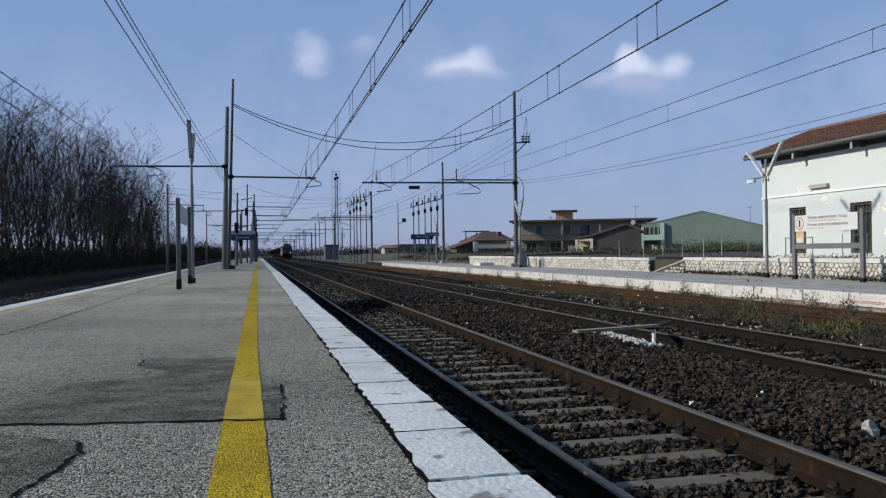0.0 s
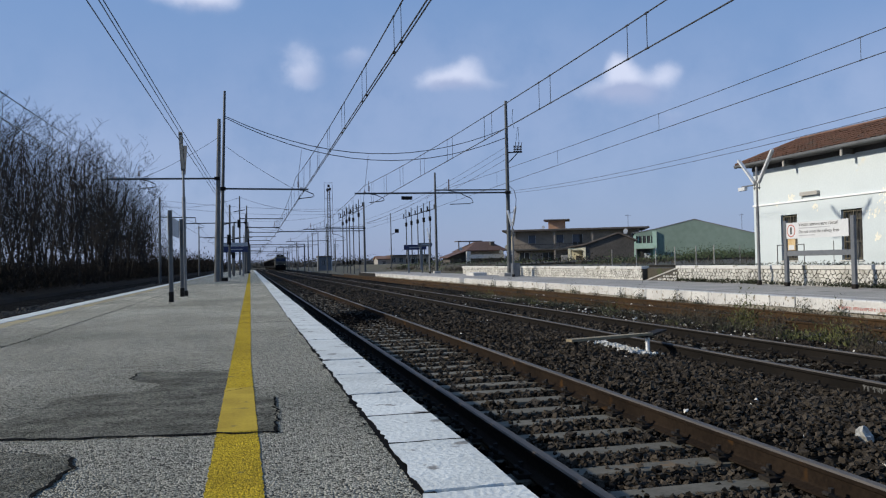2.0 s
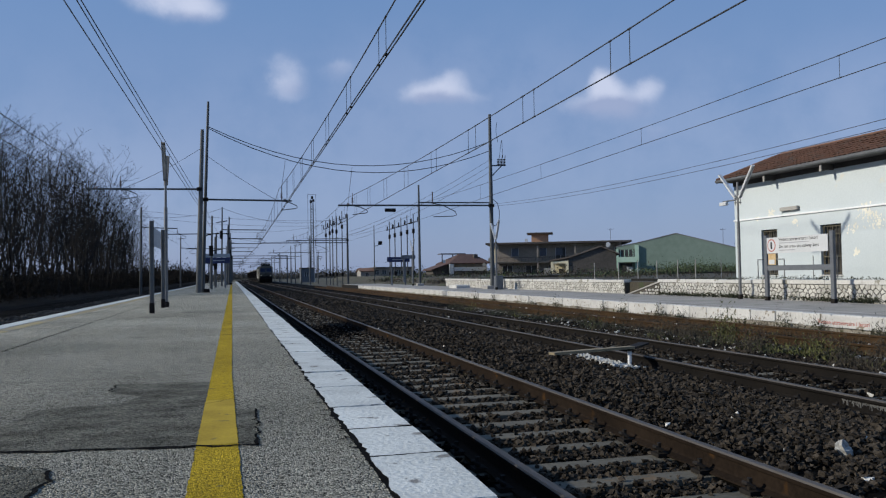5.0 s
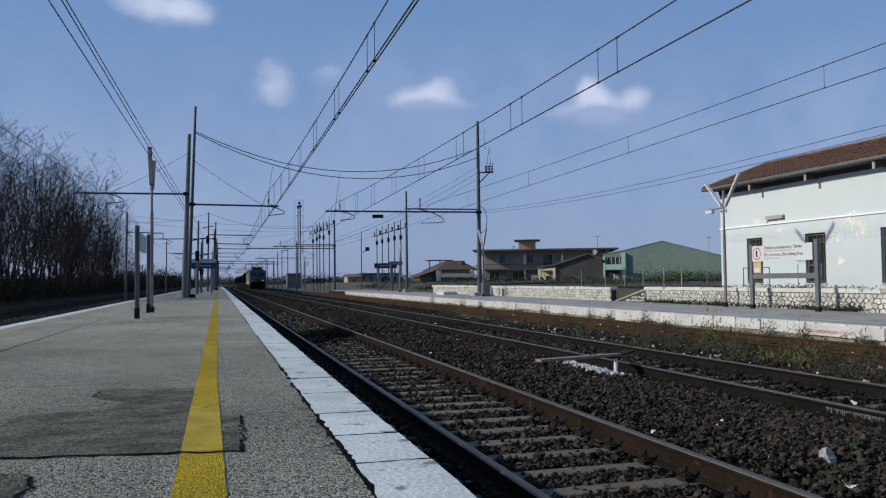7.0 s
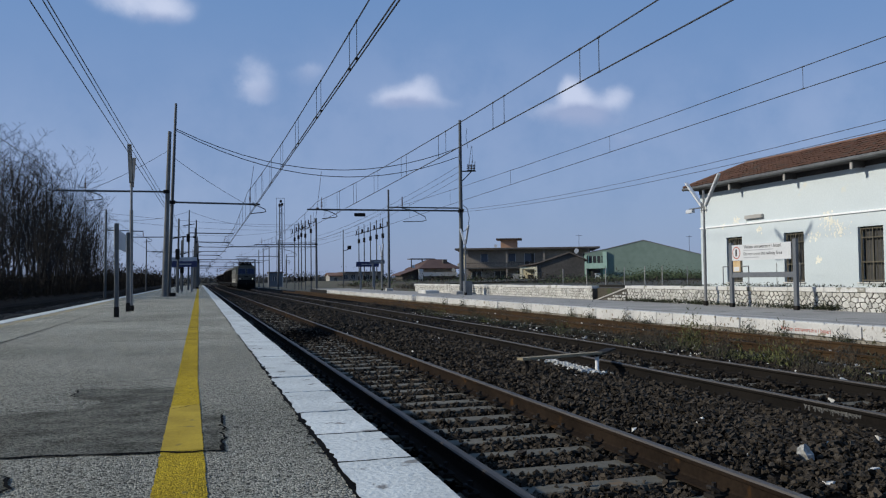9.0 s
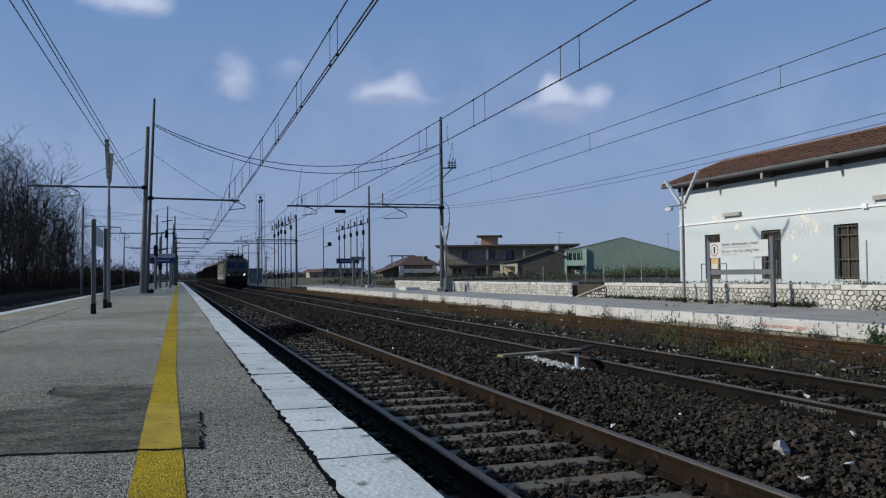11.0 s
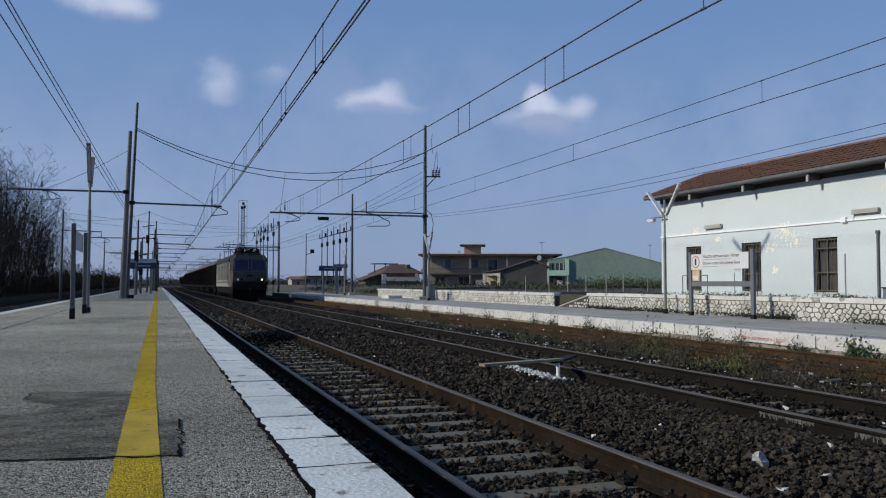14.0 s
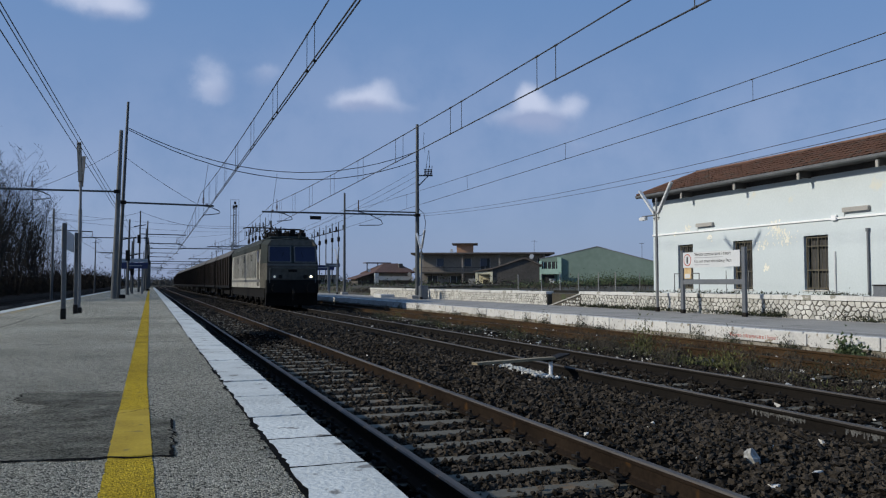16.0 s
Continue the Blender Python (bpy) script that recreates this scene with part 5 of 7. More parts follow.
def distance():
    # long two-storey block with a flat roof and a stair tower
    y = 150.0
    wins = [(53, 1.6, 4.6, 1.6), (59, 1.6, 4.6, 1.6), (62.5, 2.2, 3.6, 2.6), (71, 1.6, 4.6, 1.6), (75, 1.6, 4.6, 1.6), (51, 2.2, 0.9, 1.8), (56, 2.6, 0.9, 1.8), (61, 2.2, 0.9, 1.8), (67, 2.2, 0.9, 1.8)]
    b = simple_house("apartment_block", 49.5, 76.5, y, y + 13, -0.4, 7.0, DUN, "long two-storey dun house with a flat overhanging roof and stair tower", wins, ("flat", ROOF_DARK), 2.0)
    bal = part("balcony", Shape().box(49.6, 76.6, y - 1.6, y - 0.01, 3.2, 3.45), DARKWALL, b, "long dark balcony slab")
    rail = Shape().box(49.7, 76.5, y - 1.56, y - 1.5, 4.3, 4.37)
    for k in range(90):
        rail.box(49.8 + k * 0.3, 49.83 + k * 0.3, y - 1.55, y - 1.52, 3.45, 4.3)
    part("railing", rail, IRON, bal, "thin balcony railing")
    part("yard_wall", Shape().box(60.0, 71.0, y - 2.6, y - 2.3, -0.4, 2.1, 0.03), PALE_SLAB, b, "pale wall before the ground floor")
    for x in (53, 59, 62.5, 71):
        part("shutter", Shape().box(x + 0.1, x + 1.5, y + 0.04, y + 0.1, 4.65, 6.15), BLUE_SHUTTER, b, "grey-blue window shutter")
    for x in (50, 58.5, 66.5, 76):
        part("column", Shape().box(x, x + 0.35, y - 1.55, y - 1.2, -0.4, 3.2).box(x, x + 0.35, y - 1.55, y - 1.2, 4.3, 7.0), DUN, b)
    part("stair_tower", Shape().box(57.3, 61.0, y + 3, y + 8, 7.35, 9.2), SALMON, b, "salmon stair tower")
    part("tower_roof", Shape().box(56.3, 62.0, y + 2, y + 9, 9.2, 9.42, 0.05), ROOF_DARK, b)
    part("end_wall", Shape().box(49.2, 49.49, y + 0.2, y + 12, 3.3, 7.0), CREAM, b, "pale end wall")
    dish(b, (73.5, y - 1.8, 6.4), 0.42)
    dish(b, (56.2, y + 2.7, 7.9), 0.35)
    part("aerial", Shape().tube([(74.5, y + 3, 7.3), (74.5, y + 3, 10.0)], 0.04, 5).tube([(73.8, y + 3, 9.8), (75.2, y + 3, 9.8)], 0.03, 5), MAST, b)
    turned(b, 62.5, y, 22.5)
    # low house with a cream front
    y = 112.0
    b = empty("low_house", (0, 0, 0), "low grey-walled house with a lopsided gable roof and cream porch", "house")
    part("wall", Shape().prism_y([(48.7, -0.4), (56.5, -0.4), (56.5, 3.95), (54.0, 4.95), (48.7, 3.35)], y, y + 10), DARKWALL, b)
    part("roof", Shape().prism_y([(45.5, 2.95), (48.7, 3.38), (54.0, 4.98), (57.0, 3.8), (57.0, 3.98), (54.0, 5.18), (48.6, 3.58), (45.5, 3.15)], y - 0.3, y + 10.3), ROOF_OLD, b, "grey-brown tiled roof")
    for x in (45.8, 48.25):
        part("porch_pillar", Shape().box(x, x + 0.45, y - 0.2, y + 0.25, -0.4, 2.98), CREAM, b, "cream porch pillar")
    part("porch_wall", Shape().box(46.3, 48.69, y + 2.2, y + 2.5, -0.4, 3.0), CREAM, b, "cream wall inside the porch")
    part("porch_beam", Shape().box(46.25, 48.25, y - 0.15, y + 0.2, 2.6, 2.95), CREAM, b)
    part("porch_door", Shape().box(47.0, 47.8, y + 2.12, y + 2.19, -0.4, 1.8), DARKWALL, b)
    dish(b, (55.2, y - 0.4, 5.3), 0.36)
    turned(b, 51, y, 24.5)
    # green hall
    y = 120.0
    hall = empty("green_warehouse", (0, 0, 0), "large green rendered hall with a low gable and pale window front", "warehouse")
    prof = [(60.3, -0.4), (82.5, -0.4), (82.5, 4.75), (71.6, 7.35), (64.4, 5.95), (60.3, 5.35)]
    part("wall", Shape().prism_y(prof, y, y + 18), GREEN, hall)
    part("roof", Shape().prism_y([(60.1, 5.36), (64.4, 5.96), (71.6, 7.36), (82.7, 4.72), (82.7, 4.85), (71.6, 7.5), (64.3, 6.08), (60.1, 5.48)], y - 0.05, y + 18.1), GREY_SHEET, hall, "grey sheet roof")
    part("pilaster", Shape().box(60.2, 60.7, y - 0.5, y - 0.01, -0.4, 5.0), MINT, hall, "mint green front pillar")
    part("pilaster", Shape().box(63.8, 64.6, y - 0.5, y - 0.01, -0.4, 5.6), MINT, hall, "mint green front pillar")
    part("band", Shape().box(60.7, 63.8, y - 0.45, y - 0.01, 2.9, 3.6), MINT, hall)
    part("band", Shape().box(60.7, 63.8, y - 0.45, y - 0.21, 0.4, 1.0), MINT, hall)
    w = part("window", Shape().box(60.7, 63.8, y - 0.2, y - 0.01, 3.6, 4.9), DOOR_DARK, hall)
    for k in range(4):
        part("mullion", Shape().box(61.0 + k * 0.8, 61.12 + k * 0.8, y - 0.28, y - 0.21, 3.6, 4.9), MINT, w)
    part("doorway", Shape().box(61.0, 63.2, y - 0.2, y - 0.01, -0.3, 2.6), DOOR_DARK, hall)
    part("shutter", Shape().box(62.2, 63.4, y - 0.3, y - 0.21, -0.3, 2.0), WHITE, hall)
    part("balcony", Shape().box(60.6, 64.2, y - 1.3, y - 0.51, 2.75, 2.95).box(60.6, 64.2, y - 1.3, y - 1.2, 2.95, 3.65), MINT, hall, "mint green balcony")
    part("aerial", Shape().tube([(80.4, y + 3, 4.8), (80.4, y + 3, 8.2)], 0.04, 5).tube([(79.9, y + 3, 8.0), (80.9, y + 3, 8.0)], 0.03, 5), MAST, hall)
    part("annexe", Shape().box(82.6, 90, y + 2, y + 16, -0.4, 4.2), GREEN, hall, "lower green annexe")
    turned(hall, 71, y, 30.5)
    # red-roofed houses further off
    y = 170.0
    b = empty("red_roofed_house", (0, 0, 0), "low pale house with red hipped roof and dark pergola", "house")
    part("wall", Shape().box(46.4, 54.4, y, y + 10, -0.4, 3.5), PALE_SLAB, b, "pale rendered wall")
    for x in (48.0, 51.2):
        w = part("window", Shape().box(x, x + 1.5, y - 0.03, y + 0.05, 0.9, 2.3), DOOR_DARK, b, "dark window")
        part("frame", Shape().box(x - 0.1, x, y - 0.06, y, 0.85, 2.35).box(x + 1.5, x + 1.6, y - 0.06, y, 0.85, 2.35), WHITE, w)
    roof = part("roof", Shape().rings([[(45.6, y - 1.2, 3.45), (55.2, y - 1.2, 3.45), (55.2, y + 11.2, 3.45), (45.6, y + 11.2, 3.45)],
                                       [(45.6, y - 1.2, 3.65), (55.2, y - 1.2, 3.65), (55.2, y + 11.2, 3.65), (45.6, y + 11.2, 3.65)],
                                       [(49.4, y + 4.4, 5.7), (52.6, y + 4.4, 5.7), (52.6, y + 5.4, 5.7), (49.4, y + 5.4, 5.7)]]), ROOF_RED, b, "red tiled hipped roof")
    part("chimney", Shape().box(52.0, 52.9, y + 1.6, y + 2.5, 4.0, 5.6), DARKWALL, roof, "dark chimney")
    part("side_roof", Shape().rings([[(41.6, y - 1.0, 2.1), (45.6, y - 1.0, 3.4), (45.6, y + 8, 3.4), (41.6, y + 8, 2.1)], [(41.6, y - 1.0, 2.3), (45.6, y - 1.0, 3.6), (45.6, y + 8, 3.6), (41.6, y + 8, 2.3)]]), ROOF_RED, b, "low red side roof")
    part("side_wall", Shape().prism_y([(42.3, -0.4), (46.3, -0.4), (46.3, 3.4), (45.5, 3.3), (42.3, 2.25)], y + 0.2, y + 7), DARKWALL, b)
    part("pier", Shape().box(45.6, 46.5, y - 1.5, y - 0.7, -0.4, 3.44), WHITE, b, "white pier")
    part("parapet", Shape().box(46.5, 54.2, y - 1.45, y - 1.25, 1.9, 2.75), WHITE, b, "white terrace parapet")
    part("terrace_wall", Shape().box(46.5, 54.2, y - 1.2, y - 0.9, -0.4, 1.85), DARKWALL, b)
    part("pergola", Shape().box(45.6, 51.4, y + 6, y + 9, 5.75, 5.95).box(45.8, 46.0, y + 6.1, y + 6.3, 3.6, 5.75).box(48.3, 48.5, y + 6.1, y + 6.3, 4.6, 5.75).box(50.9, 51.1, y + 6.1, y + 6.3, 5.0, 5.75), ROOF_DARK, b, "dark flat pergola")
    for x, z, r in ((54.6, 4.2, 0.5), (53.2, 3.2, 0.42), (55.4, 3.0, 0.45), (44.2, 4.0, 0.36)):
        dish(b, (x, y - 2.0, z), r)
    y = 260.0
    simple_house("far_house", 46.0, 57.5, y, y + 12, -0.4, 3.6, DUN, "far dun house with a flat roof", [(45 + 2.4 * k, 1.4, 1.5, 1.4) for k in range(4)], ("flat", ROOF_DARK), 0.8)
    simple_house("far_house", 41.0, 45.9, y + 4, y + 12, -0.4, 2.6, PALE_SLAB, "far low pale house with a tiled roof", [(42.5, 1.2, 0.8, 1.2)], ("x", ROOF_FAR, 0.9), 0.4)
    # portal gantries across the far tracks
    for y in (225, 330):
        g = empty("portal_gantry", (0, y, -0.5), "steel portal gantry over the far tracks", "gantry", "portal gantries")
        for x in (-9.0, 0.0, 14.6):
            part("leg", Shape().box(x - 0.16, x + 0.16, -0.16, 0.16, 0, 7.6), MAST, g)
        part("girder", Shape().box(-9.2, 14.8, -0.08, 0.08, 7.5, 7.65).box(-9.2, 14.8, -0.08, 0.08, 6.9, 7.0), MAST, g)
        for x in (-6.1, 2.8, 7.0):
            part("hanger", Shape().box(x - 0.08, x + 0.08, -0.08, 0.08, 5.6, 6.8).box(x - 0.7, x + 0.2, -0.05, 0.05, 5.55, 5.65), MAST, g)
    for x, y, h, reach in ((15.2, 186, 8.6, -6.4), (15.4, 206, 9.4, -7.0), (15.0, 262, 8.4, -6.2), (14.8, 296, 8.8, -6.0), (-1.2, 176, 8.0, 4.6), (-1.3, 238, 8.2, 4.6), (-1.2, 286, 8.2, 4.6), (19.5, 190, 7.4, 0.9), (21.4, 210, 6.6, 0.9)):
        p = mast("mast", (x, y, -0.5), (x, y, h), 0.13, "far steel mast with a level arm")
        part("beam", Shape().tube([(0, 0, 6.4), (reach, 0, 6.35)], 0.05, 6).tube([(reach, 0, 6.35), (reach * 0.8, 0, 5.9), (reach * 0.66, 0, 5.8)], 0.03, 5), MAST, p)
    simple_house("track_cabin", 18.6, 22.2, 228, 233, -0.4, 3.4, SIGN_GREY, "grey trackside cabin with a flat roof", [(19.6, 1.0, 1.2, 1.2)], ("flat", ROOF_DARK), 0.2)
    # lattice tower
    t = empty("lattice_tower", (22.5, 235, -0.5), "tall slim steel lighting tower with a ladder cage", "tower")
    h = 25.6
    for sx, sy in ((-1, -1), (1, -1), (1, 1), (-1, 1)):
        part("leg", Shape().tube([(sx * 0.45, sy * 0.45, 0), (sx * 0.32, sy * 0.32, h - 1.5)], 0.09, 6), MAST, t)
    s = Shape()
    for k in range(30):
        z0, z1 = (h - 1.5) * k / 30, (h - 1.5) * (k + 1) / 30
        for a, b2 in (((-1, -1), (1, -1)), ((1, -1), (1, 1)), ((1, 1), (-1, 1)), ((-1, 1), (-1, -1))):
            q0, q1 = 0.45 - 0.13 * z0 / h, 0.45 - 0.13 * z1 / h
            s.tube([(a[0] * q0, a[1] * q0, z0), (b2[0] * q1, b2[1] * q1, z1)], 0.05, 4)
    part("bracing", s, MAST, t)
    for x in (-1.2, 1.1):
        part("guide_rail", Shape().tube([(x, 0, 0.2), (x, 0, h)], 0.045, 6), MAST, t, "thin guide rail beside the tower")
    for z in (2.0, 10.0, 15.5, 21.0, h - 0.1):
        part("strut", Shape().tube([(-1.25, 0, z), (1.15, 0, z)], 0.05, 6), MAST, t)
    for x, z in ((-0.35, h - 2.6), (0.35, h - 2.3), (0.0, h - 1.4)):
        part("floodlight", Shape().box(x - 0.32, x + 0.32, -0.7, -0.3, z, z + 0.75, 0.06), IRON, t, "dark floodlight")
    part("base", Shape().box(-0.6, 0.6, -0.6, 0.6, 0, 3.2, 0.05), COPING, t, "white painted base")
    # clusters of slender switch poles
    def switch_pole(x, y, h, label):
        p = mast("switch_pole", (x, y, -0.4), (x, y, h), 0.11, label, group="switch poles")
        part("switch_box", Shape().box(-0.18, 0.18, -0.2, 0.2, h - 2.6, h - 1.9, 0.04), IRON, p, "dark switch gear")
        part("arm", Shape().bar((-0.6, 0, h - 1.2), (0.9, 0, h - 0.7), 0.1, 0.1).tube([(0.7, 0, h - 0.8), (0.7, 0, h - 0.1)], 0.09, 6).tube([(-0.4, 0, h - 1.1), (-0.4, 0, h - 0.4)], 0.09, 6), IRON, p)
        part("drive_box", Shape().box(-0.2, 0.2, -0.25, -0.1, 1.6, 2.3, 0.03), IRON, p)
    for x, y, h in ((17.1, 152, 11.6), (17.35, 148, 11.8), (17.5, 145, 12.0), (17.7, 141, 11.7), (18.15, 137, 12.3)):
        switch_pole(x, y, h, "slender steel pole with switch gear")
    for x, y, h in ((26.95, 140, 10.7), (26.9, 135, 10.7), (26.95, 130, 10.7), (26.9, 125, 10.7), (26.8, 120, 10.6)):
        switch_pole(x, y, h, "slender steel pole with switch gear")
    p = mast("mast", (17.25, 124, -0.5), (17.25, 124, 10.8), 0.2, "stout far steel mast")
    part("beam", Shape().tube([(0, 0, 6.9), (-13.0, 0, 6.9)], 0.07, 6), MAST, p)
    p = mast("mast", (25.9, 150, -0.5), (25.9, 150, 10.7), 0.12, "far steel mast with a bracket")
    part("arm", Shape().bar((0, 0, 7.2), (1.2, 0, 7.6), 0.12, 0.12).box(0.8, 1.5, -0.2, 0.2, 7.5, 8.2, 0.05), IRON, p)
    mast("mast", (16.4, 71, P2), (16.4, 71, 9.4), 0.13, "slim grey mast on the far platform", plinth=0.3)
    # masts by the left track
    for x, y, h in ((-8.6, 83, 8.3), (-8.6, 145, 8.5), (-8.6, 210, 8.5), (-8.6, 260, 8.5)):
        p = mast("mast", (x, y, -0.4), (x + 0.1, y, h), 0.13, "grey steel mast beside the shaded track")
        if y > 70:
            part("beam", Shape().tube([(0, 0, h - 1.6), (3.4, 0, h - 1.7)], 0.05, 6).tube([(2.6, 0, h - 1.7), (1.6, 0, h - 2.2), (1.6, 0, h - 2.5), (2.6, 0, h - 2.6)], 0.03, 6), MAST, p)
    # platform furniture far along the near platform
    for x, y, h in ((-1.6, 66, 6.2), (-1.43, 74, 5.2), (-1.03, 84, 8.4), (-1.9, 92, 5.8), (-0.3, 118, 7.6), (-0.2, 135, 7.4)):
        p = mast("switch_pole", (x, y, P1), (x + 0.1, y, h), 0.10, "slender pole with switch gear on the platform", group="switch poles")
        part("switch_box", Shape().box(-0.16, 0.16, -0.2, 0.2, h - 3.6, h - 2.8, 0.04), IRON, p, "dark switch gear")
        part("arm", Shape().bar((-0.5, 0, h - 2.0), (0.6, 0, h - 1.8), 0.08, 0.08), IRON, p)
        if h > 7:
            part("beam", Shape().tube([(0, 0, 5.7), (4.4, 0, 5.65)], 0.05, 6), MAST, p)

    def name_board(x, y, z, w, label, mat=BLUE, h=0.5):
        b = empty("name_board", (x, y, z), label, "sign", "station name boards")
        low = 2.1 if x < 0 else 2.3
        for q in (-w * 0.3, w * 0.3):
            part("post", Shape().box(q - 0.08, q + 0.08, -0.06, 0.06, 0, 2.5, 0.01), GALV, b)
        part("panel", Shape().box(-w / 2, w / 2, -0.1, -0.062, low, low + h, 0.01), mat, b)
        if x < 0:
            part("head_panel", Shape().box(-w / 2, w / 2, -0.1, -0.062, low + h + 0.02, low + h + 0.33, 0.01), SIGN_BACK, b, "plain grey head panel")
        part("lettering", Shape().box(-w * 0.28, w * 0.28, -0.108, -0.101, low + h * 0.4, low + h * 0.58), GREY_INK, b, "row of white writing")
    name_board(16.05, 79, P2, 2.3, "blue station name board on two posts")
    name_board(16.75, 77.6, P2 + 0.28, 1.45, "grey-backed station board on two posts", SIGN_GREY, 0.36)
    name_board(-1.2, 72, P1, 2.05, "blue station name board on two posts")
    # platform shelter posts and pale bits by the far platform end
    s = Shape().box(15.2, 16.2, 54.5, 56.5, P2, P2 + 0.22, 0.03)
    solid("concrete_slab", s, COPING, "pale concrete slab lying on the platform", "slab")
    c = empty("relay_cabinet", (16.1, 47.9, P2), "small grey cabinet on the far platform", "cabinet")
    part("body", Shape().box(-0.25, 0.25, -0.2, 0.2, 0, 0.85, 0.02), SIGN_GREY, c)
    part("door", Shape().box(-0.22, 0.22, -0.215, -0.202, 0.06, 0.8), GALV, c)


def board_by_track():
    b = empty("low_board", (5.6, 10.85, -0.12), "weathered low wooden board on a white peg", "board")
    part("peg", Shape().tube([(0.085, 0.05, -0.12), (0.085, 0.05, 0.265)], 0.029, 10), BRIGHT, b, "white painted peg")
    part("plank", Shape().bar((-1.32, -0.36, 0.28), (0.12, 0.04, 0.28), 0.13, 0.035), material("weathered_plank", (0.18, 0.145, 0.09), (0.32, 0.262, 0.165), 0.85, 30, 2, 0.3, 0.004, stretch=(0.3, 3, 3)), b)
    part("plank", Shape().bar((-0.02, 0.0, 0.248), (0.66, 0.66, 0.27), 0.16, 0.03), IRON, b, "dark cross plank")
    part("peg", Shape().tube([(-1.2, -0.32, 0), (-1.2, -0.32, 0.264)], 0.03, 8), IRON, b)


def white_stone():
    b = bmesh.new()
    bmesh.ops.create_icosphere(b, subdivisions=2, radius=0.055)
    for v in b.verts:
        v.co *= 1 + 0.75 * noise.noise(v.co * 19) + 0.22 * noise.noise(v.co * 55)
        v.co.z *= 1.25
    me = bpy.data.meshes.new("white_stone")
    b.to_mesh(me)
    b.free()
    me.materials.append(material("grey_limestone", (0.16, 0.16, 0.15), (0.48, 0.475, 0.45), 0.9, 40, 8, 0.5, 0.006))
    ob = new("white_stone", me)
    ob.location = (4.26, 4.94, -0.02)
    tagged(ob, "single pale limestone lump lying on dark ballast", "stone")


# ---- plants ----


def bare_tree(seed, height):
    """A clump of slim upright stems that fork into a broom of fine twigs, as thin tapered bars."""
    r = random.Random(seed)
    V, Q = [], []

    def seg(p, q, r0, r1):
        d = (q - p).normalized()
        s = d.orthogonal().normalized()
        u = d.cross(s)
        k = len(V)
        for o, rad in ((p, r0), (q, r1)):
            for j in range(3):
                a = 2.0944 * j
                V.append(o + (s * math.cos(a) + u * math.sin(a)) * rad)
        Q.extend([(k + j, k + (j + 1) % 3, k + 3 + (j + 1) % 3, k + 3 + j) for j in range(3)])

    def grow(p, d, length, rad, level):
        steps = (7, 4, 3, 2)[level]
        for i in range(steps):
            d = (d + Vector((r.uniform(-1, 1), r.uniform(-1, 1), r.uniform(0.0, 0.35))) * (0.09, 0.15, 0.2, 0.25)[level]).normalized()
            q = p + d * length / steps
            r1 = max(rad * (0.84, 0.76, 0.7, 0.7)[level], 0.009)
            seg(p, q, rad, r1)
            p, rad = q, r1
            if level < 3 and not (level == 0 and i < 1):
                for _ in range(r.choice(((1, 1, 2), (1, 2, 2), (1, 1, 1))[level])):
                    a = r.uniform(0, 6.28)
                    side = Vector((math.cos(a), math.sin(a), r.uniform(-0.1, 0.6)))
                    grow(p, (d * 0.62 + side * 0.8).normalized(), length * r.uniform(0.28, 0.46) * (1 - 0.45 * i / steps), rad * 0.5, level + 1)
    for _ in range(r.choice((2, 3, 3, 4))):
        lean = Vector((r.uniform(-0.24, 0.24), r.uniform(-0.24, 0.24), 1)).normalized()
        grow(Vector((r.uniform(-0.9, 0.9), r.uniform(-0.9, 0.9), -0.2)), lean, height * r.uniform(0.7, 1.0), height * r.uniform(0.006, 0.0095), 0)
    pts = np.array([v[:] for v in V])
    return fast_mesh("tree", pts / pts[:, 2].max(), np.array(Q), BARK)


def trees():
    kinds = [bare_tree(k, 12.6) for k in range(6)]
    r = random.Random(5)
    spots = []
    y = 46.0
    while y < 150:
        spots.append((-15.6 + r.uniform(-1.2, 1.2), y, r.uniform(0.9, 1.12)))
        if r.random() < 0.85:
            spots.append((-19.5 + r.uniform(-2, 2), y + r.uniform(0, 2), r.uniform(1.0, 1.2)))
        y += r.uniform(1.6, 2.6)
    for x, y, k in spots:
        tree = empty("bare_tree", (x, y, 0.15), "leafless winter tree with a dense broom of branches", "tree", "row of bare trees")
        ob = new("crown", r.choice(kinds))
        ob.parent = tree
        h = k * float(np.interp(y, [46, 58, 72, 100, 125, 150], [10.0, 11.5, 13.3, 14.4, 12.8, 8.0]))
        ob.scale = (h, h, h)
        ob.rotation_euler.z = r.uniform(0, 6.28)


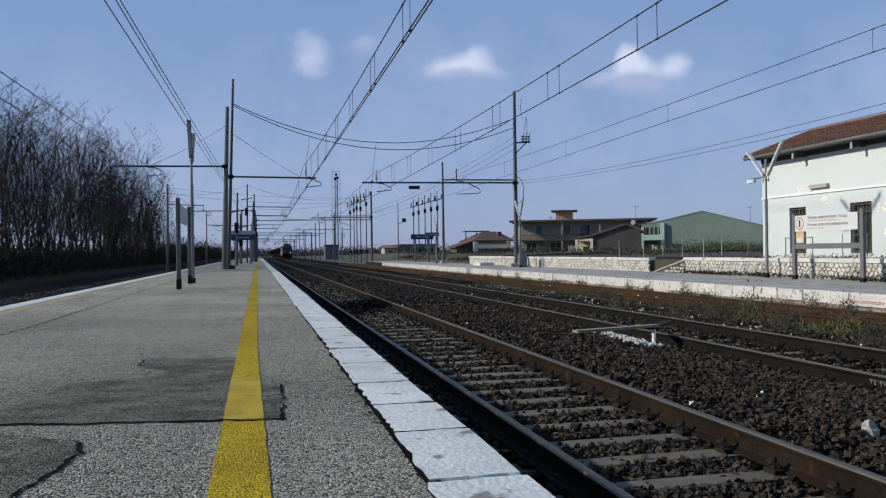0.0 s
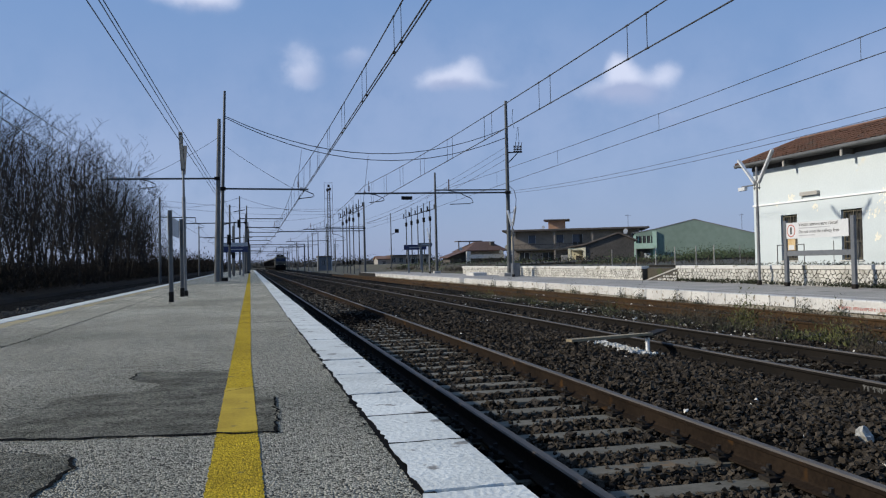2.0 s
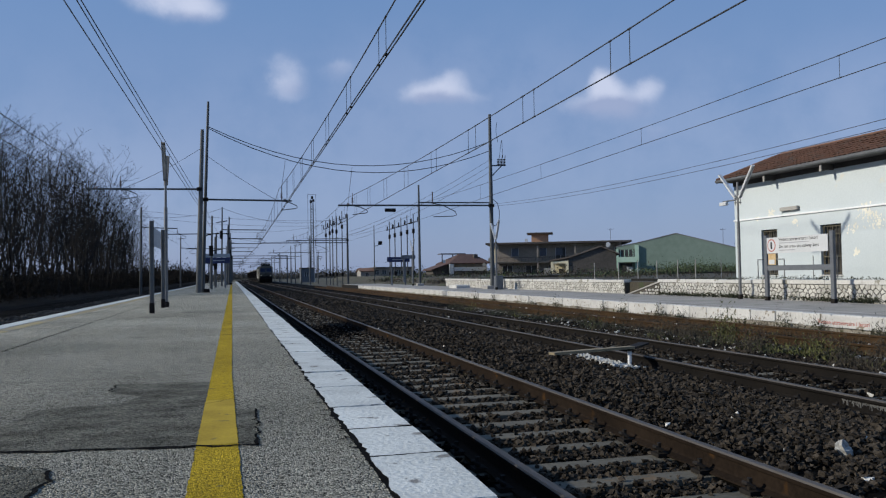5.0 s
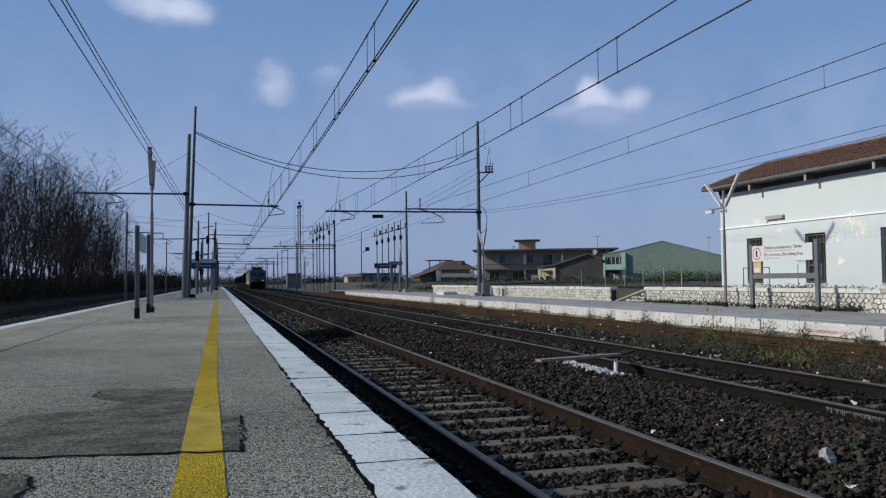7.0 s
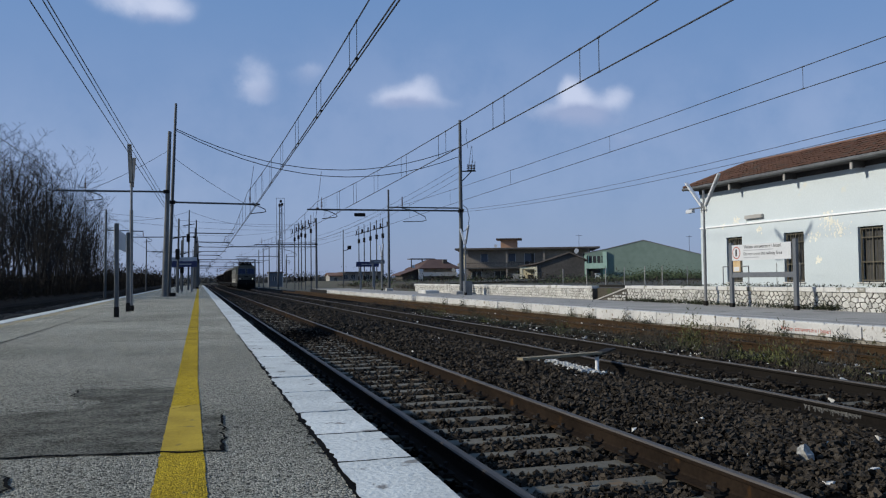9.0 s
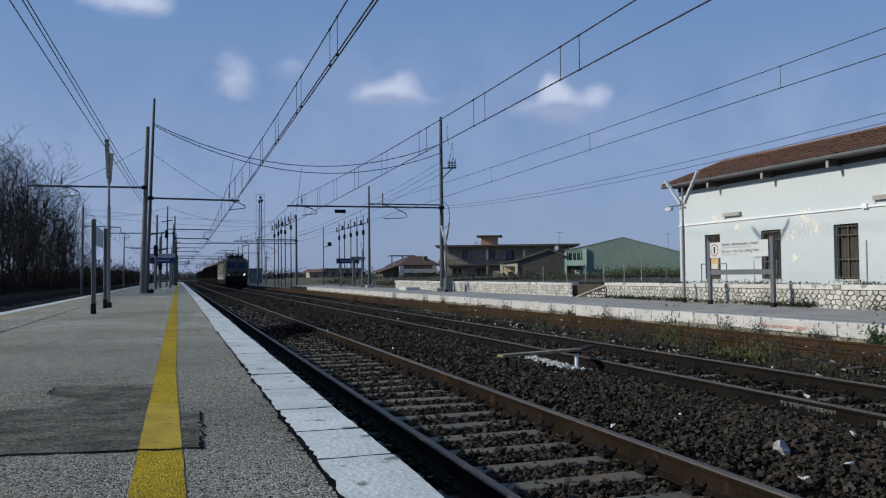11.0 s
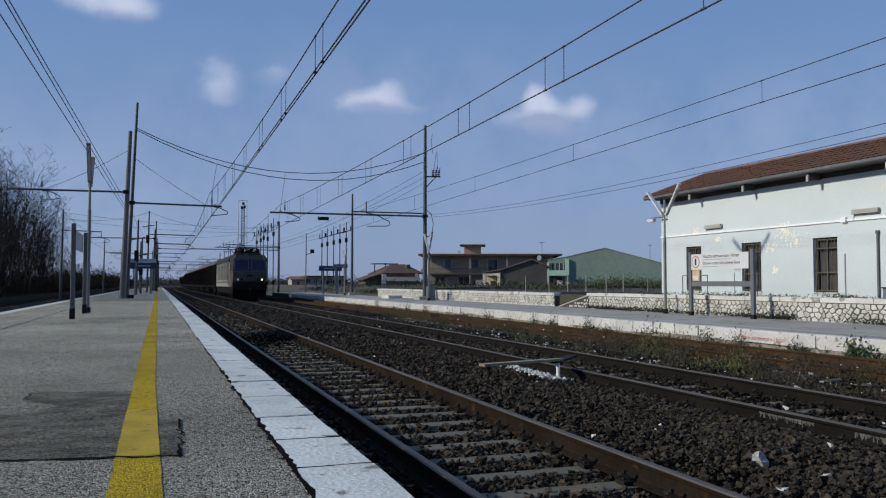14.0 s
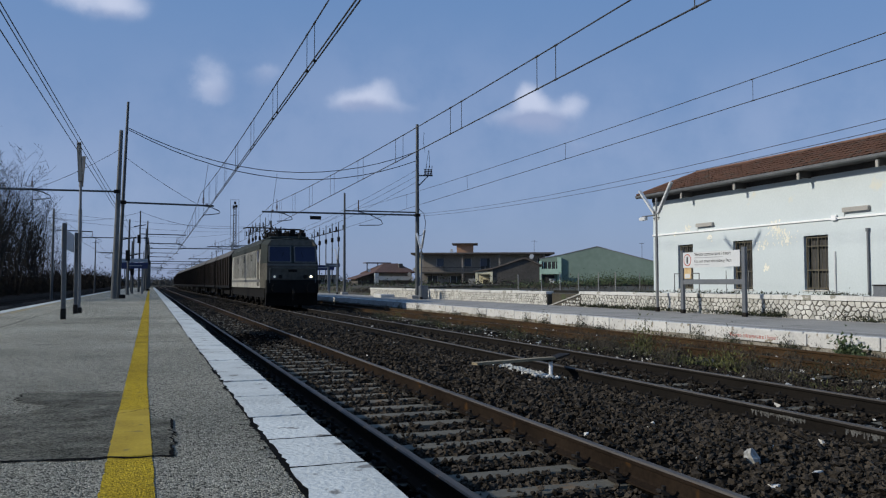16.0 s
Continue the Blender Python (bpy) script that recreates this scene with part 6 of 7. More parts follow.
def brush(name, spots, mat, label, category, blade, kind="stuff"):
    """Many small leaves or stalks: spots are (x, y, z, count, spread x, spread y, height)."""
    P, S = [], []
    for x, y, z, n, sx, sy, h in spots:
        q = rng.normal(0, 1, (n, 3)) * 0.5
        q[:, 2] = abs(q[:, 2])
        P.append(np.stack([x + q[:, 0] * sx, y + q[:, 1] * sy, z + q[:, 2] * h * rng.uniform(0.5, 1.0, n)], 1))
    P = np.concatenate(P)
    n = len(P)
    d = rng.normal(0, 1, (n, 3))
    d[:, 2] = abs(d[:, 2]) + blade[2]
    d /= np.linalg.norm(d, axis=1)[:, None]
    e = np.cross(d, rng.normal(0, 1, (n, 3)))
    e /= np.linalg.norm(e, axis=1)[:, None]
    L = blade[0] * rng.uniform(0.5, 1.4, (n, 1))
    W = blade[1] * rng.uniform(0.6, 1.3, (n, 1))
    v = np.stack([P - e * W * 0.5, P + d * L * 0.45 + e * W, P + d * L, P + d * L * 0.4 - e * W], 1).reshape(-1, 3)
    f = np.arange(n * 4).reshape(n, 4)
    return tagged(new(name, fast_mesh(name, v, f, mat)), label, category, kind=kind)


def plants():
    r = random.Random(3)
    # dark scrub under the trees
    spots = [(-14.6 - r.random() * 4, y, 0.0, 60, 2.0, 2.4, r.uniform(1.6, 3.0)) for y in np.arange(18, 170, 0.9)]
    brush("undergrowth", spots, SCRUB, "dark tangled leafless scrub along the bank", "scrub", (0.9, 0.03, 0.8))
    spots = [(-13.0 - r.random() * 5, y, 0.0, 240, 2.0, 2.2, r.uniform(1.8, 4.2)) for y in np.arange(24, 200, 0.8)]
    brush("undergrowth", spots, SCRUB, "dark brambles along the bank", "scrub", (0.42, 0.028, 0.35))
    spots = [(-14 - r.random() * 9, y, 0.0, 600, 6, 8, r.uniform(2.5, 5.5)) for y in np.arange(170, 420, 5)]
    brush("far_woods", spots, SCRUB, "far leafless thicket beside the line", "wood", (0.9, 0.10, 0.6))
    # hedge and bushes before the houses
    spots = []
    for k in range(120):
        x = r.uniform(26, 66)
        y = 58 + (x - 26) * 0.8 + r.uniform(-3, 3)
        spots.append((x, y, 0.35, 1200 if x > 41 else 420, 1.7, 1.7, r.uniform(0.7, 1.15) * (1.4 if x > 41 else 0.9)))
    brush("hedge", spots, LEAF, "dark green overgrown hedge behind the wall", "hedge", (0.13, 0.055, 0.0))
    spots = [(r.uniform(25, 60), r.uniform(66, 130), 0.3, 240, 2.5, 2.5, r.uniform(0.7, 1.5)) for _ in range(90)]
    brush("scrub_field", spots, SCRUB, "brown brambles on the raised ground", "scrub", (0.22, 0.05, 0.2))
    spots = [(r.uniform(20.4, 34), r.uniform(34, 60), 0.85, 30, 1.0, 1.0, r.uniform(0.2, 0.7)) for _ in range(60)]
    brush("grass", spots, WEED_DRY, "dry grass behind the retaining wall", "grass", (0.22, 0.02, 1.0))
    spots = [(r.uniform(18.5, 30), r.uniform(64, 108), 0.35, 70, 1.2, 1.6, r.uniform(0.2, 0.9)) for _ in range(150)]
    brush("grass", spots, WEED_DRY, "rough winter grass on the raised ground", "grass", (0.3, 0.03, 0.9))
    spots = [(r.uniform(19.5, 30), r.uniform(70, 108), 0.5, 160, 1.2, 1.4, r.uniform(0.4, 1.2)) for _ in range(34)]
    brush("bushes", spots, LEAF, "low dull green bushes on the raised ground", "bush", (0.16, 0.07, 0.2))
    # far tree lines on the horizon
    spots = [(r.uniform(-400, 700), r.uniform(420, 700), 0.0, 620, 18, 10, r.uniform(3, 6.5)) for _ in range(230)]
    brush("far_woods", spots, FAR_SCRUB, "far grey-brown trees on the horizon, paled for haze", "wood", (0.9, 0.4, 0.2))
    # weeds between the siding's rails and at the kerb
    spots = []
    for _ in range(320):
        x, y = r.uniform(8.3, 12.3), 8 + 40 * r.random() ** 1.2
        spots.append((x, y, -0.18, 40, 0.22, 0.3, r.uniform(0.05, 0.24)))
    brush("weeds", spots, WEED_DRY, "dry grey-brown weeds along the siding", "weeds", (0.10, 0.0055, 0.8))
    spots = [(9.0 + r.uniform(-0.6, 1.3), 8.0 + 9 * r.random() ** 1.1, -0.18, 210, 0.24, 0.3, r.uniform(0.2, 0.55)) for _ in range(30)]
    brush("weeds", spots, WEED_DRY, "feathery dead weed tufts between the tracks", "weeds", (0.075, 0.006, 0.7))
    spots = [(9.2 + r.uniform(-0.4, 0.9), y, -0.18, 90, 0.28, 0.4, r.uniform(0.1, 0.45)) for y in (13.2, 15.0, 19.5, 24.5, 30, 33)]
    spots += [(r.uniform(8.4, 9.6), r.uniform(8, 17), -0.18, 26, 0.2, 0.3, 0.08) for _ in range(12)]
    spots += [(9.36, 13.9, -0.18, 520, 0.24, 0.3, 0.8), (9.05, 12.1, -0.18, 300, 0.5, 0.7, 0.14), (9.3, 11.2, -0.18, 420, 0.35, 0.5, 0.3), (10.2, 12.4, -0.18, 160, 0.4, 0.5, 0.25)]
    brush("weeds", spots, WEED, "yellow-green weeds between the tracks", "weeds", (0.085, 0.010, 0.7))
    spots = [(r.uniform(8.5, 10.2), 9 + 26 * r.random() ** 1.2, -0.18, 110, 0.25, 0.35, r.uniform(0.12, 0.45)) for _ in range(32)]
    brush("weeds", spots, WEED_DULL, "dull dark green weeds between the tracks", "weeds", (0.08, 0.009, 0.6))
    spots = [(12.45, y + r.uniform(-0.3, 0.3), -0.18, 260, 0.16, 0.22, r.uniform(0.3, 0.62)) for y in (13.4, 15.2, 16.4, 20.8, 22.0, 24.5, 26, 30, 33, 38, 41)]
    brush("weeds", spots, WEED_DULL, "dull green weed clumps against the kerb", "weeds", (0.08, 0.008, 0.8))
    spots = [(12.5, r.uniform(10, 44), -0.18, 44, 0.10, 0.2, r.uniform(0.12, 0.34)) for _ in range(40)]
    brush("weeds", spots, SCRUB, "dead weed stalks against the kerb", "weeds", (0.10, 0.005, 0.8))
    spots = [(12.38, 11.8, -0.15, 260, 0.2, 0.2, 0.46), (12.35, 11.5, -0.15, 110, 0.16, 0.18, 0.3)]
    brush("shrub", spots, LEAF, "small dark green shrub growing at the kerb", "shrub", (0.09, 0.03, 0.2), kind="")
    spots = [(17.15, r.uniform(12, 30), P2, 110, 0.14, 0.6, r.uniform(0.06, 0.26)) for _ in range(46)]
    spots += [(17.8 + r.random() * 1.6, r.uniform(12, 30), 0.88, 40, 0.5, 0.6, r.uniform(0.05, 0.15)) for _ in range(40)]
    brush("weeds", spots, WEED_DULL, "green weeds along the stone wall", "weeds", (0.08, 0.014, 0.8))
    # thin stakes of a fence behind the wall
    for k, y in enumerate((30.2, 31.6, 33.4, 35.2, 37.2, 40)):
        solid("fence_stake", Shape().box(18.9, 18.93, y, y + 0.03, 0.75, 1.75), CONCRETE, "thin grey fence stake", "stake", "fence stakes")
    solid("handrail", Shape().tube([(18.6, 25.6, 0.8), (18.6, 25.6, 1.62), (18.6, 24.15, 1.62), (18.6, 24.15, 0.8)], 0.02, 6), GALV, "thin grey tube handrail behind the stone wall", "handrail")
    for y in (27.9, 22.7, 21.6):
        solid("fence_stake", Shape().tube([(18.6, y, 0.8), (18.6, y, 1.7)], 0.014, 6), GALV, "thin grey fence stake", "stake", "fence stakes")

# ---- the freight train ----
LOCO_SIDE = material("pale_grey_loco_paint", (0.20, 0.197, 0.178), (0.40, 0.392, 0.35), 0.65, 6, 0.8, 0.05, 0.002, follow=True, spots=((0.15, 0.135, 0.11), 1.3, 0.60))
LOCO_FRONT = material("dirty_grey_loco_front", (0.042, 0.040, 0.033), (0.098, 0.093, 0.077), 0.8, 6, 1.0, 0.05, 0.002, follow=True, spots=((0.04, 0.036, 0.029), 1.6, 0.6), gloss=0.25)
LOCO_DARK = material("sooty_underframe", (0.004, 0.004, 0.004), (0.011, 0.0105, 0.010), 0.85, 20, 1, 0.2, 0.004, follow=True, gloss=0.15)
LOCO_ROOF = material("dark_green_loco_roof", (0.010, 0.0145, 0.0135), (0.026, 0.033, 0.0305), 0.8, 10, 1, 0.1, 0.003, follow=True, gloss=0.3)
GLASS = material("dark_blue_windscreen", (0.006, 0.010, 0.036), (0.011, 0.017, 0.052), 0.3, 4, 1, 0, follow=True, gloss=0.3)
FRAME = material("pale_window_frame", (0.06, 0.064, 0.066), (0.10, 0.105, 0.106), 0.6, 10, 2, 0, follow=True)
WAGON = material("brown_wagon_paint", (0.009, 0.0075, 0.0065), (0.024, 0.018, 0.0145), 0.85, 8, 0.7, 0.1, 0.003, follow=True, island=-0.35, gloss=0.15)
WAGON_ROOF = material("dull_wagon_roof", (0.05, 0.048, 0.045), (0.09, 0.085, 0.08), 0.8, 8, 0.7, 0.1, 0.003, follow=True)
LAMP_ON = glow("lit_headlamp", (1.0, 0.88, 0.58), 5.0)
LAMP_DIM = glow("dim_headlamp", (1.0, 0.92, 0.72), 0.2)
WHEELS = []


def wheelset(parent, y, r):
    """Two wheels on an axle; its spokes show the turning."""
    ob = empty("wheelset", (0, y, r), "", "")
    ob.parent = parent
    s = Shape()
    for x in (-0.752, 0.752):
        s.tube([(x - 0.065, 0, 0), (x + 0.065, 0, 0)], r, 20)
        s.tube([(x - 0.10, 0, 0), (x + 0.10, 0, 0)], r * 0.35, 10)
        for k in range(4):
            a = k * math.pi / 2
            sx = 0.07 if x > 0 else -0.07
            s.bar((x + sx, 0, 0), (x + sx, math.cos(a) * r * 0.85, math.sin(a) * r * 0.85), 0.07, 0.02)
    s.tube([(-0.85, 0, 0), (0.85, 0, 0)], 0.09, 8)
    part("wheel", s, IRON, ob)
    WHEELS.append((ob, y, r))


def locomotive():
    loco = empty("locomotive", (X2, 60, 0), "pale grey electric freight locomotive with lit headlamps", "locomotive")
    L = 17.4

    def ring(y, w, zt, zl=1.05):
        h = w / 2
        return [(-h, y, zl), (-h, y, 2.3), (-h * 0.97, y, zt - 0.28), (-h * 0.84, y, zt - 0.06), (0, y, zt + 0.03), (h * 0.84, y, zt - 0.06), (h * 0.97, y, zt - 0.28), (h, y, 2.3), (h, y, zl)]
    part("body", Shape().rings([ring(1.25, 2.96, 3.62), ring(L - 1.25, 2.96, 3.62)]), LOCO_SIDE, loco, "pale dusty grey body side")
    for k, y0, y1, w0, w1 in ((0, 0.0, 1.24, 2.56, 2.95), (1, L, L - 1.24, 2.56, 2.95)):
        sg = 1 if k == 0 else -1
        r0 = [(-w0 / 2, y0, 1.05), (-w0 / 2, y0, 2.3), (-w0 / 2 * 0.96, y0 + 0.22 * sg, 3.22), (-w0 / 2 * 0.80, y0 + 0.42 * sg, 3.5), (0, y0 + 0.42 * sg, 3.58), (w0 / 2 * 0.80, y0 + 0.42 * sg, 3.5), (w0 / 2 * 0.96, y0 + 0.22 * sg, 3.22), (w0 / 2, y0, 2.3), (w0 / 2, y0, 1.05)]
        cab_end = part("cab", Shape().rings([r0, ring(y1, w1, 3.61)]), LOCO_FRONT, loco, "dirty grey driving cab")
        cab = cab_end if k == 0 else cab
        cab_end.data.materials.append(LOCO_ROOF)
        for p in cab_end.data.polygons:  # sooty upper half and roof
            if p.center.z > 2.7:
                p.material_index = 1
    for x0, x1 in ((-1.20, -0.10), (0.10, 1.20)):
        f = Shape()
        y = lambda z: (z - 2.3) / 0.92 * 0.22
        z0, z1 = 2.36, 3.16
        f.add([(x0, y(z0) - 0.03, z0), (x1, y(z0) - 0.03, z0), (x1 * 0.97, y(z1) - 0.03, z1), (x0 * 0.97, y(z1) - 0.03, z1), (x0, y(z0) + 0.02, z0), (x1, y(z0) + 0.02, z0), (x1 * 0.97, y(z1) + 0.02, z1), (x0 * 0.97, y(z1) + 0.02, z1)],
              [(0, 1, 2, 3), (4, 7, 6, 5), (0, 4, 5, 1), (1, 5, 6, 2), (2, 6, 7, 3), (3, 7, 4, 0)])
        w = part("windscreen", f, GLASS, cab, "dark blue windscreen")
        e = Shape()
        q = [(x0, y(z0) - 0.03, z0), (x1, y(z0) - 0.03, z0), (x1 * 0.97, y(z1) - 0.03, z1), (x0 * 0.97, y(z1) - 0.03, z1)]
        for u, v in zip(q, q[1:] + q[:1]):
            e.bar(u, v, 0.06, 0.06)
        part("window_frame", e, FRAME, w)
    lower, upper = (2.29 - 2.3) / 0.92 * 0.22 - 0.014, (3.21 - 2.3) / 0.92 * 0.22 - 0.014
    part("window_band", Shape().add([(-1.272, lower, 2.29), (1.272, lower, 2.29), (1.225, upper, 3.21), (-1.225, upper, 3.21), (-1.272, lower + 0.05, 2.29), (1.272, lower + 0.05, 2.29), (1.225, upper + 0.05, 3.21), (-1.225, upper + 0.05, 3.21)],
                                    [(0, 1, 2, 3), (4, 7, 6, 5), (0, 4, 5, 1), (1, 5, 6, 2), (2, 6, 7, 3), (3, 7, 4, 0)]), LOCO_ROOF, cab, "dark green-grey band round the windscreens")
    for x in (-1.0, 0.0, 1.0):
        part("wiper" if x else "number_plate", Shape().bar((x * 0.65, 0.0, 2.33), (x * 0.45, 0.10, 2.85), 0.018, 0.018) if x else Shape().box(-0.22, 0.22, -0.03, 0.0, 1.86, 1.98), LOCO_DARK, cab)
    part("waist_band", Shape().box(-1.285, 1.285, -0.025, 0.3, 2.18, 2.28), FRAME, cab, "pale band under the windows")
    for x, m in ((-0.92, LAMP_DIM), (0.92, LAMP_ON)):
        h = part("headlamp", Shape().tube([(x, 0.03, 1.62), (x, -0.07, 1.62)], 0.135, 14), FRAME, cab, "round headlamp")
        part("lens", Shape().tube([(x, -0.06, 1.62), (x, -0.085, 1.62)], 0.058, 14), m, h, "glowing lamp lens")
    for x in (-0.62, 0.62):
        part("tail_lamp", Shape().tube([(x, 0.03, 1.62), (x, -0.06, 1.62)], 0.10, 12), IRON, cab)
    part("handrail", Shape().tube([(-1.1, -0.07, 2.05), (1.1, -0.07, 2.05)], 0.018, 6).tube([(-1.15, -0.06, 1.3), (-1.15, -0.06, 2.05)], 0.016, 6).tube([(1.15, -0.06, 1.3), (1.15, -0.06, 2.05)], 0.016, 6), FRAME, cab)
    part("buffer_beam", Shape().box(-1.32, 1.32, -0.06, 0.5, 0.78, 1.47, 0.04), LOCO_DARK, loco, "black buffer beam")
    part("snow_plough", Shape().rings([[(-1.3, 0.3, 0.16), (1.3, 0.3, 0.16), (1.3, 0.6, 0.16), (-1.3, 0.6, 0.16)], [(-1.3, 0.1, 0.78), (1.3, 0.1, 0.78), (1.3, 0.6, 0.78), (-1.3, 0.6, 0.78)]]), LOCO_DARK, loco)
    for x in (-0.875, 0.875):
        part("buffer", Shape().tube([(x, -0.06, 1.05), (x, -0.45, 1.05)], 0.10, 10).tube([(x, -0.45, 1.05), (x, -0.52, 1.05)], 0.24, 14), LOCO_DARK, loco)
    part("coupling", Shape().bar((0, -0.05, 1.0), (0, -0.4, 0.75), 0.1, 0.1).bar((0, -0.4, 0.75), (0, -0.35, 0.45), 0.08, 0.12), LOCO_DARK, loco)
    part("underframe", Shape().box(-1.35, 1.35, 0.5, L - 0.5, 0.55, 1.05, 0.03), LOCO_DARK, loco)
    part("end_wall", Shape().box(-1.3, 1.3, L - 0.5, L + 0.06, 0.78, 1.3), LOCO_DARK, loco)
    for x in (-1.485, 1.485):  # grilles and cab door on both sides
        sg = 1 if x > 0 else -1
        for k in range(10):  # corrugated panels with a plain seam between each two
            y = 2.75 + k * 1.2
            gr = part("grille", Shape().box(x - 0.012, x + 0.012, y, y + 1.1, 1.55, 3.02), LOCO_SIDE, loco, "corrugated side panel")
            for j in range(7):
                part("rib", Shape().box(x, x + sg * 0.036, y + 0.06 + j * 0.15, y + 0.13 + j * 0.15, 1.6, 2.98, 0.012), LOCO_SIDE, gr)
            if k in (1, 4, 7):
                part("vent", Shape().box(x, x + sg * 0.044, y + 0.2, y + 0.9, 2.5, 2.86, 0.01), LOCO_ROOF, gr, "dark louvred vent")
        part("side_stripe", Shape().box(x, x + sg * 0.02, 1.3, L - 1.3, 1.36, 1.48), FRAME, loco, "pale stripe along the side")
        part("roof_edge", Shape().box(x - sg * 0.06, x + sg * 0.018, 1.26, L - 1.26, 3.05, 3.31), LOCO_ROOF, loco, "dark green-grey band under the roof")
        part("door", Shape().box(x - 0.012, x + 0.012, 1.6, 2.3, 1.15, 3.1), LOCO_FRONT, loco, "cab side door")
        part("side_window", Shape().box(x - 0.016, x + 0.016, 1.68, 2.22, 2.4, 3.0), GLASS, loco)
    for y in (2.2, 4.6, 7.5, 9.9, 12.8, 15.2):
        for x in (-1.165, 1.165):
            part("bogie_frame", Shape().box(x - 0.085, x + 0.085, y - 0.75, y + 0.75, 0.42, 0.75, 0.03).box(x - 0.12, x + 0.12, y - 0.2, y + 0.2, 0.3, 0.72, 0.03), LOCO_DARK, loco)
        wheelset(loco, y, 0.55)
    part("roof", Shape().prism_y([(-1.455, 3.28), (-1.27, 3.575), (0, 3.665), (1.27, 3.575), (1.455, 3.28), (1.46, 3.30), (1.275, 3.595), (0, 3.685), (-1.275, 3.595), (-1.46, 3.30)], 1.22, L - 1.22), LOCO_ROOF, loco, "dark grey curved roof")
    part("roof_deck", Shape().box(-1.0, 1.0, 1.0, L - 1.0, 3.6, 3.72, 0.05), LOCO_ROOF, loco)
    eq = Shape()
    for k in range(8):
        y = 1.4 + k * 0.55
        for x in (-0.7, 0.0, 0.7):
            for j in range(3):
                eq.tube([(x, y, 3.74 + j * 0.07), (x, y, 3.78 + j * 0.07)], 0.085, 8)
    part("roof_insulators", eq, LOCO_DARK, loco)
    part("roof_bar", Shape().tube([(-0.7, 1.2, 3.98), (-0.7, 6, 3.98)], 0.035, 6).tube([(0.7, 1.2, 3.98), (0.7, 6, 3.98)], 0.035, 6).tube([(0, 1.2, 4.0), (0, 6, 4.0)], 0.035, 6), IRON, loco)
    for y in (2.0, L - 3.6):
        up = 0.0 if y < 5 else 0.85
        p = Shape()
        for x in (-0.55, 0.55):
            p.tube([(x, y, 4.0), (x * 0.8, y + 1.6, 4.08 + up * 0.5), (x * 0.9, y + 0.2, 4.14 + up)], 0.03, 6)
        p.tube([(-0.95, y + 0.2, 4.10 + up), (-0.7, y + 0.2, 4.17 + up), (0.7, y + 0.2, 4.17 + up), (0.95, y + 0.2, 4.10 + up)], 0.03, 6)
        p.tube([(-0.95, y + 0.5, 4.10 + up), (-0.7, y + 0.5, 4.17 + up), (0.7, y + 0.5, 4.17 + up), (0.95, y + 0.5, 4.10 + up)], 0.03, 6)
        part("pantograph", p, IRON, loco, "folded pantograph" if up == 0 else "raised pantograph")
    junk = Shape()  # boxes, bars and insulators crowded over the cab
    jr = random.Random(9)
    for _ in range(26):
        x, y = jr.uniform(-0.95, 0.95), jr.uniform(1.0, 5.0)
        junk.box(x - jr.uniform(0.05, 0.2), x + jr.uniform(0.05, 0.2), y, y + jr.uniform(0.1, 0.5), 3.7, jr.uniform(3.82, 4.12))
    for _ in range(14):
        x, y = jr.uniform(-0.9, 0.9), jr.uniform(0.9, 5.0)
        junk.tube([(x, y, 3.7), (x + jr.uniform(-0.5, 0.5), y + jr.uniform(-0.4, 0.4), jr.uniform(4.05, 4.35))], 0.03, 5)
    part("roof_gear", junk, LOCO_DARK, loco, "crowded black roof equipment")
    part("horn", Shape().tube([(0.5, 0.9, 3.68), (0.5, 0.55, 3.7)], 0.05, 8, 0.09), LOCO_ROOF, loco)
    return loco, L


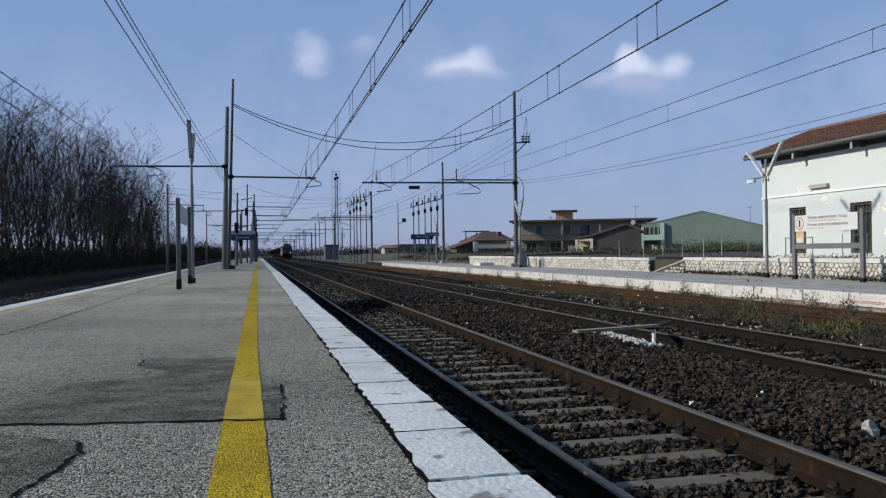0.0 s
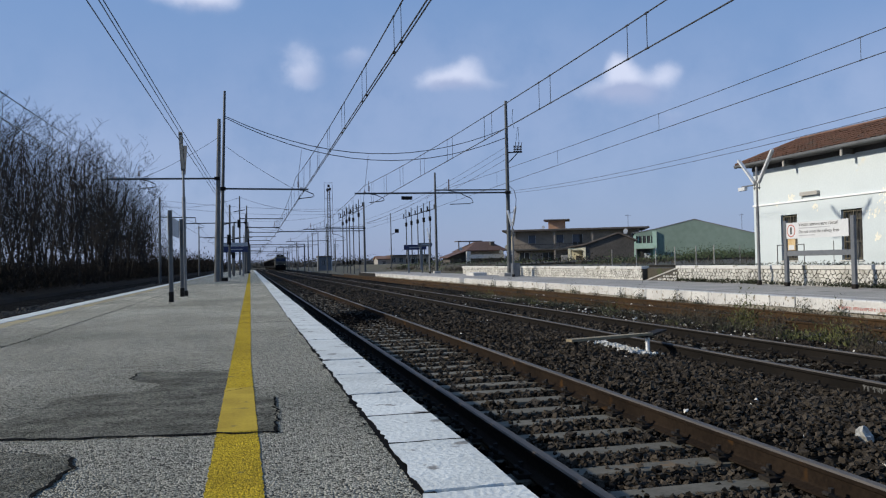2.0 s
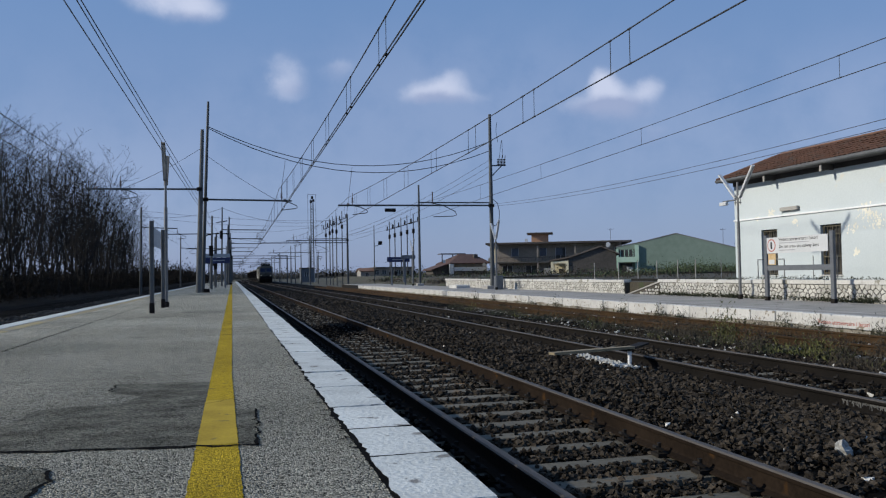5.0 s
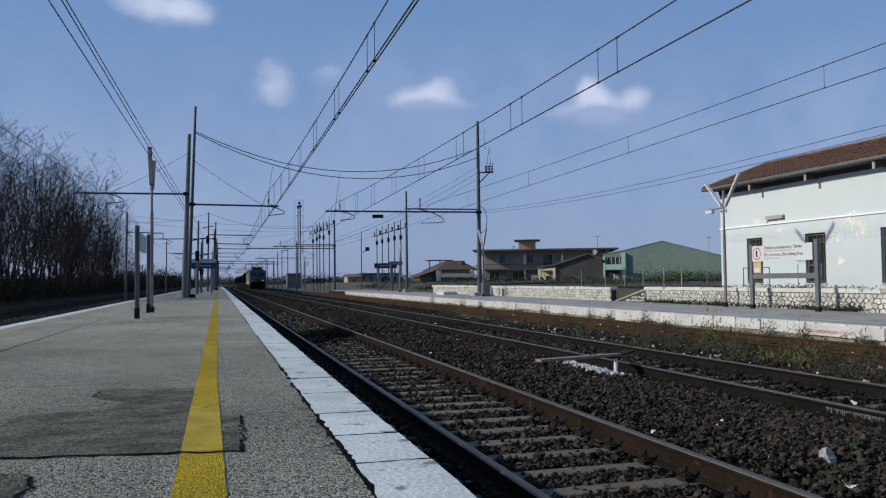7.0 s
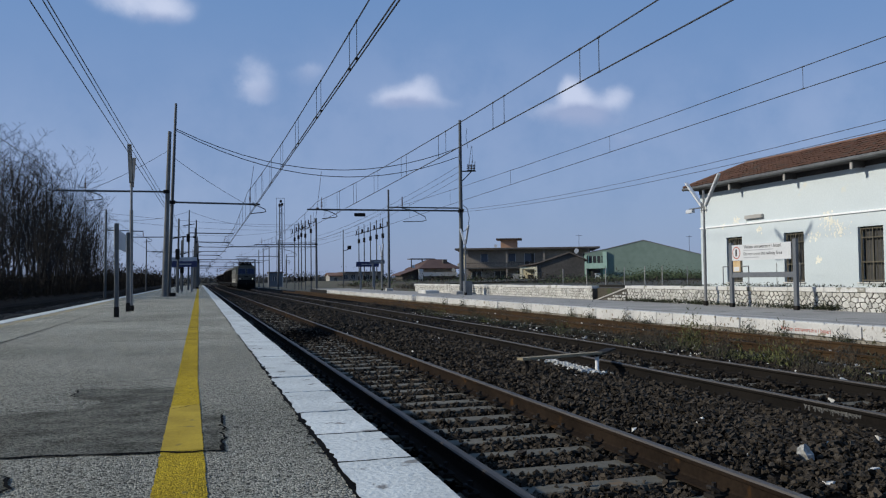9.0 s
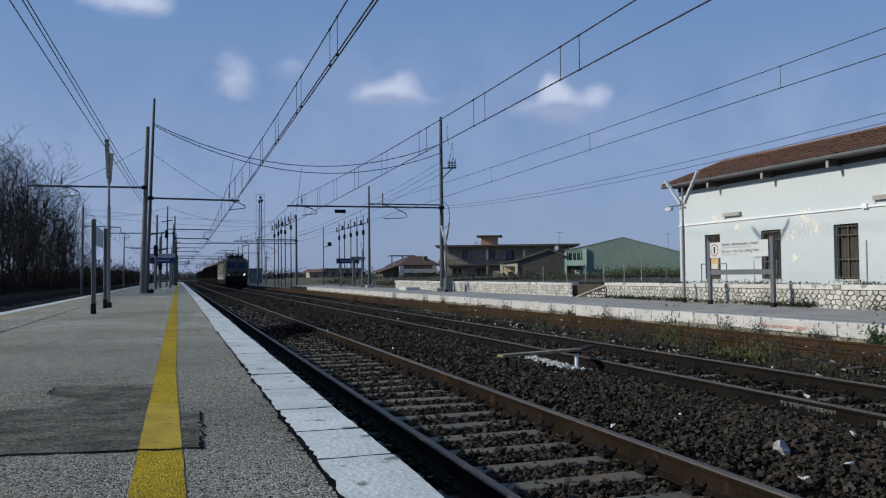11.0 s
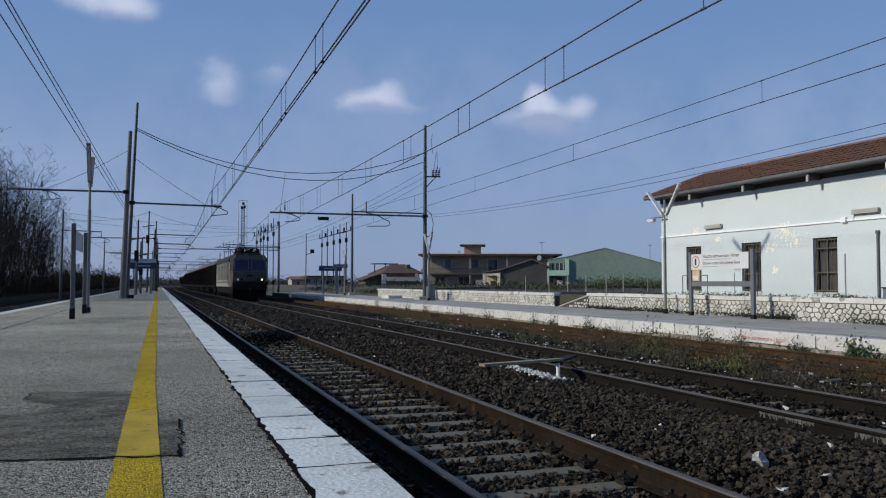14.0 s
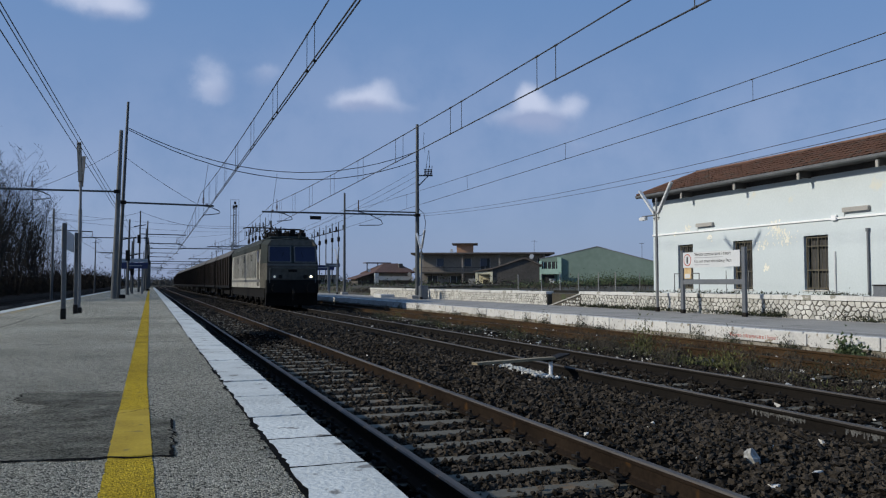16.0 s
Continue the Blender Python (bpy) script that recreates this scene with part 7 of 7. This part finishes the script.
def wagon(turning):
    w = empty("freight_wagon", (X2, 80, 0), "dark brown covered freight wagon with ribbed sides", "wagon", "freight wagons")
    L = 14.0
    prof = [(-1.43, 1.1), (-1.43, 3.25), (-1.1, 3.62), (0, 3.78), (1.1, 3.62), (1.43, 3.25), (1.43, 1.1)]
    part("body", Shape().prism_y(prof, 0.6, L - 0.6), WAGON, w)
    part("roof", Shape().prism_y([(-1.46, 3.22), (-1.12, 3.63), (0, 3.80), (1.12, 3.63), (1.46, 3.22), (1.46, 3.27), (1.13, 3.69), (0, 3.86), (-1.13, 3.69), (-1.46, 3.27)], 0.55, L - 0.55), WAGON_ROOF, w)
    for x in (-1.45, 1.45):
        for j in range(9):
            y = 0.7 + j * (L - 1.4) / 8
            part("rib", Shape().box(x - 0.05, x + 0.05, y - 0.05, y + 0.05, 1.1, 3.25), WAGON, w)
        part("side_sill", Shape().box(x - 0.04, x + 0.04, 0.5, L - 0.5, 0.95, 1.12), LOCO_DARK, w)
    part("underframe", Shape().box(-1.2, 1.2, 0.45, L - 0.45, 0.8, 1.09).box(-1.1, 1.1, 4.5, L - 4.5, 0.45, 0.8), LOCO_DARK, w)
    for x in (-0.875, 0.875):
        part("buffer", Shape().tube([(x, 0.5, 1.05), (x, 0.0, 1.05)], 0.12, 8).tube([(x, L - 0.5, 1.05), (x, L, 1.05)], 0.12, 8), LOCO_DARK, w)
    for y in (2.6, L - 2.6):
        part("axle_guard", Shape().box(-1.12, -1.0, y - 0.5, y + 0.5, 0.35, 0.85, 0.02).box(1.0, 1.12, y - 0.5, y + 0.5, 0.35, 0.85, 0.02), LOCO_DARK, w)
        if turning:
            wheelset(w, y, 0.46)
        else:
            part("wheelset", Shape().tube([(-0.82, y, 0.46), (-0.69, y, 0.46)], 0.46, 16).tube([(0.69, y, 0.46), (0.82, y, 0.46)], 0.46, 16).tube([(-0.8, y, 0.46), (0.8, y, 0.46)], 0.08, 8), IRON, w)
    return w, L


# ---- build ----
make_ground()
platform_near()
far = platform_far()
kerb_face = Matrix(((0, 0, -1, 12.569), (-1, 0, 0, 15.25), (0, 1, 0, 0.06), (0, 0, 0, 1)))
part("panel", Shape().box(12.572, 12.605, 12.95, 15.4, 0.0, 0.24), KERB_FACE, far, "white painted strip on the kerb face")
lettering("Vietato attraversare i binari", 0.135, RED_INK, far, kerb_face, "faded red warning on the kerb face")
rubble_wall(9.0, 30.3, 0.93, 300)
rubble_wall(33.3, 65.0, 0.90, 0)
ramp = solid("ramp_wall", Shape().prism_x([(30.3, 0.2), (33.25, 0.2), (30.3, 0.80)], 17.3, 18.6), MORTAR, "sloping white rubble end of the stone wall", "wall", kind="structure")
ramp_rng = random.Random(8)
for k in range(15):
    for i in range(4):
        cy, cz = 30.42 + k * 0.195 + ramp_rng.uniform(-0.03, 0.03) + 0.1 * (i % 2), 0.33 + i * 0.14 + ramp_rng.uniform(-0.02, 0.02)
        if cz + 0.06 < 0.80 - (cy + 0.08 - 30.3) * 0.6 / 2.95:
            r = [ramp_rng.uniform(0.7, 1.1) for _ in range(6)]
            ring = [(math.cos(a * 1.047) * 0.085 * q, math.sin(a * 1.047) * 0.062 * q) for a, q in enumerate(r)]
            part("stone", Shape().rings([[(17.302, cy + u, cz + v) for u, v in ring], [(17.28, cy + u * 0.95, cz + v * 0.95) for u, v in ring], [(17.27, cy + u * 0.8, cz + v * 0.8) for u, v in ring]]), RUBBLE, ramp)
part("coping_stone", Shape().prism_x([(30.3, 0.80), (33.25, 0.20), (33.25, 0.25), (30.3, 0.86)], 17.25, 18.64), CONCRETE, ramp, "sloping white coping")
solid("retaining_wall", Shape().box(18.7, 19.0, 30.3, 35.5, 0.0, 0.92), CONCRETE_DARK, "dark recessed wall at the underpass", "wall", kind="structure")
station()
warning_sign("warning_sign", pose(16.6, 19.45, P2), "grey-posted white sign forbidding to cross the tracks", True)
warning_sign("warning_sign", pose(-1.95, 21.4, P1, 0, 0, 0.6), "grey-posted sign seen edge-on with pale back", False, 3.9, 2.32)
fluorescent_lamp("lamp_post", pose(16.75, 24.05, P2), 4.0, [(45, 3.45), (-38, 3.45)], "slim grey platform lamp post with two strip lamps and a camera", True)
fluorescent_lamp("lamp_post", pose(15.8, 47.4, P2), 3.4, [(38, 3.15), (-28, 3.15)], "slim grey platform lamp post with two strip lamps")
fluorescent_lamp("lamp_post", pose(16.2, 73, P2), 3.6, [(38, 3.2), (-28, 3.2)], "slim grey platform lamp post with two strip lamps")
fluorescent_lamp("lamp_post", pose(-1.95, 25.9, P1), 4.6, [(-36, 3.85), (40, 3.75)], "slim grey platform lamp post with two weathered strip lamps", head=WEATHERED)
box = empty("utility_box", (17.36, 15.25, 0.93), "small dark metal box on the wall coping", "box")
part("body", Shape().box(-0.12, 0.12, -0.26, 0.26, 0, 0.27, 0.015), SIGN_GREY, box)
part("lid", Shape().box(-0.14, 0.14, -0.28, 0.28, 0.27, 0.30, 0.01), IRON, box, "dark overhanging lid")
board_by_track()
white_stone()
overhead_line()
distance()
trees()
plants()
ballast()
dark_patch()
railway(X1, STEEL, RUST, "near main track of brown steel rails on concrete sleepers", 120)
second = railway(X2, STEEL, SOOTY, "second main track of dark steel rails on sleepers", 110)
lime_streaks(second)
railway(X3, RUSTY, RUSTY, "overgrown rusty siding beside the far platform", 60, clips=False, end=104)
railway(X4, RUST, RUST, "shaded track on the other side of the platform", 100, clips=False)
FRONT = [(t, 41.0 + (16.0 - t) * 11.95) for t in (0, 1, 2, 3, 4, 5, 6, 7, 8, 10, 12, 14, 15, 16)]  # seconds, the buffers' place: a steady 43 km/h


def motions():
    """The train rolls towards the camera along the second track."""
    loco, length = locomotive()
    def along(y, size):
        a, b = swing(y), swing(y + size)
        return pose(X2 + a, y, 0, 0, 0, -math.degrees(math.atan2(b - a, size)))
    walk(loco, [(t, along(y, length)) for t, y in FRONT])
    at = length
    for k in range(14):
        w, wl = wagon(k < 3)
        walk(w, [(t, along(y + at + 0.15, wl)) for t, y in FRONT])
        at += wl + 0.2
    ts, ys = [t for t, y in FRONT], [y for t, y in FRONT]
    for ob, y, r in WHEELS:
        rows = []
        for k in range(481):
            t = k / 30
            turn = (ys[0] - float(np.interp(t, ts, ys))) / r
            rows.append((t, pose(0, y, r, math.degrees(turn) % 360)))
        walk(ob, rows)


motions()
